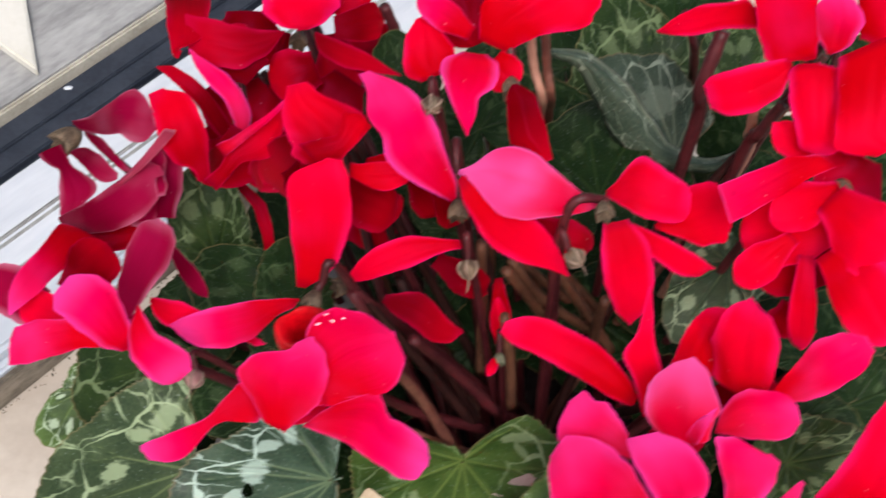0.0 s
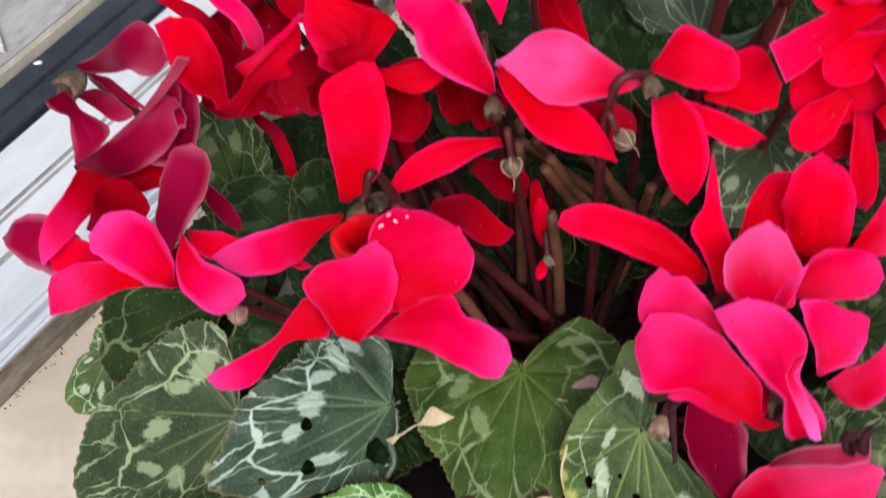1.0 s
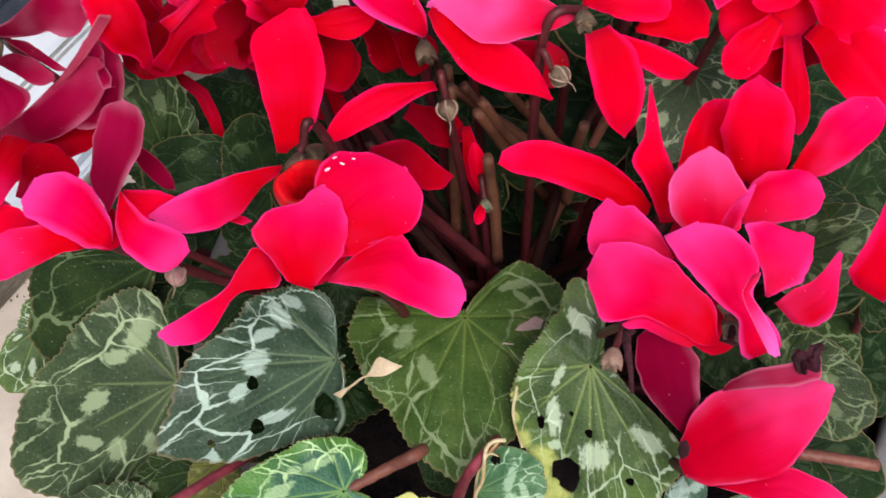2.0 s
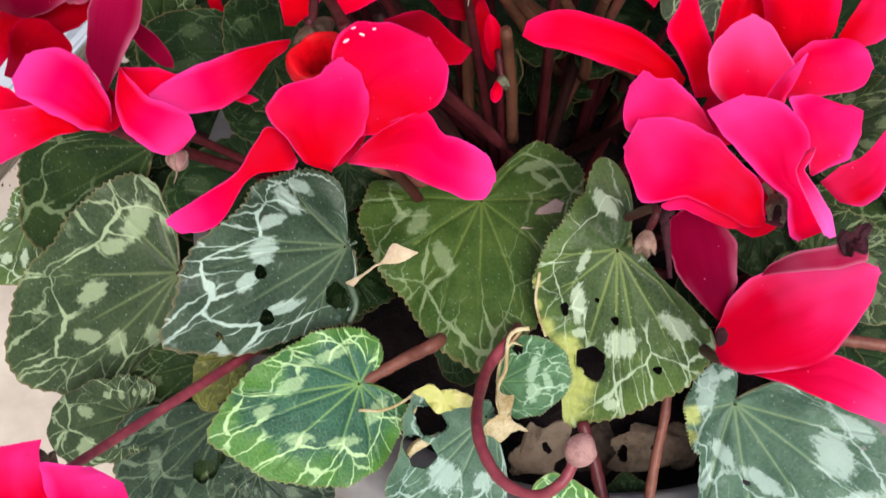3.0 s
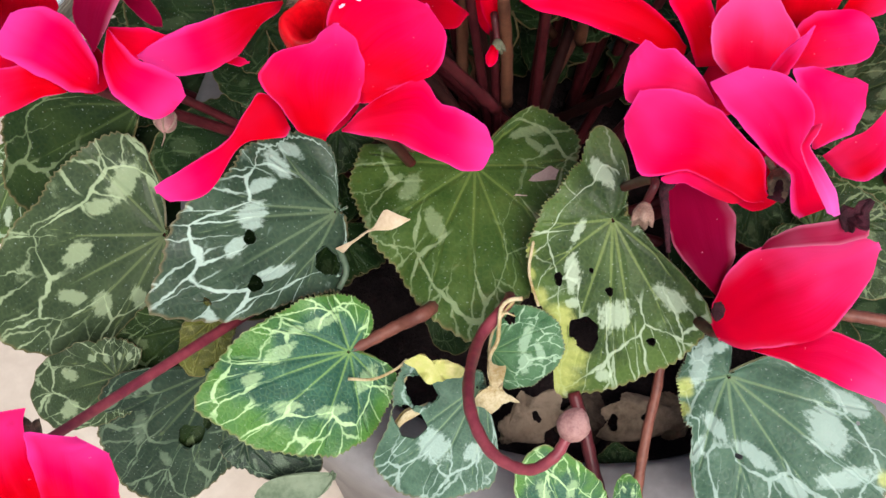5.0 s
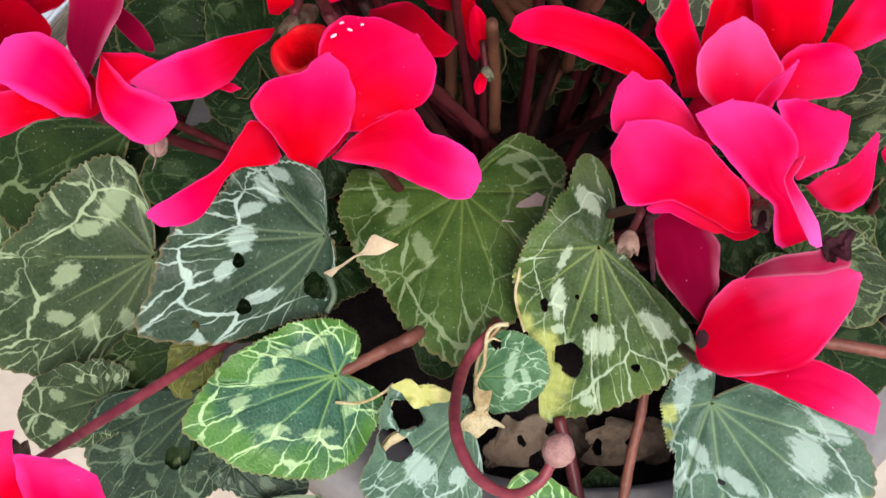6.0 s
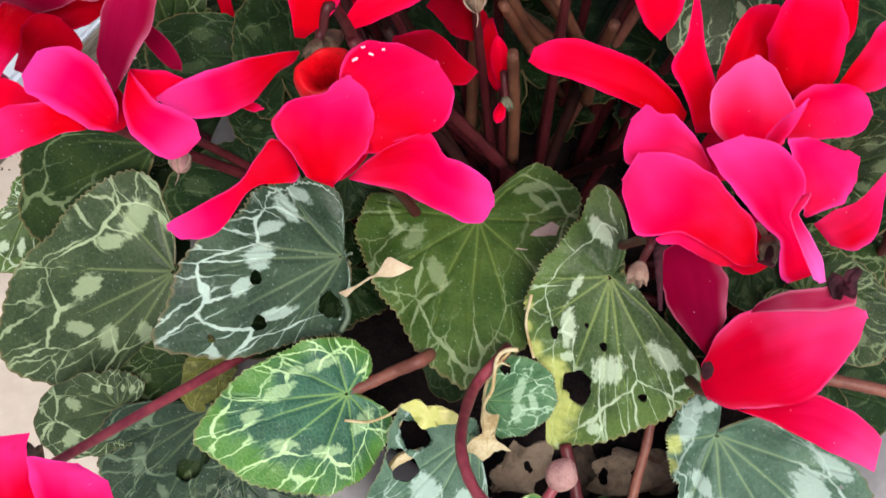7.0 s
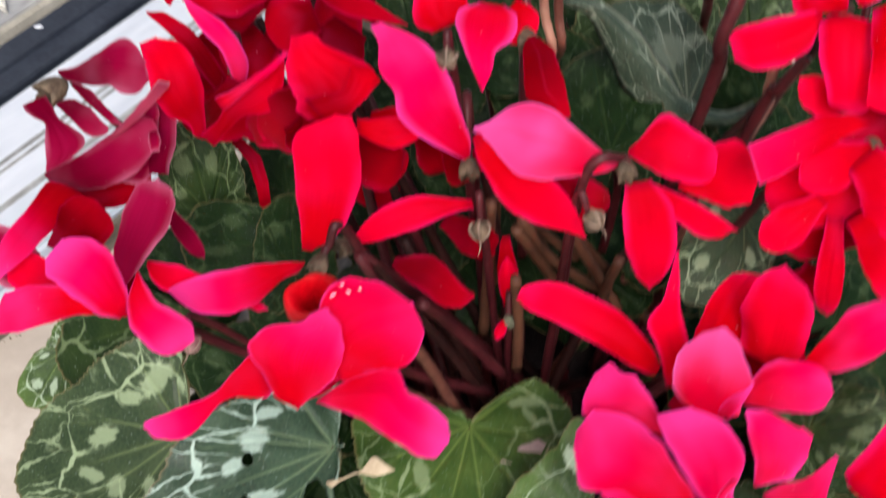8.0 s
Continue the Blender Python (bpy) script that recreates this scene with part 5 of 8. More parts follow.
f = blossom(plant, (0.0949, 0.0211, 0.3452), (0.2011, -0.9776, 0.0616), 0.0040, (0.0300, 0.0300, 0.1500), "red flower with a pink-edged petal", hook=0.02)
petal(f, (0.0879, 0.0022, 0.3698), (0.0580, -0.0134, 0.3609), (-0.1076, -0.7136, 0.6922), mat=PINK, left=(0.034, 0.034, 0.036, 0.040, 0.063, 0.090, 0.116, 0.140, 0.158, 0.168, 0.170), right=(0.009, 0.026, 0.119, 0.148, 0.185, 0.188, 0.183, 0.181, 0.181, 0.181, 0.181), bend=0.06)
petal(f, (0.0940, 0.0076, 0.3535), (0.0732, -0.0063, 0.3513), (-0.1276, -0.7042, 0.6984), 0.0149, top=0.6, neck=0.5)
petal(f, (0.0982, 0.0045, 0.3435), (0.0667, 0.0013, 0.3323), (-0.1223, -0.6914, 0.7120), 0.0226, top=0.55, neck=0.5)
petal(f, (0.0901, 0.0019, 0.3558), (0.1113, -0.0164, 0.3500), (-0.1672, -0.6916, 0.7026), 0.0233, top=0.6, neck=0.5)
petal(f, (0.0817, -0.0058, 0.3438), (0.0670, -0.0166, 0.3300), (-0.1069, -0.6753, 0.7298), 0.0128, top=0.6, neck=0.4, point=0.6)
petal(f, (0.0936, -0.0094, 0.3455), (0.1158, -0.0324, 0.3353), (-0.1760, -0.6605, 0.7299), 0.0216, top=0.6, neck=0.6, point=0.4)
petal(f, (0.0873, -0.0056, 0.3364), (0.0916, -0.0214, 0.3086), (-0.1368, -0.6547, 0.7435), 0.0087, top=0.6, neck=0.6)
petal(f, (0.1086, 0.0226, 0.3443), (0.0871, 0.0181, 0.3438), (-0.1519, -0.7135, 0.6840), 0.0237, PETAL_SHADED, top=0.6, neck=0.6)
petal(f, (0.0986, 0.0010, 0.3270), (0.0728, 0.0023, 0.3188), (-0.1264, -0.6736, 0.7282), 0.0203, PETAL_SHADED, top=0.6, neck=0.6)
petal(f, (0.0896, -0.0042, 0.3106), (0.0891, -0.0066, 0.2952), (-0.1310, -0.6442, 0.7535), 0.0170, PETAL_SHADED, top=0.6, neck=0.6)

f = blossom(plant, (0.0601, -0.0490, 0.2966), (-0.0022, -0.9741, 0.2261), 0.0040, (0.0200, 0.0000, 0.1500), "large red and pink flower with spreading petals", hook=0.02)
petal(f, (0.0416, -0.0582, 0.3148), (-0.0028, -0.0486, 0.3254), (-0.1003, -0.6650, 0.7401), left=(0.017, 0.038, 0.043, 0.040, 0.028, 0.021, 0.021, 0.025, 0.033, 0.016, 0.011), right=(0.044, 0.053, 0.109, 0.166, 0.212, 0.229, 0.227, 0.212, 0.166, 0.103, 0.066), bend=0.06, cup=0.2)
petal(f, (0.0468, -0.0635, 0.3158), (0.0397, -0.0414, 0.3497), (-0.1609, -0.6769, 0.7183), left=(0.062, 0.065, 0.077, 0.097, 0.145, 0.193, 0.094, 0.054, 0.025, 0.007, 0.004), right=(0.112, 0.111, 0.105, 0.097, 0.086, 0.050, 0.029, 0.025, 0.013, 0.005, 0.003), bend=0.03)
petal(f, (0.0600, -0.0494, 0.3204), (0.0599, -0.0330, 0.3361), (-0.1905, -0.6794, 0.7086), mat=PETAL, left=(0.440, 0.440, 0.433, 0.422, 0.407, 0.388, 0.366, 0.333, 0.299, 0.261, 0.193, 0.136, 0.079, -0.017, -0.017), right=(0.053, 0.053, 0.097, 0.175, 0.223, 0.251, 0.282, 0.304, 0.303, 0.303, 0.302, 0.302, 0.281, 0.255, 0.255))
petal(f, (0.0715, -0.0532, 0.3210), (0.0688, -0.0531, 0.3615), (-0.2284, -0.6777, 0.6990), left=(0.006, 0.032, 0.180, 0.213, 0.236, 0.262, 0.244, 0.215, 0.166, 0.074, 0.058), right=(0.051, 0.069, 0.170, 0.207, 0.230, 0.244, 0.231, 0.219, 0.168, 0.122, 0.054), bend=0.06)
petal(f, (0.0537, -0.0826, 0.3317), (0.0546, -0.0640, 0.3486), (-0.1969, -0.6539, 0.7305), mat=PINK_SHEEN, left=(0.036, 0.036, 0.119, 0.262, 0.348, 0.394, 0.426, 0.442, 0.413, 0.365, 0.289, 0.216, 0.114, 0.034, 0.034), right=(0.051, 0.051, 0.168, 0.337, 0.354, 0.375, 0.398, 0.422, 0.362, 0.298, 0.233, 0.178, 0.083, 0.025, 0.025), bend=0.12, cup=0.3)
petal(f, (0.0596, -0.0790, 0.3307), (0.0584, -0.0950, 0.3645), (-0.2175, -0.6396, 0.7373), 0.0040, PINK, top=0.5, neck=0.4, point=0.8)
petal(f, (0.0654, -0.0695, 0.3241), (0.0878, -0.0672, 0.3337), (-0.2470, -0.6422, 0.7257), mat=PINK, left=(-0.006, -0.006, 0.078, 0.186, 0.274, 0.364, 0.401, 0.416, 0.393, 0.371, 0.329, 0.285, 0.221, 0.143, 0.143), right=(0.044, 0.044, 0.056, 0.077, 0.104, 0.137, 0.163, 0.189, 0.215, 0.219, 0.215, 0.178, 0.107, 0.066, 0.066), cup=0.25)
petal(f, (0.0799, -0.0604, 0.3314), (0.1046, -0.0506, 0.3502), (-0.2694, -0.6632, 0.6983), mat=PINK, left=(0.043, 0.043, 0.057, 0.082, 0.115, 0.155, 0.198, 0.243, 0.284, 0.269, 0.255, 0.207, 0.159, 0.131, 0.131), right=(-0.019, -0.019, 0.037, 0.089, 0.119, 0.156, 0.167, 0.179, 0.174, 0.156, 0.141, 0.106, 0.056, 0.028, 0.028), cup=0.3)
petal(f, (0.0510, -0.0528, 0.3038), (0.0653, -0.0582, 0.2996), (-0.1870, -0.6321, 0.7520), 0.0220, PETAL_SHADED, top=0.5, neck=0.8)
petal(f, (0.0695, -0.0387, 0.3106), (0.0830, -0.0483, 0.3033), (-0.2253, -0.6487, 0.7269), 0.0204, PETAL_SHADED, top=0.5, neck=0.8)

f = blossom(plant, (0.0589, -0.1057, 0.3260), (-0.1155, -0.9245, 0.3634), 0.0038, (0.0300, -0.0200, 0.1500), "pink-red flower with folded broad petals", hook=0.006, over=(0.0619, -0.0955, 0.3088))
petal(f, (0.0429, -0.0936, 0.3363), (0.0255, -0.0793, 0.3446), (-0.1589, -0.6314, 0.7590), mat=PINK, left=(0.018, 0.018, 0.039, 0.075, 0.124, 0.182, 0.248, 0.378, 0.527, 0.578, 0.504, 0.412, 0.311, 0.232, 0.232), right=(0.018, 0.018, 0.032, 0.056, 0.087, 0.119, 0.134, 0.149, 0.151, 0.140, 0.051, 0.026, 0.031, 0.010, 0.010))
petal(f, (0.0526, -0.1188, 0.3342), (0.0195, -0.0999, 0.3410), (-0.1735, -0.5887, 0.7895), mat=PINK, left=(0.032, 0.032, 0.066, 0.084, 0.081, 0.080, 0.085, 0.106, 0.198, 0.262, 0.209, 0.147, 0.093, 0.028, 0.028), right=(0.023, 0.023, 0.067, 0.172, 0.217, 0.240, 0.276, 0.313, 0.306, 0.317, 0.293, 0.253, 0.213, 0.180, 0.180), cup=0.2)
petal(f, (0.0606, -0.1247, 0.3350), (0.0462, -0.0951, 0.3532), (-0.2233, -0.5879, 0.7775), mat=PINK, left=(0.032, 0.032, 0.061, 0.048, 0.016, -0.020, 0.043, 0.089, 0.120, 0.155, 0.196, 0.208, 0.215, 0.218, 0.218), right=(0.213, 0.213, 0.221, 0.224, 0.211, 0.182, 0.170, 0.248, 0.303, 0.287, 0.248, 0.184, 0.101, 0.033, 0.033), cup=0.2)
petal(f, (0.0564, -0.1195, 0.3628), (0.0619, -0.1362, 0.3526), (-0.2585, -0.5652, 0.7834), mat=PINK_SHEEN, left=(0.109, 0.109, 0.080, 0.027, -0.067, -0.056, -0.024, 0.011, 0.040, 0.068, 0.067, 0.057, 0.049, 0.045, 0.045), right=(-0.013, -0.013, 0.029, 0.094, 0.156, 0.158, 0.150, 0.134, 0.118, 0.103, 0.090, 0.079, 0.071, 0.027, 0.027), cup=0.5)
petal(f, (0.0483, -0.1162, 0.3304), (0.0289, -0.1108, 0.3299), (-0.1793, -0.5662, 0.8046), mat=PINK, left=(0.052, 0.052, 0.070, 0.100, 0.099, 0.082, 0.064, 0.034, 0.005, -0.023, 0.004, 0.029, 0.025, 0.010, 0.010), right=(0.042, 0.042, 0.054, 0.063, 0.075, 0.089, 0.119, 0.157, 0.171, 0.168, 0.164, 0.109, 0.059, 0.029, 0.029), cup=0.5)
petal(f, (0.0517, -0.0953, 0.3161), (0.0619, -0.1038, 0.3105), (-0.2162, -0.5662, 0.7954), 0.0146, PETAL_SHADED, top=0.5, neck=0.8)
petal(f, (0.0711, -0.0933, 0.3192), (0.0808, -0.0809, 0.3324), (-0.2649, -0.5981, 0.7564), mat=PINK, left=(0.037, 0.037, 0.060, 0.101, 0.156, 0.237, 0.373, 0.505, 0.624, 0.737, 0.605, 0.473, 0.096, 0.039, 0.039), right=(0.016, 0.016, 0.040, 0.080, 0.137, 0.208, 0.288, 0.290, 0.291, 0.262, 0.225, 0.194, 0.171, 0.148, 0.148))
petal(f, (0.0740, -0.0958, 0.3181), (0.0900, -0.0867, 0.3310), (-0.2857, -0.5821, 0.7612), mat=PINK, left=(0.057, 0.057, 0.054, 0.048, 0.041, 0.032, 0.003, -0.035, -0.049, -0.030, -0.013, 0.001, 0.008, 0.012, 0.012), right=(0.273, 0.273, 0.328, 0.417, 0.480, 0.500, 0.501, 0.459, 0.386, 0.280, 0.192, 0.121, 0.068, 0.037, 0.037))
petal(f, (0.0979, -0.0834, 0.3124), (0.1229, -0.0544, 0.3439), (-0.2857, -0.5821, 0.7612), left=(0.005, 0.005, 0.063, 0.064, 0.062, 0.059, 0.075, 0.093, 0.106, 0.115, 0.124, 0.131, 0.079, 0.024, 0.024), right=(0.200, 0.200, 0.247, 0.315, 0.325, 0.336, 0.334, 0.299, 0.264, 0.220, 0.146, 0.085, 0.039, 0.012, 0.012), bend=0.1, cup=0.2)

f = blossom(plant, (0.0578, -0.1097, 0.2624), (0.3293, 0.0418, 0.9433), 0.0040, (0.0500, -0.0300, 0.1500), "crimson flower with one broad veined petal", hook=0.01)
petal(f, (0.0512, -0.1136, 0.2791), (0.0422, -0.0862, 0.2950), (-0.1783, -0.5365, 0.8249), mat=FADED, left=(0.008, 0.008, 0.027, 0.059, 0.103, 0.146, 0.189, 0.232, 0.231, 0.230, 0.202, 0.173, 0.150, 0.055, 0.055), right=(0.012, 0.012, 0.041, 0.090, 0.155, 0.225, 0.259, 0.294, 0.311, 0.282, 0.256, 0.190, 0.135, 0.041, 0.041), bend=0.1)
petal(f, (0.0604, -0.1092, 0.2959), (0.0864, -0.1032, 0.3082), (-0.2584, -0.5343, 0.8048), mat=FADED, left=(0.011, 0.011, 0.037, 0.061, 0.067, 0.074, 0.064, 0.038, 0.013, -0.011, 0.004, 0.017, 0.012, 0.004, 0.004), right=(0.005, 0.005, 0.016, 0.036, 0.062, 0.094, 0.132, 0.172, 0.213, 0.231, 0.243, 0.254, 0.125, 0.038, 0.038), bend=0.06)
petal(f, (0.0492, -0.1225, 0.2778), (0.0914, -0.1094, 0.2981), (-0.2439, -0.5018, 0.8299), mat=CRIMSON, left=(0.021, 0.021, 0.104, 0.151, 0.213, 0.259, 0.287, 0.273, 0.260, 0.188, 0.123, 0.095, 0.074, 0.030, 0.030), right=(0.090, 0.090, 0.136, 0.185, 0.218, 0.257, 0.285, 0.296, 0.276, 0.220, 0.164, 0.115, 0.052, 0.016, 0.016), bend=0.12, cup=0.25)
petal(f, (0.0592, -0.1293, 0.2771), (0.0951, -0.1414, 0.2821), (-0.2685, -0.4477, 0.8529), mat=CRIMSON, left=(0.006, 0.006, 0.020, 0.045, 0.077, 0.121, 0.183, 0.249, 0.238, 0.217, 0.184, 0.142, 0.111, 0.077, 0.077), right=(0.001, 0.001, 0.004, 0.009, 0.015, 0.024, 0.048, 0.074, 0.099, 0.116, 0.131, 0.144, 0.155, 0.161, 0.161), bend=0.08)

f = blossom(plant, (-0.1315, -0.1532, 0.2666), (-0.0000, 0.2956, 0.9553), 0.0040, (-0.0600, -0.0300, 0.1500), "red flower low beside the pot", hook=0.01, stem=STEM_CRIMSON, over=(-0.0873, -0.0977, 0.2335))
petal(f, (-0.1255, -0.1803, 0.2737), (-0.1314, -0.1532, 0.2876), (0.2872, -0.3896, 0.8751), mat=PINK, left=(0.181, 0.181, 0.245, 0.291, 0.344, 0.408, 0.463, 0.447, 0.430, 0.414, 0.400, 0.388, 0.379, 0.374, 0.374), right=(0.221, 0.221, 0.219, 0.217, 0.214, 0.203, 0.158, 0.110, 0.062, 0.054, 0.054, 0.062, 0.079, 0.089, 0.089))
petal(f, (-0.1182, -0.1853, 0.2812), (-0.1074, -0.1642, 0.2873), (0.2489, -0.3866, 0.8880), mat=PINK, left=(0.053, 0.053, 0.082, 0.132, 0.199, 0.278, 0.382, 0.498, 0.614, 0.702, 0.780, 0.561, 0.407, 0.324, 0.324), right=(0.117, 0.117, 0.204, 0.313, 0.376, 0.451, 0.482, 0.449, 0.415, 0.342, 0.270, 0.181, 0.114, 0.067, 0.067))

f = blossom(plant, (-0.0591, -0.0151, 0.2956), (-0.6917, -0.7180, 0.0777), 0.0040, (-0.0100, 0.0100, 0.1500), "narrow crimson flower lying across the stalks", hook=0.02)
petal(f, (-0.0223, -0.0116, 0.3204), (-0.0570, -0.0273, 0.3113), (0.0881, -0.6810, 0.7269), 0.0104, PETAL, top=0.5, neck=0.3, point=0.7, side=0.08)
petal(f, (-0.0622, 0.0161, 0.3088), (-0.0506, 0.0092, 0.3017), (0.1174, -0.7033, 0.7012), 0.0172, PETAL_SHADED, top=0.6, neck=0.6)
petal(f, (-0.0615, 0.0161, 0.3218), (-0.0439, 0.0141, 0.3247), (0.1121, -0.7253, 0.6792), 0.0102, top=0.5, neck=0.5, point=0.6)
petal(f, (-0.0446, 0.0163, 0.3201), (-0.0350, 0.0208, 0.2967), (0.0828, -0.7154, 0.6938), 0.0134, PETAL_SHADED, top=0.5, neck=0.5, point=0.6)
petal(f, (-0.0318, -0.0040, 0.3018), (-0.0140, 0.0034, 0.2798), (0.0478, -0.6782, 0.7333), 0.0119, PETAL_SHADED, top=0.5, neck=0.5, point=0.6)
petal(f, (-0.0129, 0.0210, 0.2682), (-0.0069, 0.0085, 0.2440), (0.0187, -0.6607, 0.7504), 0.0074, top=0.5, neck=0.5, point=0.7)
petal(f, (-0.0646, 0.0273, 0.2923), (-0.0586, 0.0195, 0.2721), (0.1221, -0.6906, 0.7129), 0.0181, PETAL_SHADED, top=0.5, neck=0.5, point=0.7)
bud(plant, (-0.0341, -0.0063, 0.3770), (0.0791, -0.9342, 0.3479), 0.0030, (-0.0100, 0.0400, 0.1500), "small pale bud lying on a petal", mat=CALYX)
bud(plant, (0.0139, -0.0180, 0.3327), (0.6583, -0.7508, 0.0547), 0.0032, (0.0100, 0.0100, 0.1500), "small pale seed bud", mat=CALYX)
bud(plant, (-0.0190, -0.0151, 0.3171), (0.1834, -0.8679, -0.4617), 0.0033, (0.0000, 0.0100, 0.1500), "small striped bud", mat=CALYX)
bud(plant, (-0.0063, -0.0122, 0.2669), (0.1348, -0.9240, -0.3578), 0.0026, (0.0000, 0.0050, 0.1500), "grey-green calyx of a hanging red bud", mat=GREEN_CUP, cup=True)
petal(plant, (-0.0067, -0.0086, 0.2669), (-0.0101, 0.0008, 0.2815), (-0.0416, -0.6683, 0.7427), 0.0062, PETAL, top=0.45, neck=0.5, point=0.8, name="red_bud", cup=0.6)
petal(plant, (-0.0071, -0.0153, 0.2672), (-0.0087, -0.0208, 0.2635), (-0.0429, -0.6409, 0.7664), 0.0037, PETAL, top=0.5, neck=0.6, point=0.8, name="red_bud", cup=0.6)
bud(plant, (-0.1059, -0.0493, 0.2749), (-0.0000, -0.9937, -0.1121), 0.0033, (-0.0300, 0.0000, 0.1500), "small striped mauve bud")
bud(plant, (0.0307, -0.0956, 0.2973), (-0.2548, -0.9359, -0.2432), 0.0036, (0.0200, 0.0000, 0.1500), "small dried flared seed cup", mat=POD, cup=True)
bud(plant, (0.0089, -0.1536, 0.2739), (0.3791, 0.5497, 0.7444), 0.0045, (-0.0050, -0.0400, 0.1500), "round mauve bud on a curved crimson stalk", stem=STEM_CRIMSON, path=((-0.0024, -0.0898, 0.2367), (-0.0125, -0.1094, 0.2454), (-0.0163, -0.1360, 0.2616), (-0.0112, -0.1519, 0.2632), (-0.0017, -0.1591, 0.2657), (0.0054, -0.1580, 0.2711), (0.0092, -0.1530, 0.2744)))
leaf(plant, (-0.1187, -0.0425, 0.1978), (-0.1845, -0.0614, 0.1725), (0.2425, -0.5146, 0.8224), 0.0, LEAF, reaches=(0.030, 0.030, 0.030, 0.030, 0.030, 0.030, 0.030, 0.030, 0.030, 0.030, 0.030, 0.030, 0.513, 0.581, 0.599, 0.627, 0.765, 0.813, 0.912, 1.040, 1.078, 0.972, 0.876, 0.768, 0.673, 0.627, 0.601, 0.581, 0.575, 0.549, 0.523, 0.445, 0.286, 0.030, 0.030, 0.030, 0.030, 0.030, 0.030, 0.030), foot=(-0.0500, 0.0000, 0.1500), label="large dark leaf with a pale vein net", dome=0.06, turns=(1.22, 0.39, -0.04, -0.33, -0.59, -0.95, -1.29, 1.65), spots=((0.315, 0.075, 2.5, 0.123, 0.066), (0.251, 0.248, 0.26, 0.086, 0.045), (0.089, 0.457, 2.79, 0.103, 0.057), (-0.09, 0.581, 0.58, 0.085, 0.039), (-0.177, 0.452, 2.42, 0.076, 0.051), (-0.229, 0.267, -1.34, 0.071, 0.044)))
leaf(plant, (-0.1301, 0.0003, 0.2152), (-0.1877, -0.0178, 0.1868), (0.2501, -0.5817, 0.7740), 0.0, LEAF_HALF_SHADED, reaches=(0.030, 0.030, 0.030, 0.030, 0.030, 0.030, 0.030, 0.030, 0.030, 0.030, 0.030, 0.030, 0.031, 0.042, 0.071, 0.196, 0.463, 0.745, 0.906, 0.983, 0.987, 0.849, 0.820, 0.749, 0.518, 0.272, 0.037, 0.030, 0.030, 0.030, 0.030, 0.030, 0.030, 0.030, 0.030, 0.030, 0.030, 0.030, 0.030, 0.030), foot=(-0.0500, 0.0100, 0.1500))
leaf(plant, (-0.1824, -0.0039, 0.1785), (-0.1932, -0.0259, 0.1619), (0.2885, -0.5419, 0.7894), 0.0166, LEAF_YELLOW, back=0.4)
leaf(plant, (-0.0565, -0.0596, 0.2386), (-0.1046, -0.1035, 0.2557), (0.1351, -0.5278, 0.8386), 0.0, LEAF_SILVER, reaches=(0.030, 0.030, 0.030, 0.030, 0.030, 0.030, 0.030, 0.030, 0.030, 0.037, 0.050, 0.152, 0.221, 0.371, 0.386, 0.413, 0.461, 0.575, 0.741, 0.866, 1.004, 0.887, 0.818, 0.721, 0.622, 0.560, 0.540, 0.510, 0.476, 0.444, 0.420, 0.377, 0.331, 0.231, 0.088, 0.052, 0.038, 0.030, 0.030, 0.030), holes=((-0.119, 0.538, 0.038, 0.036), (0.078, 0.461, 0.036, 0.031), (-0.090, 0.772, 0.023, 0.015), (-0.195, 0.169, 0.069, 0.069),), foot=(-0.0300, -0.0100, 0.1500), label="silver-veined leaf with insect holes and a bitten edge", dome=0.04, turns=(1.17, 0.53, 0.35, -0.02, -0.27, -0.58), spots=((0.266, 0.297, 0.01, 0.081, 0.032), (0.166, 0.4, 2.99, 0.088, 0.062), (0.072, 0.543, -0.28, 0.067, 0.036), (0.321, 0.165, -1.91, 0.086, 0.045), (0.362, 0.065, -2.22, 0.072, 0.038), (-0.112, 0.442, -2.97, 0.116, 0.029)))
leaf(plant, (-0.0128, -0.0414, 0.2386), (-0.0131, -0.1024, 0.2391), (-0.0239, -0.5390, 0.8420), 0.0, LEAF_PLAIN, reaches=(0.050, 0.049, 0.050, 0.053, 0.447, 0.535, 0.578, 0.589, 0.597, 0.566, 0.545, 0.531, 0.531, 0.544, 0.568, 0.602, 0.656, 0.733, 0.811, 0.880, 1.003, 0.925, 0.856, 0.776, 0.709, 0.689, 0.687, 0.678, 0.663, 0.661, 0.646, 0.630, 0.596, 0.310, 0.145, 0.097, 0.074, 0.062, 0.054, 0.051), foot=(0.0000, -0.0200, 0.1500), label="broad dark heart-shaped leaf", dome=0.08, turns=(1.66, 0.95, 0.4, 0.01, -0.31, -0.78, -1.58, -2.5), spots=((0.34, 0.132, -2.73, 0.1, 0.056), (0.207, 0.358, -0.38, 0.129, 0.045), (-0.287, -0.235, -1.98, 0.112, 0.038), (-0.33, -0.138, -0.79, 0.082, 0.03), (0.445, -0.123, -1.07, 0.122, 0.035), (0.425, 0.076, 1.02, 0.069, 0.022)))
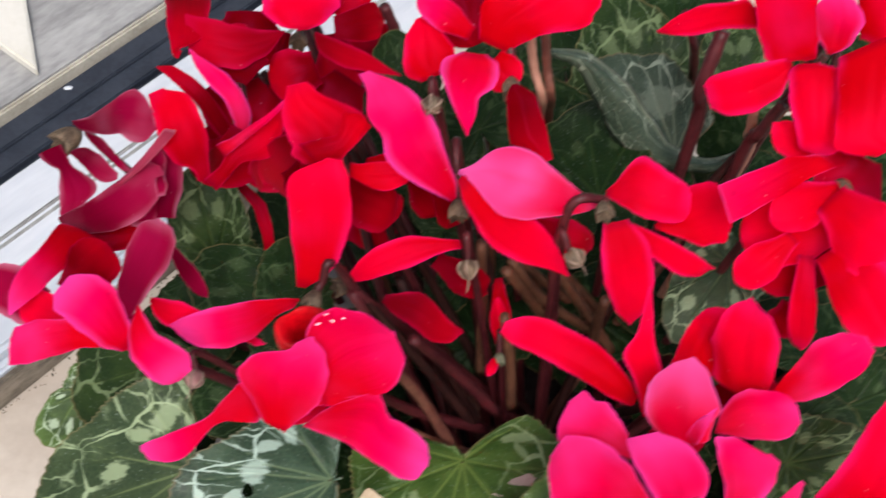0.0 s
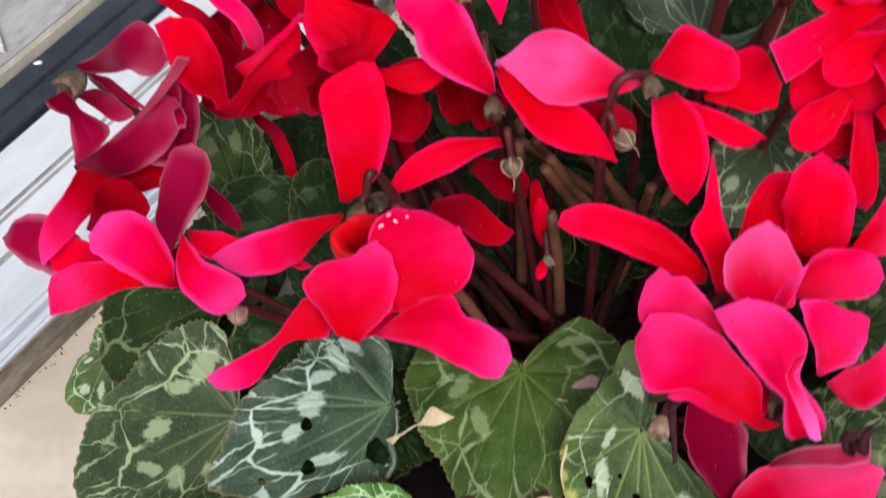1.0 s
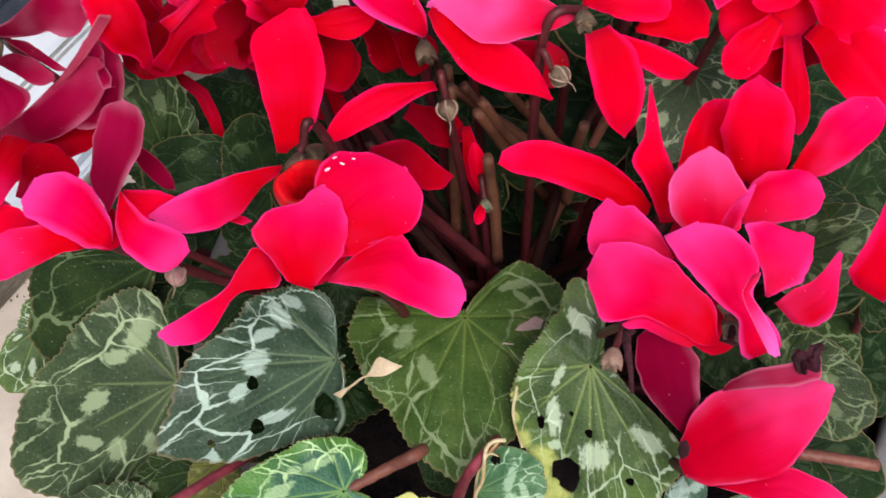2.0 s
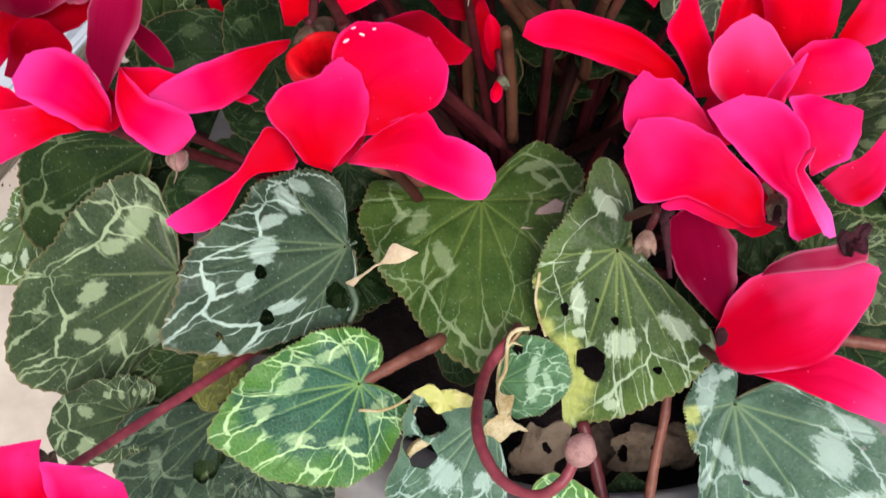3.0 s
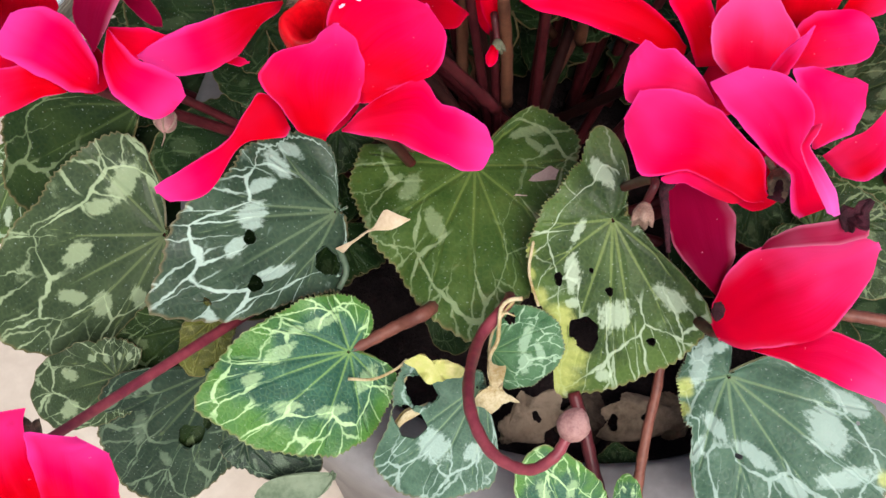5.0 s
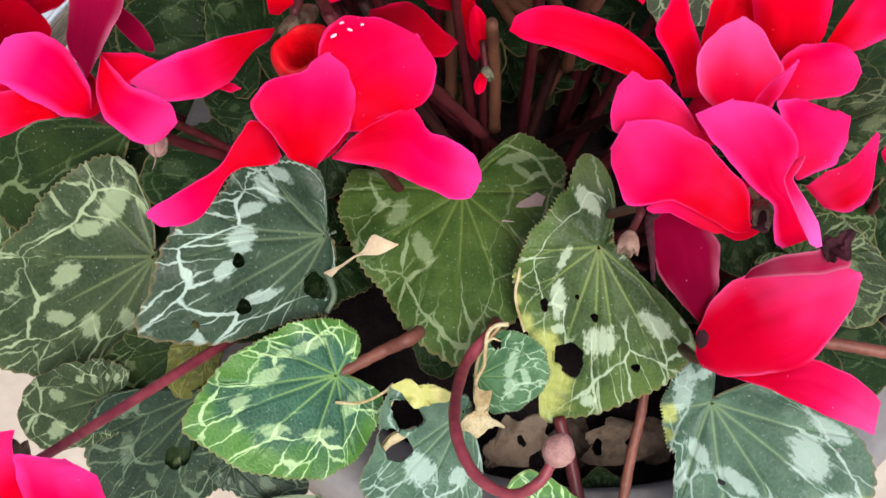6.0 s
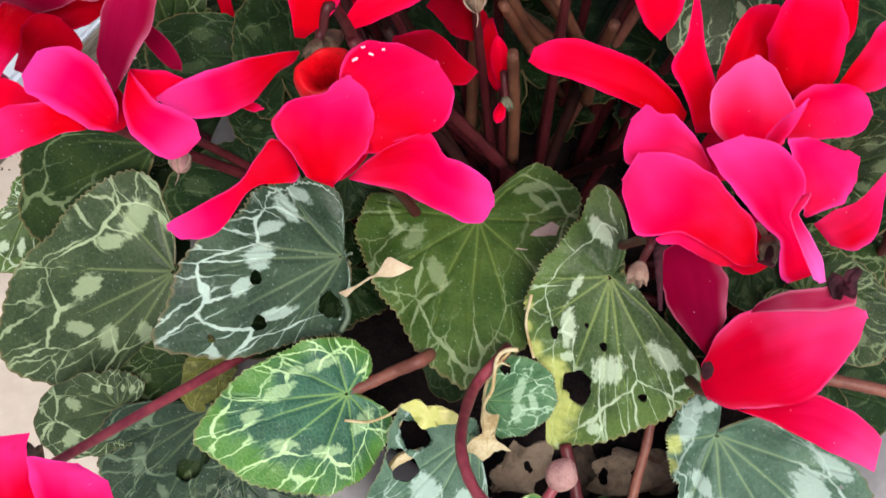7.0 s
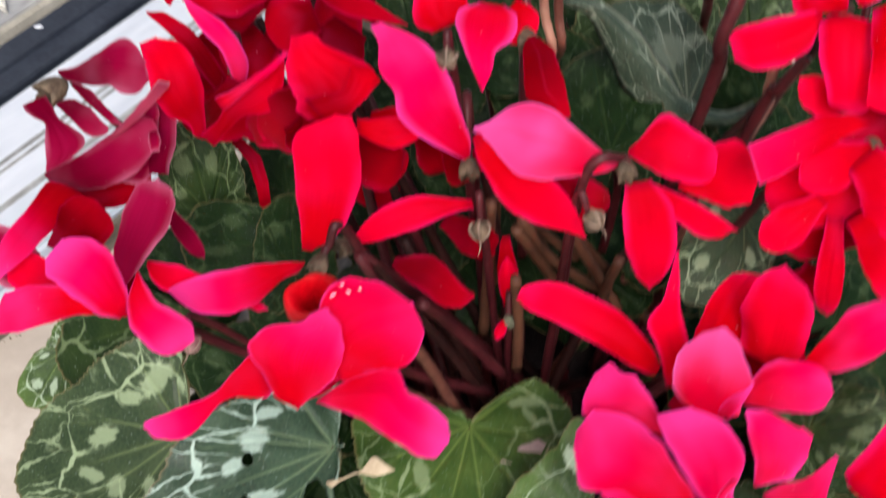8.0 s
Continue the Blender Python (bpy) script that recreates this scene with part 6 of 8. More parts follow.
leaf(plant, (0.0270, -0.0777, 0.2624), (0.0208, -0.1177, 0.2212), (-0.1112, -0.4983, 0.8599), 0.0, LEAF_YELLOW, reaches=(0.375, 0.270, 0.187, 0.123, 0.094, 0.077, 0.067, 0.071, 0.078, 0.090, 0.108, 0.140, 0.185, 0.281, 0.697, 0.787, 0.834, 0.884, 0.917, 0.945, 0.990, 1.039, 0.683, 0.616, 0.593, 0.550, 0.504, 0.461, 0.417, 0.387, 0.367, 0.341, 0.325, 0.319, 0.319, 0.328, 0.346, 0.414, 0.481, 0.458), holes=((0.062, 0.646, 0.077, 0.106), (0.235, 0.360, 0.024, 0.035), (-0.037, 0.389, 0.024, 0.024), (-0.295, 0.644, 0.029, 0.024), (0.072, 0.287, 0.015, 0.015),), foot=(0.0200, -0.0200, 0.1500), label="yellow-edged leaf with holes and a folded lobe", dome=0.1, wilt=((0.329, 0.481, 0.055), (0.202, 0.592, 0.09), (0.168, 0.743, 0.13), (0.189, 0.935, 0.16), (0.101, 0.795, 0.085), (0.4, 0.25, 0.035), (0.39, 0.36, 0.035)), turns=(1.31, 0.81, 0.17, -0.1, -0.31, -0.61, -1.01), spots=((0.166, 0.315, -0.13, 0.119, 0.045), (0.167, 0.088, 0.33, 0.083, 0.024), (-0.089, 0.516, -2.39, 0.102, 0.09), (-0.358, 0.382, -1.07, 0.112, 0.056), (0.094, -0.23, -0.86, 0.099, 0.046), (0.144, 0.481, -1.72, 0.042, 0.027), (-0.075, 0.883, -1.73, 0.052, 0.04), (-0.496, 0.337, -0.91, 0.038, 0.023)))
leaf(plant, (-0.0511, -0.1072, 0.2337), (-0.0919, -0.1310, 0.2463), (0.1164, -0.4558, 0.8824), 0.0, LEAF_BRIGHT, reaches=(0.085, 0.077, 0.072, 0.069, 0.280, 0.357, 0.377, 0.405, 0.438, 0.463, 0.503, 0.550, 0.583, 0.636, 0.668, 0.717, 0.746, 0.798, 0.862, 0.931, 1.000, 0.885, 0.792, 0.687, 0.578, 0.509, 0.466, 0.437, 0.404, 0.384, 0.374, 0.363, 0.357, 0.351, 0.327, 0.312, 0.268, 0.213, 0.140, 0.103), label="bright green young leaf with a pale vein net", dome=0.06, turns=(1.59, 0.71, 0.22, -0.0, -0.37, -0.92, -1.4, -2.09, 2.41), spots=((0.129, 0.432, 2.94, 0.119, 0.051), (0.226, 0.28, -3.14, 0.059, 0.033), (0.036, 0.637, -0.12, 0.079, 0.046), (-0.192, 0.493, -2.81, 0.108, 0.043), (-0.309, 0.237, -2.98, 0.125, 0.045), (-0.193, -0.048, 2.58, 0.114, 0.052), (0.224, 0.123, 3.14, 0.14, 0.038)))
leaf(plant, (0.0637, -0.1116, 0.2281), (0.1025, -0.1533, 0.2294), (-0.3587, -0.3061, 0.8818), 0.0, LEAF_PALE, reaches=(0.263, 0.251, 0.247, 0.238, 0.222, 0.202, 0.178, 0.03, 0.03, 0.03, 0.03, 0.03, 0.03, 0.284, 0.381, 0.476, 0.627, 0.792, 0.907, 0.962, 1.0, 0.941, 0.909, 0.865, 0.838, 0.811, 0.768, 0.685, 0.512, 0.357, 0.345, 0.32, 0.301, 0.288, 0.27, 0.26, 0.257, 0.252, 0.249, 0.253), foot=(0.0500, -0.0400, 0.1500), label="large silvery green leaf with worn patches", dome=0.05, turns=(0.77, 0.3, -0.05, -0.41, 1.23, 2.2), spots=((0.051, -0.151, 0.99, 0.141, 0.061), (-0.073, -0.138, -1.12, 0.073, 0.03), (0.247, 0.123, 0.17, 0.114, 0.045), (0.227, 0.388, -0.11, 0.158, 0.044), (0.225, 0.633, 0.01, 0.109, 0.04), (-0.124, 0.563, 0.3, 0.138, 0.109), (-0.298, 0.554, -0.21, 0.143, 0.052), (0.015, 0.789, -0.95, 0.164, 0.056), (0.401, 0.138, 1.27, 0.084, 0.03)), wilt=((0.197, -0.133, 0.049), (0.298, -0.065, 0.043), (-0.123, 0.944, 0.045)), holes=((0.287, 0.32, 0.0147, 0.0236), (-0.25, 0.663, 0.0114, 0.0142)))
leaf(plant, (-0.0960, -0.0944, 0.1970), (-0.1259, -0.1268, 0.1524), (-0.1098, -0.7680, 0.6309), 0.0, LEAF_BLUE, reaches=(0.03, 0.03, 0.03, 0.03, 0.03, 0.03, 0.03, 0.03, 0.03, 0.03, 0.03, 0.03, 0.03, 0.034, 0.052, 0.505, 0.564, 0.664, 0.821, 0.954, 1.0, 1.03, 0.951, 0.882, 0.807, 0.714, 0.523, 0.037, 0.03, 0.03, 0.03, 0.03, 0.03, 0.03, 0.03, 0.03, 0.03, 0.03, 0.03, 0.032), holes=((-0.038, 0.455, 0.062, 0.094), (-0.084, 0.33, 0.028, 0.04)), label="dark low leaf with a torn edge", turns=(0.02, 0.64, 0.4, 0.18, -0.21, -0.5), spots=((0.221, 0.579, -0.34, 0.125, 0.044), (0.023, 0.671, -1.03, 0.069, 0.031), (0.029, 0.916, -0.22, 0.044, 0.025)))
leaf(plant, (-0.1015, -0.0967, 0.1745), (-0.1169, -0.1129, 0.1640), (0.1741, -0.4164, 0.8924), 0.0251, LEAF_HALF_SHADED, back=0.4)
leaf(plant, (-0.1325, -0.0903, 0.1831), (-0.1675, -0.0939, 0.1689), (0.2524, -0.4350, 0.8643), 0.0271, LEAF, back=0.3)
leaf(plant, (-0.0084, -0.1074, 0.2348), (0.0117, -0.1089, 0.2410), (-0.0595, -0.4770, 0.8769), 0.0, LEAF_FRESH, reaches=(0.030, 0.030, 0.030, 0.030, 0.030, 0.030, 0.030, 0.030, 0.030, 0.035, 0.062, 0.288, 0.433, 0.699, 0.770, 0.864, 0.931, 0.967, 1.029, 1.024, 1.020, 0.968, 0.943, 0.865, 0.794, 0.752, 0.674, 0.617, 0.576, 0.456, 0.385, 0.341, 0.107, 0.046, 0.030, 0.030, 0.030, 0.030, 0.030, 0.030), holes=((-0.459, 0.295, 0.104, 0.080),), label="small leaf with a torn pale edge", turns=(-0.93, -0.38, 0.08, 0.87, 1.27), spots=((-0.121, 0.493, -1.15, 0.255, 0.08), (0.198, 0.465, 1.91, 0.166, 0.096), (0.055, 0.684, 1.41, 0.164, 0.064)))
leaf(plant, (-0.0126, -0.1205, 0.2375), (-0.0298, -0.1483, 0.2187), (-0.0097, -0.4148, 0.9099), 0.0, LEAF_PALE, reaches=(0.090, 0.076, 0.067, 0.062, 0.058, 0.057, 0.056, 0.058, 0.060, 0.065, 0.072, 0.084, 0.100, 0.129, 0.188, 0.511, 0.777, 0.845, 0.911, 0.960, 1.021, 1.091, 1.086, 1.026, 0.831, 0.732, 0.686, 0.659, 0.633, 0.588, 0.383, 0.254, 0.196, 0.163, 0.142, 0.129, 0.121, 0.116, 0.115, 0.113), holes=((0.390, 0.255, 0.150, 0.115), (0.355, 0.512, 0.150, 0.115),), label="torn leaf with a yellow remnant", turns=(0.47, 0.25, -0.06, -0.48, -0.81), spots=((0.091, 0.589, -1.07, 0.159, 0.132), (-0.204, 0.483, 3.13, 0.099, 0.08)))
leaf(plant, (0.0135, -0.1592, 0.2227), (0.0051, -0.1463, 0.2450), (-0.0849, -0.3813, 0.9205), 0.0289, LEAF_BRIGHT, back=0.4)
leaf(plant, (0.0319, -0.1506, 0.2164), (0.0319, -0.1418, 0.2220), (-0.1346, -0.3798, 0.9152), 0.0092, LEAF_BRIGHT, back=0.4)
leaf(plant, (-0.0844, -0.1234, 0.2049), (-0.0605, -0.1300, 0.2005), (0.1092, -0.4087, 0.9061), 0.0177, LEAF_BLUE, back=0.3)
leaf(plant, (-0.0566, -0.1354, 0.2058), (-0.0777, -0.1437, 0.2046), (0.0981, -0.3869, 0.9169), 0.0, UNDERSIDE, reaches=(0.03, 0.03, 0.03, 0.03, 0.03, 0.03, 0.03, 0.03, 0.033, 0.039, 0.049, 0.059, 0.07, 0.087, 0.12, 0.202, 0.365, 0.639, 0.804, 1.04, 1.096, 1.025, 0.765, 0.072, 0.049, 0.038, 0.032, 0.03, 0.03, 0.03, 0.03, 0.03, 0.03, 0.03, 0.03, 0.03, 0.033, 0.04, 0.037, 0.032))
leaf(plant, (-0.0206, -0.0841, 0.2271), (-0.0179, -0.0998, 0.2169), (-0.0095, -0.4909, 0.8712), 0.0196, LEAF_SHADED, back=0.3)
leaf(plant, (-0.0982, -0.0823, 0.2077), (-0.1047, -0.0978, 0.1976), (0.1666, -0.4694, 0.8671), 0.0167, LEAF_OLIVE, back=0.3)
leaf(plant, (-0.0887, -0.0256, 0.2307), (-0.1230, -0.0306, 0.2214), (0.1707, -0.5842, 0.7935), 0.0324, LEAF_SHADED, foot=(-0.0400, 0.0000, 0.1500), back=0.4)
leaf(plant, (-0.0591, -0.0163, 0.2248), (-0.0824, -0.0293, 0.2163), (0.0975, -0.5917, 0.8003), 0.0291, LEAF_SHADED, back=0.4)
leaf(plant, (-0.1352, 0.0246, 0.2056), (-0.1624, 0.0123, 0.1976), (0.2330, -0.6104, 0.7570), 0.0418, LEAF_SHADED, back=0.4)
leaf(plant, (-0.1204, 0.0139, 0.2594), (-0.1295, 0.0241, 0.2950), (0.2426, -0.6660, 0.7054), 0.0306, LEAF_HALF_SHADED, foot=(-0.0400, 0.0200, 0.1500), back=0.35)
leaf(plant, (-0.0877, -0.0050, 0.2711), (-0.1263, -0.0074, 0.2735), (0.2146, -0.6377, 0.7398), 0.0218, LEAF_SHADED, foot=(-0.0300, 0.0200, 0.1500), back=0.35)
leaf(plant, (-0.0765, -0.0281, 0.2898), (-0.0855, -0.0012, 0.3002), (0.1716, -0.6564, 0.7346), 0.0282, LEAF_SHADED, foot=(-0.0300, 0.0200, 0.1500), back=0.45)
leaf(plant, (-0.0742, -0.0306, 0.2679), (-0.0966, -0.0252, 0.2683), (0.1761, -0.6120, 0.7710), 0.0232, LEAF_SHADED, back=0.4)
leaf(plant, (-0.0167, 0.0314, 0.2134), (-0.0413, 0.0576, 0.2267), (0.0952, -0.6255, 0.7744), 0.0278, LEAF_SHADED, back=0.35)
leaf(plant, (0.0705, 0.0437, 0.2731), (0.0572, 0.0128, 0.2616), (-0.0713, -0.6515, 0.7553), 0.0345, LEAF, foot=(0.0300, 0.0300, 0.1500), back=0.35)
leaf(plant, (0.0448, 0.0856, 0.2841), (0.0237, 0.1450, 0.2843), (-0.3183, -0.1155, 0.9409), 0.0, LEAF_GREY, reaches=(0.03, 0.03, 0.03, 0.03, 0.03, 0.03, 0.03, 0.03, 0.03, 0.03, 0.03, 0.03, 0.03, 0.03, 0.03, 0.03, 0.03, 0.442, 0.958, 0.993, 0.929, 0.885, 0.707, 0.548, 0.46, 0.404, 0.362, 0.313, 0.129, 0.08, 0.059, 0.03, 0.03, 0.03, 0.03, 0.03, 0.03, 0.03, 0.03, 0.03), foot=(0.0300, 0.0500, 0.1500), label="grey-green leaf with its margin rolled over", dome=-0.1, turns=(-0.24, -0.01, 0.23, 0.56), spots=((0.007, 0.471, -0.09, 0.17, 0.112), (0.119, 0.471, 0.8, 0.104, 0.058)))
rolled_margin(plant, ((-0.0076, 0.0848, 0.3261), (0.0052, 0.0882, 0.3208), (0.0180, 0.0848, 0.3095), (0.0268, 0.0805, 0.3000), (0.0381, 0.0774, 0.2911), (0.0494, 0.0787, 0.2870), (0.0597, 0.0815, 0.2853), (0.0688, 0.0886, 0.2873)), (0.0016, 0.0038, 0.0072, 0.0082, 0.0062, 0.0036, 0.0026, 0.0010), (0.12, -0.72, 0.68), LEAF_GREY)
leaf(plant, (0.0299, 0.1383, 0.2612), (0.0068, 0.1687, 0.2912), (0.0126, -0.7689, 0.6393), 0.0628, LEAF_HALF_SHADED, back=0.35)
leaf(plant, (0.0189, 0.0517, 0.2879), (0.0044, 0.1040, 0.2956), (0.0261, -0.7235, 0.6898), 0.0435, LEAF_SHADED, foot=(0.0000, 0.0400, 0.1500), back=0.35)
leaf(plant, (0.0372, 0.0729, 0.2768), (0.0237, 0.1069, 0.2818), (-0.0081, -0.7233, 0.6904), 0.0335, LEAF_SHADED, back=0.35)
leaf(plant, (0.0709, 0.1648, 0.2512), (0.0624, 0.1908, 0.2751), (-0.0634, -0.7729, 0.6314), 0.0474, LEAF_HALF_SHADED, back=0.35)
leaf(plant, (0.0958, -0.0402, 0.2718), (0.1200, -0.0381, 0.2858), (-0.2782, -0.6145, 0.7383), 0.0324, LEAF_HALF_SHADED, foot=(0.0500, 0.0000, 0.1500), back=0.35)
leaf(plant, (0.0870, -0.0789, 0.2596), (0.1139, -0.0954, 0.2608), (-0.2874, -0.5156, 0.8072), 0.0349, LEAF_HALF_SHADED, foot=(0.0500, -0.0100, 0.1500), back=0.35)
leaf(plant, (0.0717, -0.0650, 0.2559), (0.0743, -0.0788, 0.2469), (-0.2192, -0.5408, 0.8121), 0.0259, LEAF_SHADED, back=0.35)
leaf(plant, (-0.0507, 0.0466, 0.3235), (-0.0634, 0.0656, 0.3421), (0.1636, -0.7345, 0.6586), 0.0223, LEAF_SHADED, back=0.35)
leaf(plant, (-0.0361, 0.0311, 0.2792), (-0.0465, 0.0383, 0.2995), (0.0815, -0.7120, 0.6974), 0.0171, LEAF_SHADED, back=0.35)
leaf(plant, (0.1001, -0.0201, 0.2705), (0.1214, -0.0216, 0.2696), (-0.2886, -0.6215, 0.7283), 0.0266, LEAF_SHADED, back=0.35)
leaf(plant, (0.0474, 0.1046, 0.2299), (0.0205, 0.1210, 0.2350), (-0.0131, -0.7027, 0.7113), 0.0487, LEAF_SHADED, foot=(0.0422, 0.0300, 0.1500), back=0.4)
leaf(plant, (0.0997, 0.1389, 0.2249), (0.0780, 0.1667, 0.2392), (-0.0978, -0.7298, 0.6766), 0.0603, LEAF_SHADED, foot=(0.0667, 0.0300, 0.1500), back=0.4)
leaf(plant, (0.1266, 0.1071, 0.2465), (0.1154, 0.1390, 0.2626), (-0.1556, -0.7203, 0.6760), 0.0518, LEAF_SHADED, foot=(0.0811, 0.0300, 0.1500), back=0.4)
leaf(plant, (0.1038, 0.0068, 0.2695), (0.1267, 0.0302, 0.2730), (-0.1693, -0.6368, 0.7522), 0.0406, LEAF_SHADED, foot=(0.0711, 0.0300, 0.1500), back=0.4)
leaf(plant, (0.1184, -0.0025, 0.2591), (0.1437, -0.0071, 0.2379), (-0.1969, -0.5860, 0.7860), 0.0447, LEAF_SHADED, foot=(0.0778, 0.0300, 0.1500), back=0.4)
leaf(plant, (-0.0047, 0.1160, 0.2479), (-0.0298, 0.1425, 0.2615), (0.0709, -0.7322, 0.6774), 0.0535, LEAF_SHADED, foot=(0.0200, 0.0300, 0.1500), back=0.4)
leaf(plant, (-0.0366, 0.1149, 0.2519), (-0.0542, 0.1393, 0.2625), (0.1173, -0.7294, 0.6740), 0.0438, LEAF_SHADED, foot=(0.0056, 0.0300, 0.1500), back=0.4)
leaf(plant, (-0.0511, 0.0792, 0.2498), (-0.0696, 0.0970, 0.2548), (0.1473, -0.6907, 0.7080), 0.0353, LEAF_SHADED, foot=(-0.0044, 0.0300, 0.1500), back=0.4)
leaf(plant, (-0.0826, 0.0998, 0.2459), (-0.1018, 0.1276, 0.2597), (0.1940, -0.7066, 0.6805), 0.0365, LEAF_SHADED, foot=(-0.0167, 0.0300, 0.1500), back=0.4)
leaf(plant, (0.1001, 0.1983, 0.2366), (0.0898, 0.2323, 0.2544), (-0.1010, -0.7795, 0.6182), 0.0632, LEAF_SHADED, foot=(0.0689, 0.0300, 0.1500), back=0.4)
leaf(plant, (-0.0088, 0.1875, 0.2307), (-0.0219, 0.2255, 0.2525), (0.0612, -0.7742, 0.6300), 0.0695, LEAF_SHADED, foot=(0.0222, 0.0300, 0.1500), back=0.4)
leaf(plant, (0.0382, 0.2253, 0.2296), (0.0346, 0.2622, 0.2489), (-0.0147, -0.7946, 0.6069), 0.0716, LEAF_SHADED, foot=(0.0433, 0.0300, 0.1500), back=0.4)
leaf(plant, (-0.1002, 0.0461, 0.2419), (-0.1219, 0.0645, 0.2480), (0.2365, -0.6423, 0.7290), 0.0347, LEAF_SHADED, foot=(-0.0311, 0.0300, 0.1500), back=0.4)
leaf(plant, (0.1238, -0.0442, 0.2096), (0.1473, -0.0256, 0.2110), (-0.2971, -0.5499, 0.7806), 0.0406, LEAF_SHADED, foot=(0.0800, 0.0300, 0.1500), back=0.4)
leaf(plant, (0.1104, 0.0248, 0.2619), (0.1357, 0.0431, 0.2631), (-0.2732, -0.6791, 0.6813), 0.0366, LEAF_SHADED, foot=(0.0722, 0.0300, 0.1500), back=0.4)
leaf(plant, (0.0859, 0.0538, 0.2331), (0.0996, 0.0770, 0.2379), (-0.1148, -0.6583, 0.7439), 0.0409, LEAF_SHADED, foot=(0.0589, 0.0300, 0.1500), back=0.4)
leaf(plant, (0.0796, 0.1260, 0.2436), (0.0572, 0.1474, 0.2523), (-0.0686, -0.7324, 0.6774), 0.0438, LEAF_SHADED, foot=(0.0589, 0.0300, 0.1500), back=0.4)
leaf(plant, (0.0741, 0.0962, 0.2452), (0.0864, 0.1275, 0.2572), (-0.0903, -0.7145, 0.6938), 0.0376, LEAF_SHADED, foot=(0.0556, 0.0300, 0.1500), back=0.4)
leaf(plant, (0.0620, 0.0866, 0.2387), (0.0392, 0.1105, 0.2496), (-0.0416, -0.6998, 0.7131), 0.0376, LEAF_SHADED, foot=(0.0489, 0.0300, 0.1500), back=0.4)
leaf(plant, (0.1333, 0.1707, 0.2474), (0.1142, 0.2013, 0.2637), (-0.1489, -0.7650, 0.6266), 0.0553, LEAF_SHADED, foot=(0.0844, 0.0300, 0.1500), back=0.4)
leaf(plant, (-0.0113, 0.1017, 0.2365), (-0.0292, 0.1182, 0.2403), (0.0762, -0.7032, 0.7069), 0.0341, LEAF_SHADED, foot=(0.0156, 0.0300, 0.1500), back=0.4)
leaf(plant, (0.1197, -0.0462, 0.2583), (0.1343, -0.0221, 0.2639), (-0.3046, -0.5973, 0.7419), 0.0299, LEAF_SHADED, foot=(0.0844, 0.0300, 0.1500), back=0.4)
# low ring of dark leaves, added to darken the middle of the plant
leaf(plant, (0.0873, 0.0167, 0.1680), (0.1471, 0.0278, 0.1720), (0.08, 0.04, 1.0), 0.0750, LEAF_SHADED, back=0.4, foot=(0.010, 0.002, 0.148))
leaf(plant, (0.0747, 0.0469, 0.1860), (0.1352, 0.0849, 0.1820), (-0.02, 0.09, 1.0), 0.0750, LEAF_SHADED, back=0.4, foot=(0.008, 0.006, 0.148))
leaf(plant, (0.0514, 0.0700, 0.1800), (0.0984, 0.1367, 0.1920), (-0.10, 0.09, 1.0), 0.0750, LEAF_SHADED, back=0.4, foot=(0.006, 0.008, 0.148))
leaf(plant, (0.0211, 0.0824, 0.1740), (0.0339, 0.1433, 0.2020), (-0.05, 0.04, 1.0), 0.0750, LEAF_SHADED, back=0.4, foot=(0.002, 0.010, 0.148))
leaf(plant, (-0.0117, 0.0823, 0.1680), (-0.0274, 0.1549, 0.1720), (0.06, -0.04, 1.0), 0.0750, LEAF_SHADED, back=0.4, foot=(-0.002, 0.010, 0.148))
leaf(plant, (-0.0419, 0.0697, 0.1860), (-0.0760, 0.1161, 0.1820), (0.10, -0.09, 1.0), 0.0750, LEAF_SHADED, back=0.4, foot=(-0.006, 0.008, 0.148))
leaf(plant, (-0.0650, 0.0464, 0.1800), (-0.1259, 0.0840, 0.1920), (0.02, -0.09, 1.0), 0.0750, LEAF_SHADED, back=0.4, foot=(-0.008, 0.006, 0.148))
leaf(plant, (-0.0774, 0.0161, 0.1740), (-0.1609, 0.0314, 0.2020), (-0.08, -0.04, 1.0), 0.0750, LEAF_SHADED, back=0.4, foot=(-0.010, 0.002, 0.148))
leaf(plant, (-0.0773, -0.0167, 0.1680), (-0.1430, -0.0290, 0.1720), (-0.08, 0.04, 1.0), 0.0750, LEAF_SHADED, back=0.4, foot=(-0.010, -0.002, 0.148))
leaf(plant, (0.0874, -0.0161, 0.1740), (0.1473, -0.0268, 0.2020), (0.08, -0.04, 1.0), 0.0750, LEAF_SHADED, back=0.4, foot=(0.010, -0.002, 0.148))
stalk("stalk", ((-0.0513, -0.1063, 0.2319), (-0.0380, -0.0983, 0.2324), (-0.0259, -0.0897, 0.2308), (-0.0200, -0.0300, 0.1500)), 0.0018, 0.0026, STEM, plant)
stalk("stalk", ((0.0926, -0.0988, 0.2444), (0.1027, -0.0998, 0.2437), (0.1179, -0.1019, 0.2424)), 0.0020, 0.0020, STEM, plant)
stalk("stalk", ((0.0460, -0.0966, 0.2221), (0.0444, -0.1086, 0.2146), (0.0413, -0.1205, 0.2070), (0.0387, -0.1340, 0.1985), (0.0379, -0.1444, 0.1919)), 0.0016, 0.0018, STEM, plant)
stalk("stalk", ((0.0182, -0.1102, 0.2134), (0.0218, -0.1206, 0.2069), (0.0246, -0.1311, 0.2003), (0.0282, -0.1415, 0.1937)), 0.0020, 0.0022, STEM_RED, plant)

# stalks crowded in the middle of the plant, most coloured dark for its shade
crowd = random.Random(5)
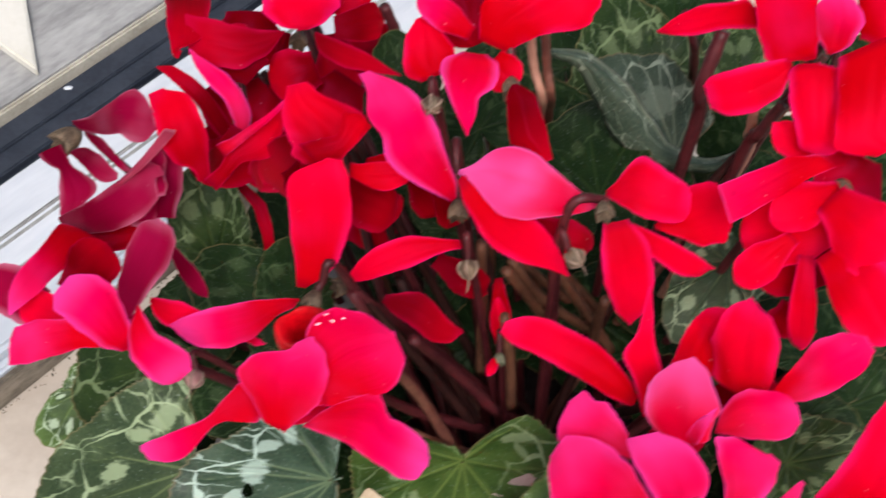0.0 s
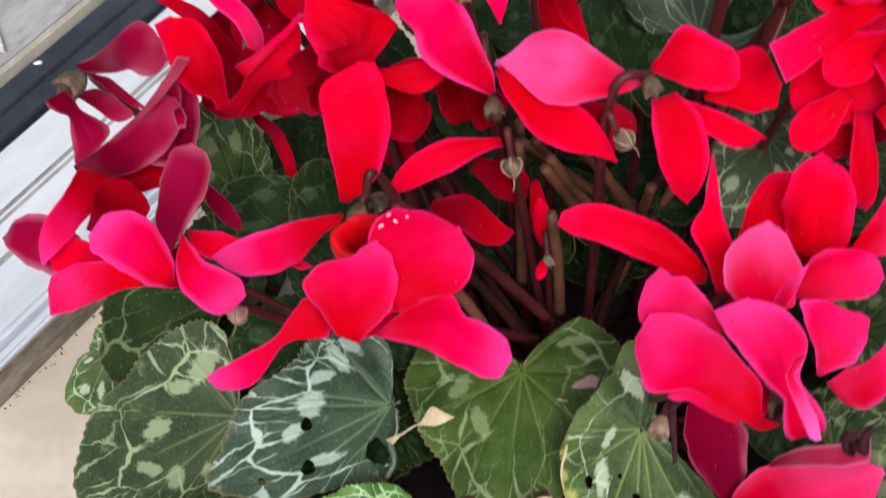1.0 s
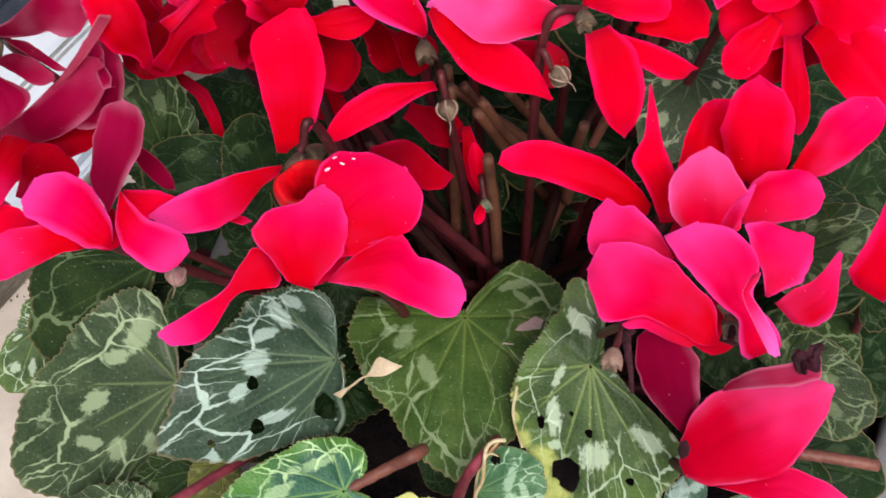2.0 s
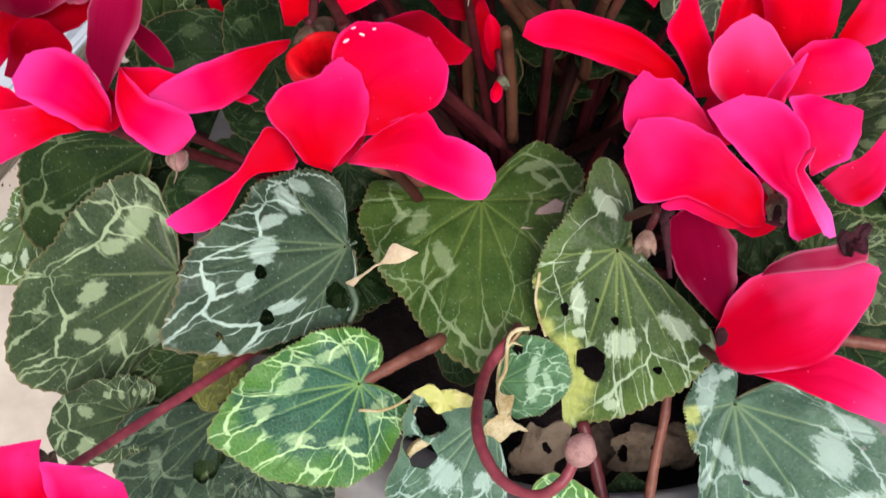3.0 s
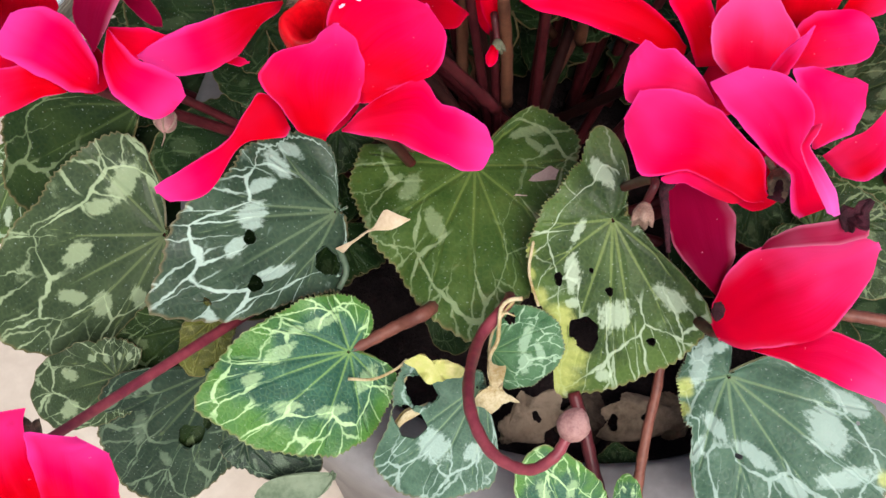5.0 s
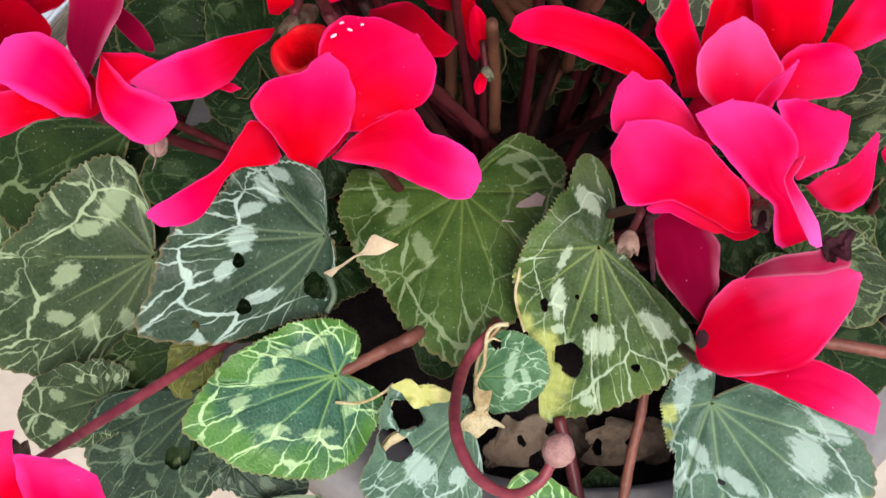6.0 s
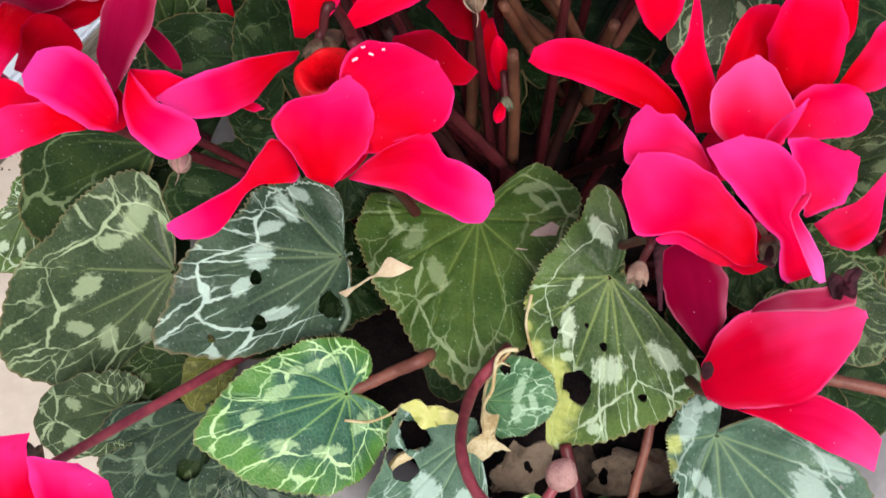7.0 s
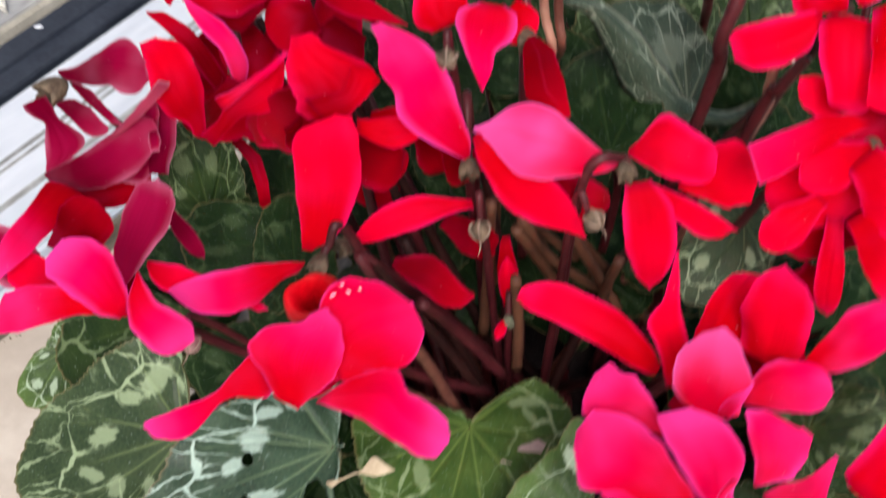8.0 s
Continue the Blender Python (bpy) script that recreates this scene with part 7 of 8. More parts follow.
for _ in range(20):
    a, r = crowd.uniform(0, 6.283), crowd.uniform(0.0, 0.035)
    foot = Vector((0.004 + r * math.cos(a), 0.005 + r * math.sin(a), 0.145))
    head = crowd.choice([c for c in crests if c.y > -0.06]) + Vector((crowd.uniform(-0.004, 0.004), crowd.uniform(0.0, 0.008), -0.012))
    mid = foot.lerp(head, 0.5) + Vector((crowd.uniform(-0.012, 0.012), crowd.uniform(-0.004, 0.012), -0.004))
    stalk("stalk", (foot, mid, head), 0.0024, 0.0017, crowd.choice((STEM_SHADED, STEM_SHADED, STEM, STEM_SHADED, STEM_RED)), plant)
stalk("stalk", ((-0.0075, 0.0110, 0.2912), (0.0045, 0.0215, 0.2599), (0.0240, 0.0341, 0.2309), (0.0350, 0.0404, 0.2168)), 0.0019, 0.0022, STEM_TAN, plant)
stalk("stalk", ((0.0089, 0.0106, 0.2898), (0.0208, 0.0238, 0.2548), (0.0330, 0.0291, 0.2270)), 0.0019, 0.0022, STEM_TAN, plant)
stalk("stalk", ((-0.0089, 0.0080, 0.2887), (-0.0007, 0.0182, 0.2640), (0.0063, 0.0254, 0.2436)), 0.0019, 0.0022, STEM_TAN, plant)
stalk("stalk", ((0.0277, 0.0055, 0.2851), (0.0260, 0.0164, 0.2551), (0.0261, 0.0246, 0.2234)), 0.0019, 0.0022, STEM_TAN, plant)
stalk("stalk", ((-0.0181, 0.0069, 0.3021), (-0.0168, 0.0128, 0.2544), (-0.0160, 0.0140, 0.2174)), 0.0019, 0.0022, STEM_TAN, plant)
stalk("stalk", ((-0.0333, -0.0350, 0.2959), (-0.0214, -0.0226, 0.2658), (-0.0049, -0.0143, 0.2332)), 0.0019, 0.0022, STEM_RED, plant)
stalk("stalk", ((-0.0480, -0.0403, 0.2696), (-0.0322, -0.0285, 0.2445), (-0.0089, -0.0118, 0.2170)), 0.0019, 0.0022, STEM_RED, plant)
stalk("stalk", ((-0.0480, -0.0409, 0.2569), (-0.0273, -0.0304, 0.2305), (-0.0094, -0.0182, 0.2068)), 0.0019, 0.0022, STEM, plant)
stalk("stalk", ((-0.0055, -0.0138, 0.2899), (-0.0026, -0.0074, 0.2566), (-0.0008, -0.0030, 0.2225)), 0.0019, 0.0022, STEM_TAN, plant)
stalk("stalk", ((-0.0392, -0.0432, 0.2907), (-0.0304, -0.0328, 0.2597), (-0.0192, -0.0277, 0.2254)), 0.0019, 0.0022, STEM, plant)
# torn and dried remnants
petal(plant, (-0.0561, -0.0728, 0.2359), (-0.0331, -0.0727, 0.2539), (0.0482, -0.5456, 0.8367), mat=DRY, left=(0.032, 0.032, 0.032, 0.033, 0.034, 0.034, 0.035, 0.036, 0.037, 0.039, 0.045, 0.055, 0.071, 0.072, 0.106, 0.151, 0.193, 0.188, 0.141, 0.099, 0.064, 0.037, 0.016, 0.012, 0.012), right=(-0.020, -0.020, -0.014, 0.010, 0.043, 0.035, 0.021, 0.005, -0.012, -0.025, -0.040, -0.054, -0.063, -0.051, -0.027, -0.004, 0.018, 0.021, 0.016, 0.011, 0.007, 0.004, 0.002, 0.001, 0.001), name="dry_remnant", bend=0.06)
leaf(plant, (-0.0249, -0.1218, 0.2512), (-0.0169, -0.1220, 0.2487), (-0.0062, -0.4641, 0.8858), 0.0, YELLOW, reaches=(1.103, 0.956, 0.845, 0.774, 0.556, 0.320, 0.294, 0.278, 0.271, 0.270, 0.276, 0.289, 0.312, 0.348, 0.405, 0.486, 0.541, 0.627, 0.768, 1.025, 1.062, 1.030, 0.748, 0.604, 0.537, 0.495, 0.469, 0.457, 0.459, 0.482, 0.521, 0.582, 0.621, 0.591, 0.577, 0.578, 0.591, 0.620, 0.669, 0.772), label="yellow torn end of a leaf", dome=0.2, wave=0.1)
stalk("torn_margin", ((0.0002, -0.0991, 0.2521), (-0.0034, -0.0994, 0.2518), (-0.0059, -0.1013, 0.2506), (-0.0066, -0.1056, 0.2481), (-0.0071, -0.1099, 0.2457), (-0.0091, -0.1132, 0.2437), (-0.0095, -0.1159, 0.2422)), 0.0007, 0.0006, TORN, plant)
stalk("torn_margin", ((-0.0063, -0.1036, 0.2493), (-0.0046, -0.1027, 0.2498), (-0.0020, -0.1035, 0.2495)), 0.0006, 0.0002, TORN, plant)
petal(plant, (-0.0272, -0.1211, 0.2273), (-0.0433, -0.1340, 0.2166), (0.0275, -0.4262, 0.9042), mat=TORN, left=(0.006, 0.006, 0.010, 0.026, 0.047, 0.045, 0.027, 0.014, -0.000, -0.016, -0.033, -0.044, -0.036, -0.027, -0.019, -0.023, -0.026, -0.017, -0.009, -0.001, 0.005, 0.010, 0.007, 0.005, 0.005), right=(0.019, 0.019, 0.021, 0.029, 0.040, 0.054, 0.070, 0.089, 0.111, 0.126, 0.119, 0.111, 0.104, 0.099, 0.095, 0.090, 0.077, 0.064, 0.053, 0.041, 0.031, 0.023, 0.017, 0.016, 0.016), name="torn_strip", bend=0.02)
leaf(plant, (-0.0082, -0.1252, 0.2443), (-0.0091, -0.1312, 0.2412), (-0.0433, -0.4482, 0.8929), 0.0, TORN, reaches=(1.051, 1.086, 1.151, 0.765, 0.533, 0.349, 0.327, 0.338, 0.36, 0.394, 0.449, 0.565, 1.198, 0.83, 0.749, 0.698, 0.698, 0.747, 0.823, 0.902, 1.021, 0.93, 0.873, 0.891, 0.967, 1.086, 1.044, 0.839, 0.633, 0.491, 0.404, 0.351, 0.317, 0.296, 0.291, 0.34, 0.421, 0.571, 1.245, 1.109), label="dried torn end of a leaf", dome=0.3, wave=0.1)
petal(plant, (0.0023, -0.0496, 0.2369), (0.0132, -0.0430, 0.2411), (-0.0686, -0.5790, 0.8124), mat=SPOT, left=(0.033, 0.033, 0.034, 0.038, 0.044, 0.052, 0.061, 0.071, 0.083, 0.095, 0.108, 0.116, 0.111, 0.105, 0.100, 0.095, 0.090, 0.086, 0.082, 0.065, -0.008, -0.067, -0.109, -0.120, -0.120), right=(0.023, 0.023, 0.028, 0.050, 0.080, 0.118, 0.163, 0.214, 0.270, 0.331, 0.352, 0.350, 0.347, 0.345, 0.342, 0.340, 0.307, 0.267, 0.230, 0.198, 0.171, 0.150, 0.134, 0.130, 0.130), name="dead_spot", bend=0.0, cup=0.0)
petal(plant, (-0.0015, -0.0539, 0.2376), (0.0043, -0.0539, 0.2376), (-0.0550, -0.5669, 0.8220), mat=SPOT, left=(0.039, 0.039, 0.044, 0.063, 0.089, 0.122, 0.162, 0.206, 0.256, 0.309, 0.304, 0.294, 0.284, 0.275, 0.265, 0.256, 0.247, 0.239, 0.231, 0.225, 0.219, 0.060, -0.077, -0.109, -0.109), right=(0.043, 0.043, 0.048, 0.069, 0.098, 0.135, 0.178, 0.227, 0.281, 0.340, 0.402, 0.426, 0.398, 0.371, 0.344, 0.317, 0.293, 0.270, 0.249, 0.231, 0.216, 0.204, 0.195, 0.193, 0.193), name="dead_spot", bend=0.0, cup=0.0)
stalk("torn_margin", ((-0.0555, -0.0718, 0.2354), (-0.0532, -0.0785, 0.2334), (-0.0554, -0.0833, 0.2303)), 0.0011, 0.0009, LEAF_EDGE, plant)
stalk("torn_margin", ((-0.0512, -0.1160, 0.2328), (-0.0435, -0.1169, 0.2346), (-0.0368, -0.1143, 0.2363), (-0.0339, -0.1110, 0.2360)), 0.0005, 0.0004, TORN, plant)
stalk("torn_margin", ((-0.0348, -0.1102, 0.2318), (-0.0341, -0.1138, 0.2295), (-0.0369, -0.1183, 0.2290)), 0.0005, 0.0004, TORN, plant)
stalk("torn_margin", ((-0.0267, -0.1201, 0.2232), (-0.0344, -0.1215, 0.2223), (-0.0395, -0.1281, 0.2181)), 0.0005, 0.0004, TORN, plant)
stalk("torn_margin", ((-0.0019, -0.0973, 0.2485), (-0.0073, -0.1032, 0.2446), (-0.0093, -0.1103, 0.2401), (-0.0077, -0.1159, 0.2364)), 0.0005, 0.0004, TORN, plant)
stalk("torn_margin", ((0.0040, -0.0795, 0.2529), (0.0028, -0.0874, 0.2478), (0.0057, -0.0960, 0.2422)), 0.0005, 0.0004, TORN, plant)
# petals added behind the cluster as fill, coloured dark for the shade there
petal(back_flower, (-0.1093, 0.0469, 0.3274), (-0.1267, 0.0542, 0.3365), (0.2782, -0.7095, 0.6475), 0.0204, PETAL_SHADED, top=0.5, neck=0.6, bend=0.12)
petal(back_flower, (-0.1017, 0.0476, 0.3002), (-0.1085, 0.0300, 0.2859), (0.2463, -0.6677, 0.7025), 0.0233, PETAL_SHADED, top=0.5, neck=0.6, bend=0.12)
petal(back_flower, (-0.0800, 0.0667, 0.3135), (-0.0892, 0.0502, 0.3006), (0.2081, -0.7057, 0.6773), 0.0233, PETAL_SHADED, top=0.5, neck=0.6, bend=0.12)
petal(back_flower, (-0.0666, 0.0458, 0.2798), (-0.0761, 0.0289, 0.2666), (0.1808, -0.6575, 0.7314), 0.0195, PETAL_SHADED, top=0.5, neck=0.6, bend=0.12)
petal(back_flower, (-0.1325, 0.0396, 0.2980), (-0.1155, 0.0318, 0.2886), (0.2802, -0.6585, 0.6984), 0.0233, PETAL_SHADED, top=0.5, neck=0.6, bend=0.12)
petal(back_flower, (-0.0679, 0.0802, 0.3100), (-0.0853, 0.0882, 0.3197), (0.1888, -0.7377, 0.6482), 0.0216, PETAL_SHADED, top=0.5, neck=0.6, bend=0.12)
petal(back_flower, (-0.0909, 0.0600, 0.3227), (-0.1062, 0.0520, 0.3181), (0.2376, -0.7112, 0.6616), 0.0208, PETAL_SHADED, top=0.5, neck=0.6, bend=0.12)
petal(back_flower, (-0.1084, 0.0576, 0.3100), (-0.1187, 0.0457, 0.3012), (0.2609, -0.6890, 0.6762), 0.0233, PETAL_SHADED, top=0.5, neck=0.6, bend=0.12)
leaf(plant, (0.0910, -0.0891, 0.2269), (0.1282, -0.0965, 0.2220), (-0.2886, -0.4709, 0.8336), 0.0390, LEAF_SHADED, foot=(0.0500, -0.0300, 0.1500), back=0.4)
leaf(plant, (0.0877, -0.0623, 0.2346), (0.1238, -0.0487, 0.2434), (-0.2766, -0.5446, 0.7917), 0.0397, LEAF_HALF_SHADED, foot=(0.0500, -0.0200, 0.1500), back=0.4)
leaf(plant, (0.1065, -0.0242, 0.2559), (0.1320, -0.0334, 0.2500), (-0.3002, -0.5913, 0.7485), 0.0327, LEAF_SHADED, back=0.4)
leaf(plant, (0.0845, -0.0826, 0.2192), (0.1005, -0.1130, 0.2233), (-0.2544, -0.4638, 0.8486), 0.0319, LEAF_SHADED, back=0.4)
leaf(plant, (0.0781, 0.0226, 0.2432), (0.1101, 0.0402, 0.2543), (-0.1760, -0.6610, 0.7295), 0.0416, LEAF_SHADED, back=0.4)
leaf(plant, (0.1238, 0.0388, 0.2338), (0.1458, 0.0601, 0.2490), (-0.1901, -0.6402, 0.7443), 0.0526, LEAF_SHADED, back=0.4)
stalk("stalk", ((0.0514, 0.0685, 0.3606), (0.0477, 0.0599, 0.3404), (0.0477, 0.0592, 0.3131), (0.0300, 0.0500, 0.1500)), 0.0026, 0.0026, STEM_RED, plant)
stalk("stalk", ((0.0389, 0.1194, 0.3268), (0.0445, 0.1106, 0.3183), (0.0486, 0.1448, 0.2690), (0.0483, 0.1372, 0.2656), (0.0505, 0.1826, 0.1964)), 0.0019, 0.0019, STEM_RED, plant)
stalk("stalk", ((0.0754, 0.0544, 0.3446), (0.0696, 0.0524, 0.3305), (0.0654, 0.0570, 0.3083), (0.0400, 0.0500, 0.1500)), 0.0021, 0.0022, STEM_RED, plant)
stalk("stalk", ((0.0680, 0.0664, 0.3295), (0.0684, 0.0669, 0.3166), (0.0665, 0.0628, 0.2999), (0.0300, 0.0550, 0.1500)), 0.0018, 0.0020, STEM_PINK, plant)
stalk("stalk", ((-0.0141, 0.0708, 0.3449), (-0.0118, 0.0698, 0.3303), (-0.0076, 0.0696, 0.3162), (-0.0108, 0.1065, 0.2726), (-0.0147, 0.1508, 0.2024)), 0.0017, 0.0017, STEM_PINK, plant)
stalk("stalk", ((-0.0095, 0.0732, 0.3463), (-0.0072, 0.0707, 0.3304), (-0.0047, 0.0710, 0.3169), (-0.0076, 0.1080, 0.2734), (-0.0112, 0.1525, 0.2033)), 0.0017, 0.0017, STEM, plant)
stalk("stalk", ((-0.0682, 0.0728, 0.3458), (-0.0628, 0.0725, 0.3314), (-0.0597, 0.0713, 0.3165), (-0.0300, 0.0600, 0.1500)), 0.0022, 0.0022, STEM_RED, plant)
# four white highlights on the upper petal, laid on as pale patches
petal(plant, (-0.0481, -0.0920, 0.3694), (-0.0468, -0.0914, 0.3699), (0.0740, -0.6723, 0.7366), mat=GLINT, left=(0.013, 0.013, 0.019, 0.042, 0.074, 0.114, 0.161, 0.172, 0.182, 0.192, 0.203, 0.215, 0.227, 0.215, 0.201, 0.188, 0.176, 0.165, 0.154, 0.111, 0.072, 0.041, 0.018, 0.013, 0.013), right=(0.013, 0.013, 0.018, 0.041, 0.072, 0.111, 0.154, 0.165, 0.176, 0.188, 0.201, 0.215, 0.227, 0.215, 0.203, 0.192, 0.182, 0.172, 0.161, 0.114, 0.074, 0.042, 0.019, 0.013, 0.013), name="worn_mark", bend=0.0, cup=0.0)
petal(plant, (-0.0462, -0.0893, 0.3711), (-0.0452, -0.0890, 0.3714), (0.0684, -0.6792, 0.7308), mat=GLINT, left=(0.013, 0.013, 0.019, 0.042, 0.074, 0.114, 0.161, 0.170, 0.180, 0.190, 0.201, 0.213, 0.223, 0.211, 0.200, 0.188, 0.178, 0.168, 0.156, 0.110, 0.071, 0.041, 0.018, 0.013, 0.013), right=(0.013, 0.013, 0.018, 0.041, 0.071, 0.110, 0.156, 0.168, 0.178, 0.188, 0.200, 0.211, 0.223, 0.213, 0.201, 0.190, 0.180, 0.170, 0.161, 0.114, 0.074, 0.042, 0.019, 0.013, 0.013), name="worn_mark", bend=0.0, cup=0.0)
petal(plant, (-0.0443, -0.0903, 0.3705), (-0.0432, -0.0906, 0.3703), (0.0625, -0.6760, 0.7342), mat=GLINT, left=(0.013, 0.013, 0.018, 0.041, 0.072, 0.112, 0.158, 0.169, 0.179, 0.190, 0.201, 0.213, 0.224, 0.212, 0.200, 0.188, 0.177, 0.167, 0.157, 0.111, 0.072, 0.041, 0.018, 0.013, 0.013), right=(0.013, 0.013, 0.018, 0.041, 0.072, 0.111, 0.157, 0.167, 0.177, 0.188, 0.200, 0.212, 0.224, 0.213, 0.201, 0.190, 0.179, 0.169, 0.158, 0.112, 0.072, 0.041, 0.018, 0.013, 0.013), name="worn_mark", bend=0.0, cup=0.0)
petal(plant, (-0.0413, -0.0895, 0.3711), (-0.0406, -0.0893, 0.3711), (0.0538, -0.6792, 0.7320), mat=GLINT, left=(0.013, 0.013, 0.019, 0.042, 0.074, 0.114, 0.162, 0.172, 0.182, 0.193, 0.204, 0.215, 0.227, 0.215, 0.203, 0.191, 0.180, 0.169, 0.160, 0.115, 0.075, 0.042, 0.019, 0.013, 0.013), right=(0.013, 0.013, 0.019, 0.042, 0.075, 0.115, 0.160, 0.169, 0.180, 0.191, 0.203, 0.215, 0.227, 0.215, 0.204, 0.193, 0.182, 0.172, 0.162, 0.114, 0.074, 0.042, 0.019, 0.013, 0.013), name="worn_mark", bend=0.0, cup=0.0)
# dark leaves added over the pot's back rim, where deep shade belongs
leaf(plant, (0.0010, 0.0327, 0.2308), (-0.0134, 0.0657, 0.2308), (-0.0292, -0.6902, 0.7230), 0.0413, LEAF_SHADED, back=0.4)
leaf(plant, (0.0253, 0.0429, 0.2259), (0.0386, 0.0798, 0.2287), (-0.0967, -0.6954, 0.7121), 0.0420, LEAF_SHADED, back=0.4)
leaf(plant, (0.0515, 0.0479, 0.2296), (0.0657, 0.0833, 0.2312), (-0.1433, -0.6981, 0.7015), 0.0398, LEAF_SHADED, back=0.4)
leaf(plant, (-0.0289, 0.0483, 0.2302), (-0.0425, 0.0802, 0.2294), (0.0245, -0.7034, 0.7103), 0.0376, LEAF_SHADED, back=0.4)
leaf(plant, (0.0174, 0.0889, 0.2105), (0.0045, 0.1244, 0.2124), (-0.0552, -0.7227, 0.6889), 0.0475, LEAF_SHADED, back=0.4)
leaf(plant, (-0.0082, 0.0945, 0.2150), (-0.0196, 0.1322, 0.2185), (-0.0137, -0.7334, 0.6797), 0.0427, LEAF_SHADED, back=0.4)
leaf(plant, (0.0454, 0.0943, 0.2145), (0.0528, 0.1319, 0.2179), (-0.1177, -0.7277, 0.6757), 0.0475, LEAF_SHADED, back=0.4)
leaf(plant, (0.1346, 0.1085, 0.1997), (0.1525, 0.1408, 0.1990), (-0.2581, -0.7033, 0.6624), 0.0393, LEAF_SHADED, back=0.4)
leaf(plant, (-0.0490, 0.0852, 0.2012), (-0.0698, 0.0980, 0.2156), (0.1378, -0.6586, 0.7398), 0.0324, LEAF_SHADED, back=0.4)

bm = bmesh.new()
bmesh.ops.create_icosphere(bm, subdivisions=2, radius=1.0)
for v in bm.verts:
    v.co = Vector((v.co.x * 0.0034, v.co.y * 0.0017, v.co.z * 0.0012)) * (1 + 0.35 * noise.noise(v.co * 1.7))
bm.transform(Matrix.Translation((-0.3623, 0.3514, 0.001)) @ Matrix.Rotation(0.4, 4, "Z"))
tagged(part("paint_chip", bm, WHITE), "small white flake lying on the black strip", "flake")
leaf(plant, (-0.0001, -0.1077, 0.1720), (0.0190, -0.0979, 0.1783), (-0.0724, -0.4265, 0.9016), 0.0, DEAD, reaches=(0.063, 0.111, 0.107, 0.106, 0.108, 0.112, 0.120, 0.133, 0.153, 0.185, 0.242, 0.294, 0.312, 0.342, 0.389, 0.747, 0.737, 0.746, 0.973, 1.087, 0.920, 0.912, 0.590, 0.539, 0.507, 0.046, 0.035, 0.030, 0.030, 0.030, 0.030, 0.030, 0.030, 0.030, 0.030, 0.030, 0.030, 0.030, 0.034, 0.043), holes=((-0.074, 0.544, 0.086, 0.060),), wave=0.12, dome=-0.3, fold=0.25)
leaf(plant, (0.0629, -0.0975, 0.1669), (0.0336, -0.0984, 0.1662), (-0.1488, -0.4241, 0.8933), 0.0, DEAD, reaches=(0.030, 0.030, 0.030, 0.030, 0.030, 0.030, 0.030, 0.030, 0.030, 0.035, 0.089, 0.142, 0.158, 0.184, 0.227, 0.305, 0.347, 0.380, 0.746, 1.051, 0.949, 1.016, 0.821, 0.769, 0.491, 0.443, 0.413, 0.322, 0.251, 0.210, 0.184, 0.155, 0.042, 0.030, 0.030, 0.030, 0.030, 0.030, 0.030, 0.030), holes=((-0.004, 0.867, 0.093, 0.060), (0.050, 0.498, 0.053, 0.040),), wave=0.14, dome=0.25, fold=-0.15)
leaf(plant, (0.0204, -0.1013, 0.1465), (0.0324, -0.0826, 0.1584), (-0.1020, -0.4256, 0.8992), 0.0, DEAD_DARK, reaches=(0.030, 0.030, 0.030, 0.030, 0.030, 0.030, 0.030, 0.080, 0.083, 0.089, 0.098, 0.111, 0.134, 0.173, 0.253, 0.367, 0.447, 0.575, 0.699, 0.871, 1.034, 0.960, 0.867, 0.717, 0.625, 0.471, 0.370, 0.030, 0.030, 0.030, 0.030, 0.030, 0.030, 0.030, 0.030, 0.030, 0.030, 0.030, 0.030, 0.030), wave=0.14, dome=0.25)
petal(plant, (0.0800, -0.1100, 0.3060), (0.0857, -0.1053, 0.3138), (-0.2885, -0.5334, 0.7952), mat=WITHER, left=(0.000, 0.000, 0.000, 0.128, 0.177, 0.238, 0.310, 0.393, 0.433, 0.439, 0.444, 0.450, 0.456, 0.203, 0.208, 0.213, 0.217, 0.203, 0.168, 0.137, 0.111, 0.091, 0.076, 0.072, 0.072), right=(0.000, 0.000, 0.000, -0.056, 0.114, 0.142, 0.132, 0.120, 0.107, 0.099, 0.262, 0.387, 0.319, 0.251, 0.183, 0.124, 0.113, 0.102, 0.092, 0.083, 0.076, 0.070, 0.066, 0.060, 0.060), name="withered_tip", wave=0.25, bend=0.1)
stalk("withered_margin", ((0.0324, -0.1072, 0.3237), (0.0308, -0.1088, 0.3226), (0.0311, -0.1127, 0.3202), (0.0319, -0.1155, 0.3161), (0.0326, -0.1198, 0.3112)), 0.0016, 0.0006, WITHER, plant)
stalk("dry_stamen", ((0.0584, -0.1089, 0.3263), (0.0569, -0.1056, 0.3282), (0.0550, -0.1034, 0.3292)), 0.0012, 0.0007, CALYX, plant)
stalk("dry_stamen", ((0.0587, -0.1087, 0.3265), (0.0590, -0.1064, 0.3282), (0.0582, -0.1046, 0.3293)), 0.0008, 0.0005, CALYX, plant)
stalk("dry_stamen", ((0.0572, -0.1123, 0.3236), (0.0580, -0.1104, 0.3251), (0.0586, -0.1075, 0.3273)), 0.0026, 0.0016, WITHER, plant)
stalk("dry_stamen", ((0.0586, -0.1122, 0.3240), (0.0601, -0.1106, 0.3256), (0.0617, -0.1100, 0.3265)), 0.0016, 0.0008, WITHER, plant)
leaf(plant, (0.0355, -0.1211, 0.1780), (0.0350, -0.1128, 0.1820), (-0.1, -0.45, 0.88), 0.0170, LEAF_SHADED, back=0.4)
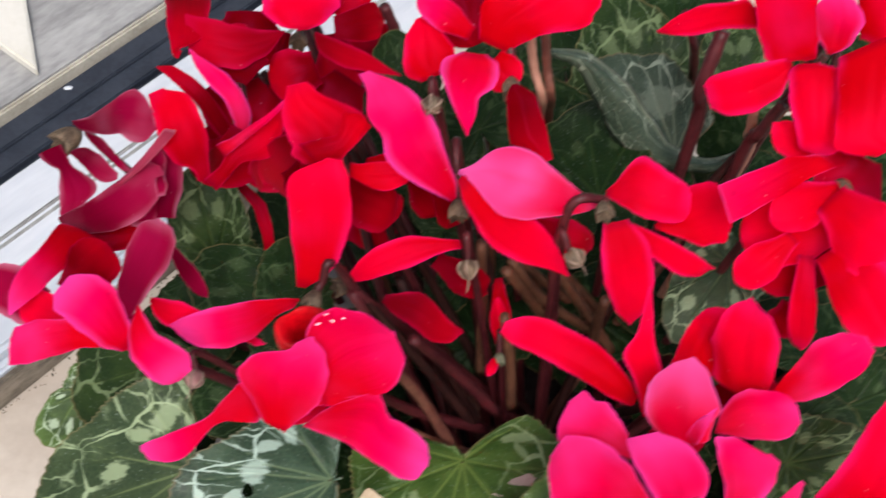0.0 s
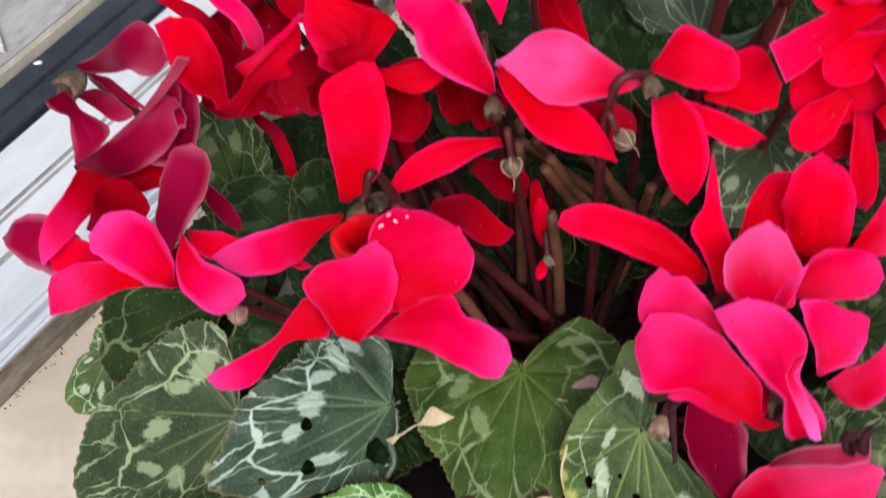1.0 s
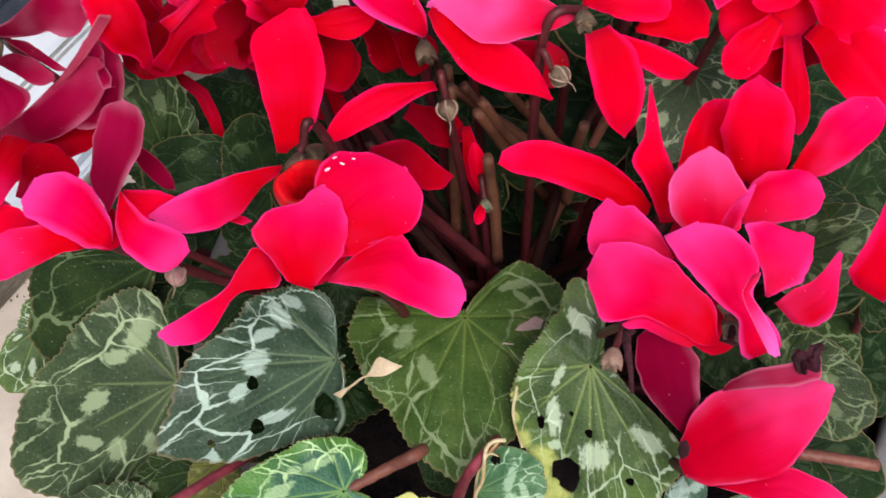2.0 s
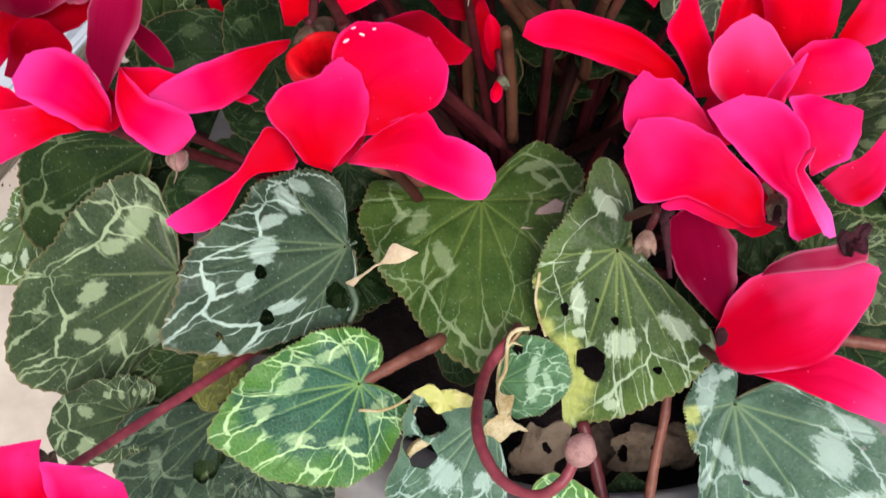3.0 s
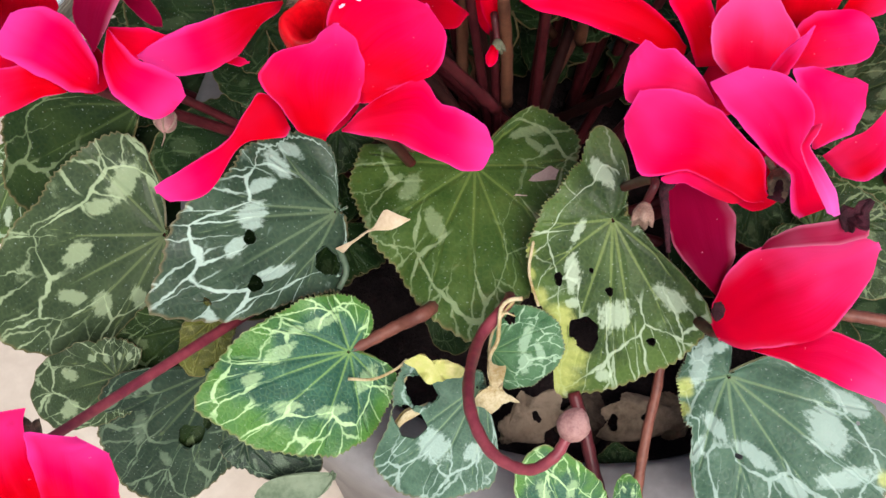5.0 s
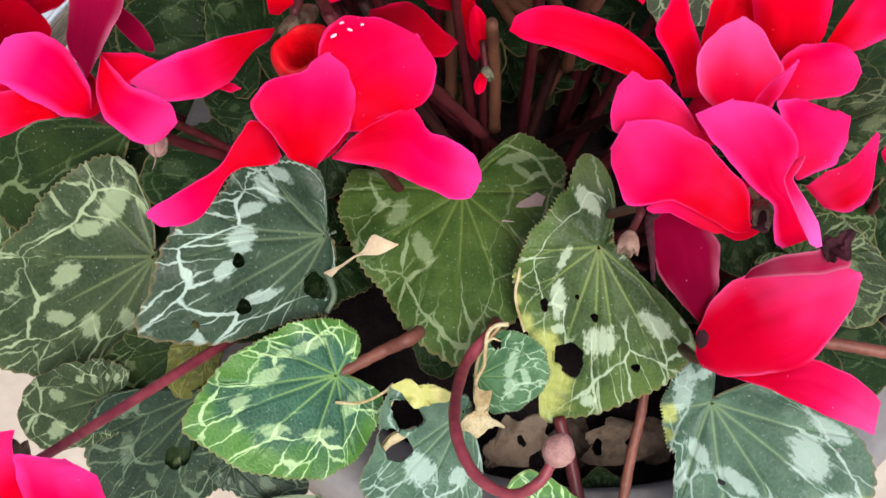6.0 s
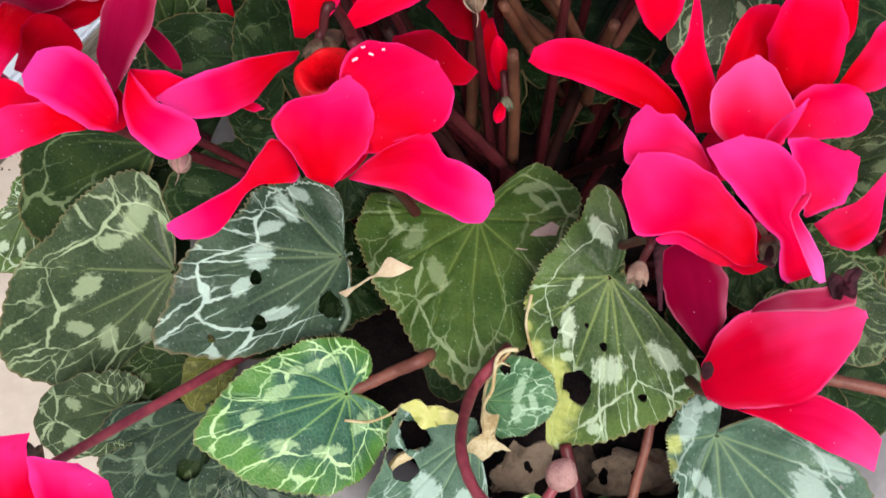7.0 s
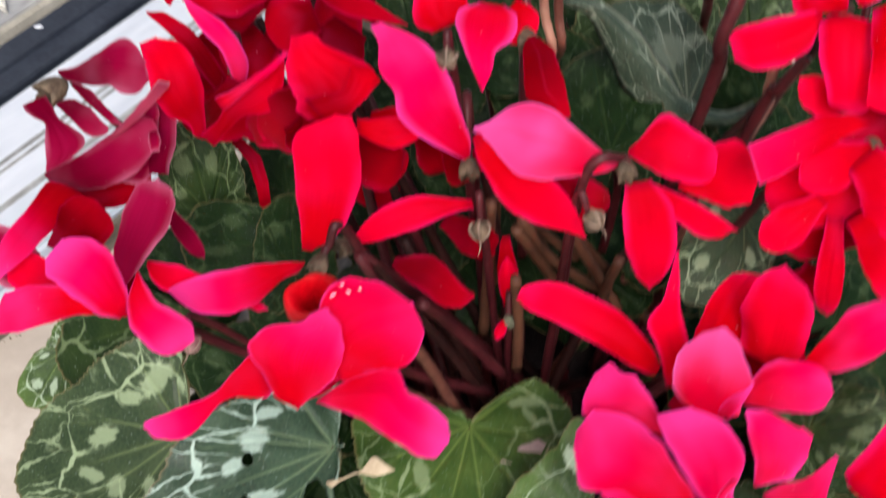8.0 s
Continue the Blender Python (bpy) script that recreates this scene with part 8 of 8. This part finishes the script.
leaf(plant, (0.0233, 0.0520, 0.1846), (0.0093, 0.0719, 0.1861), (-0.0718, -0.6611, 0.7468), 0.0273, LEAF_SHADED, back=0.4)
stalk("stalk", ((-0.0193, 0.0355, 0.2836), (-0.0168, 0.0354, 0.2434), (-0.0118, 0.0342, 0.1886)), 0.0017, 0.0021, STEM_TAN, plant)
stalk("stalk", ((-0.0185, 0.0302, 0.2789), (0.0047, 0.0417, 0.2452), (0.0550, 0.0494, 0.1906)), 0.0017, 0.0021, STEM_TAN, plant)
stalk("stalk", ((-0.0134, 0.0311, 0.2788), (-0.0019, 0.0414, 0.2460), (0.0193, 0.0504, 0.1972)), 0.0017, 0.0021, STEM_TAN, plant)
stalk("stalk", ((0.0023, 0.0306, 0.2759), (0.0166, 0.0429, 0.2443), (0.0448, 0.0539, 0.1961)), 0.0017, 0.0021, STEM_TAN, plant)
stalk("stalk", ((-0.0589, 0.0160, 0.2735), (-0.0580, 0.0282, 0.2440), (-0.0522, 0.0379, 0.1984)), 0.0017, 0.0021, STEM_TAN, plant)
stalk("stalk", ((-0.0351, -0.0027, 0.2536), (-0.0232, 0.0092, 0.2222), (-0.0024, 0.0233, 0.1777)), 0.0017, 0.0021, STEM_RED, plant)
# dark leaves added to close gaps where ground or rim showed through
leaf(plant, (-0.0667, 0.0674, 0.2015), (-0.0925, 0.0925, 0.2007), (0.1410, -0.6565, 0.7410), 0.0368, LEAF_SHADED, back=0.4)
leaf(plant, (-0.0246, 0.1136, 0.2188), (-0.0447, 0.1528, 0.2138), (0.0664, -0.6994, 0.7116), 0.0346, LEAF_SHADED, back=0.4)
# added under the bitten leaf so that its holes look shaded
leaf(plant, (-0.0587, -0.0476, 0.2106), (-0.0929, -0.0827, 0.2334), (0.1154, -0.5304, 0.8398), 0.0368, LEAF_SHADED, back=0.4)
leaf(plant, (-0.0346, 0.1627, 0.2398), (-0.0535, 0.1924, 0.2419), (0.1066, -0.7528, 0.6496), 0.0340, LEAF_SHADED, back=0.4)
leaf(plant, (0.1213, 0.1037, 0.1962), (0.1113, 0.1340, 0.1941), (-0.2185, -0.7027, 0.6771), 0.0294, LEAF_SHADED, back=0.4)
leaf(plant, (-0.1028, 0.1074, 0.1945), (-0.1220, 0.1343, 0.1897), (0.1480, -0.6946, 0.7040), 0.0294, LEAF_SHADED, back=0.4)
leaf(plant, (0.1164, 0.0842, 0.2087), (0.1083, 0.1138, 0.2081), (-0.1836, -0.6872, 0.7029), 0.0285, LEAF_SHADED, back=0.4)
leaf(plant, (0.1100, 0.0654, 0.2237), (0.1020, 0.0932, 0.2223), (-0.1670, -0.6712, 0.7222), 0.0275, LEAF_SHADED, back=0.4)
leaf(plant, (-0.1062, 0.0883, 0.2111), (-0.1197, 0.1183, 0.2115), (0.1829, -0.6931, 0.6973), 0.0270, LEAF_SHADED, back=0.4)
leaf(plant, (0.1092, 0.1552, 0.2382), (0.0977, 0.1853, 0.2378), (-0.1523, -0.7381, 0.6572), 0.0294, LEAF_SHADED, back=0.4)
leaf(plant, (-0.0600, -0.0107, 0.2541), (-0.0726, 0.0121, 0.2483), (0.1290, -0.6344, 0.7621), 0.0205, LEAF_SHADED, back=0.4)
leaf(plant, (0.0682, -0.0108, 0.2143), (0.0595, 0.0135, 0.2067), (-0.1708, -0.6105, 0.7734), 0.0226, LEAF_SHADED, back=0.4)
petal(plant, (0.0483, -0.1216, 0.2833), (0.0508, -0.1225, 0.2875), (-0.1984, -0.4868, 0.8507), mat=WITHER, left=(0.160, 0.160, 0.163, 0.178, 0.199, 0.225, 0.255, 0.291, 0.329, 0.371, 0.415, 0.461, 0.489, 0.481, 0.474, 0.466, 0.459, 0.452, 0.446, 0.441, 0.437, 0.371, 0.269, 0.244, 0.244), right=(0.375, 0.375, 0.381, 0.402, 0.432, 0.470, 0.479, 0.469, 0.459, 0.447, 0.436, 0.423, 0.411, 0.398, 0.380, 0.324, 0.271, 0.222, 0.178, 0.139, 0.107, 0.081, 0.062, 0.057, 0.057), name="withered_spot", bend=0.05)
leaf(plant, (-0.1074, -0.0765, 0.1936), (-0.1353, -0.0926, 0.1771), (0.1998, -0.4604, 0.8649), 0.0288, LEAF_HALF_SHADED, back=0.4)
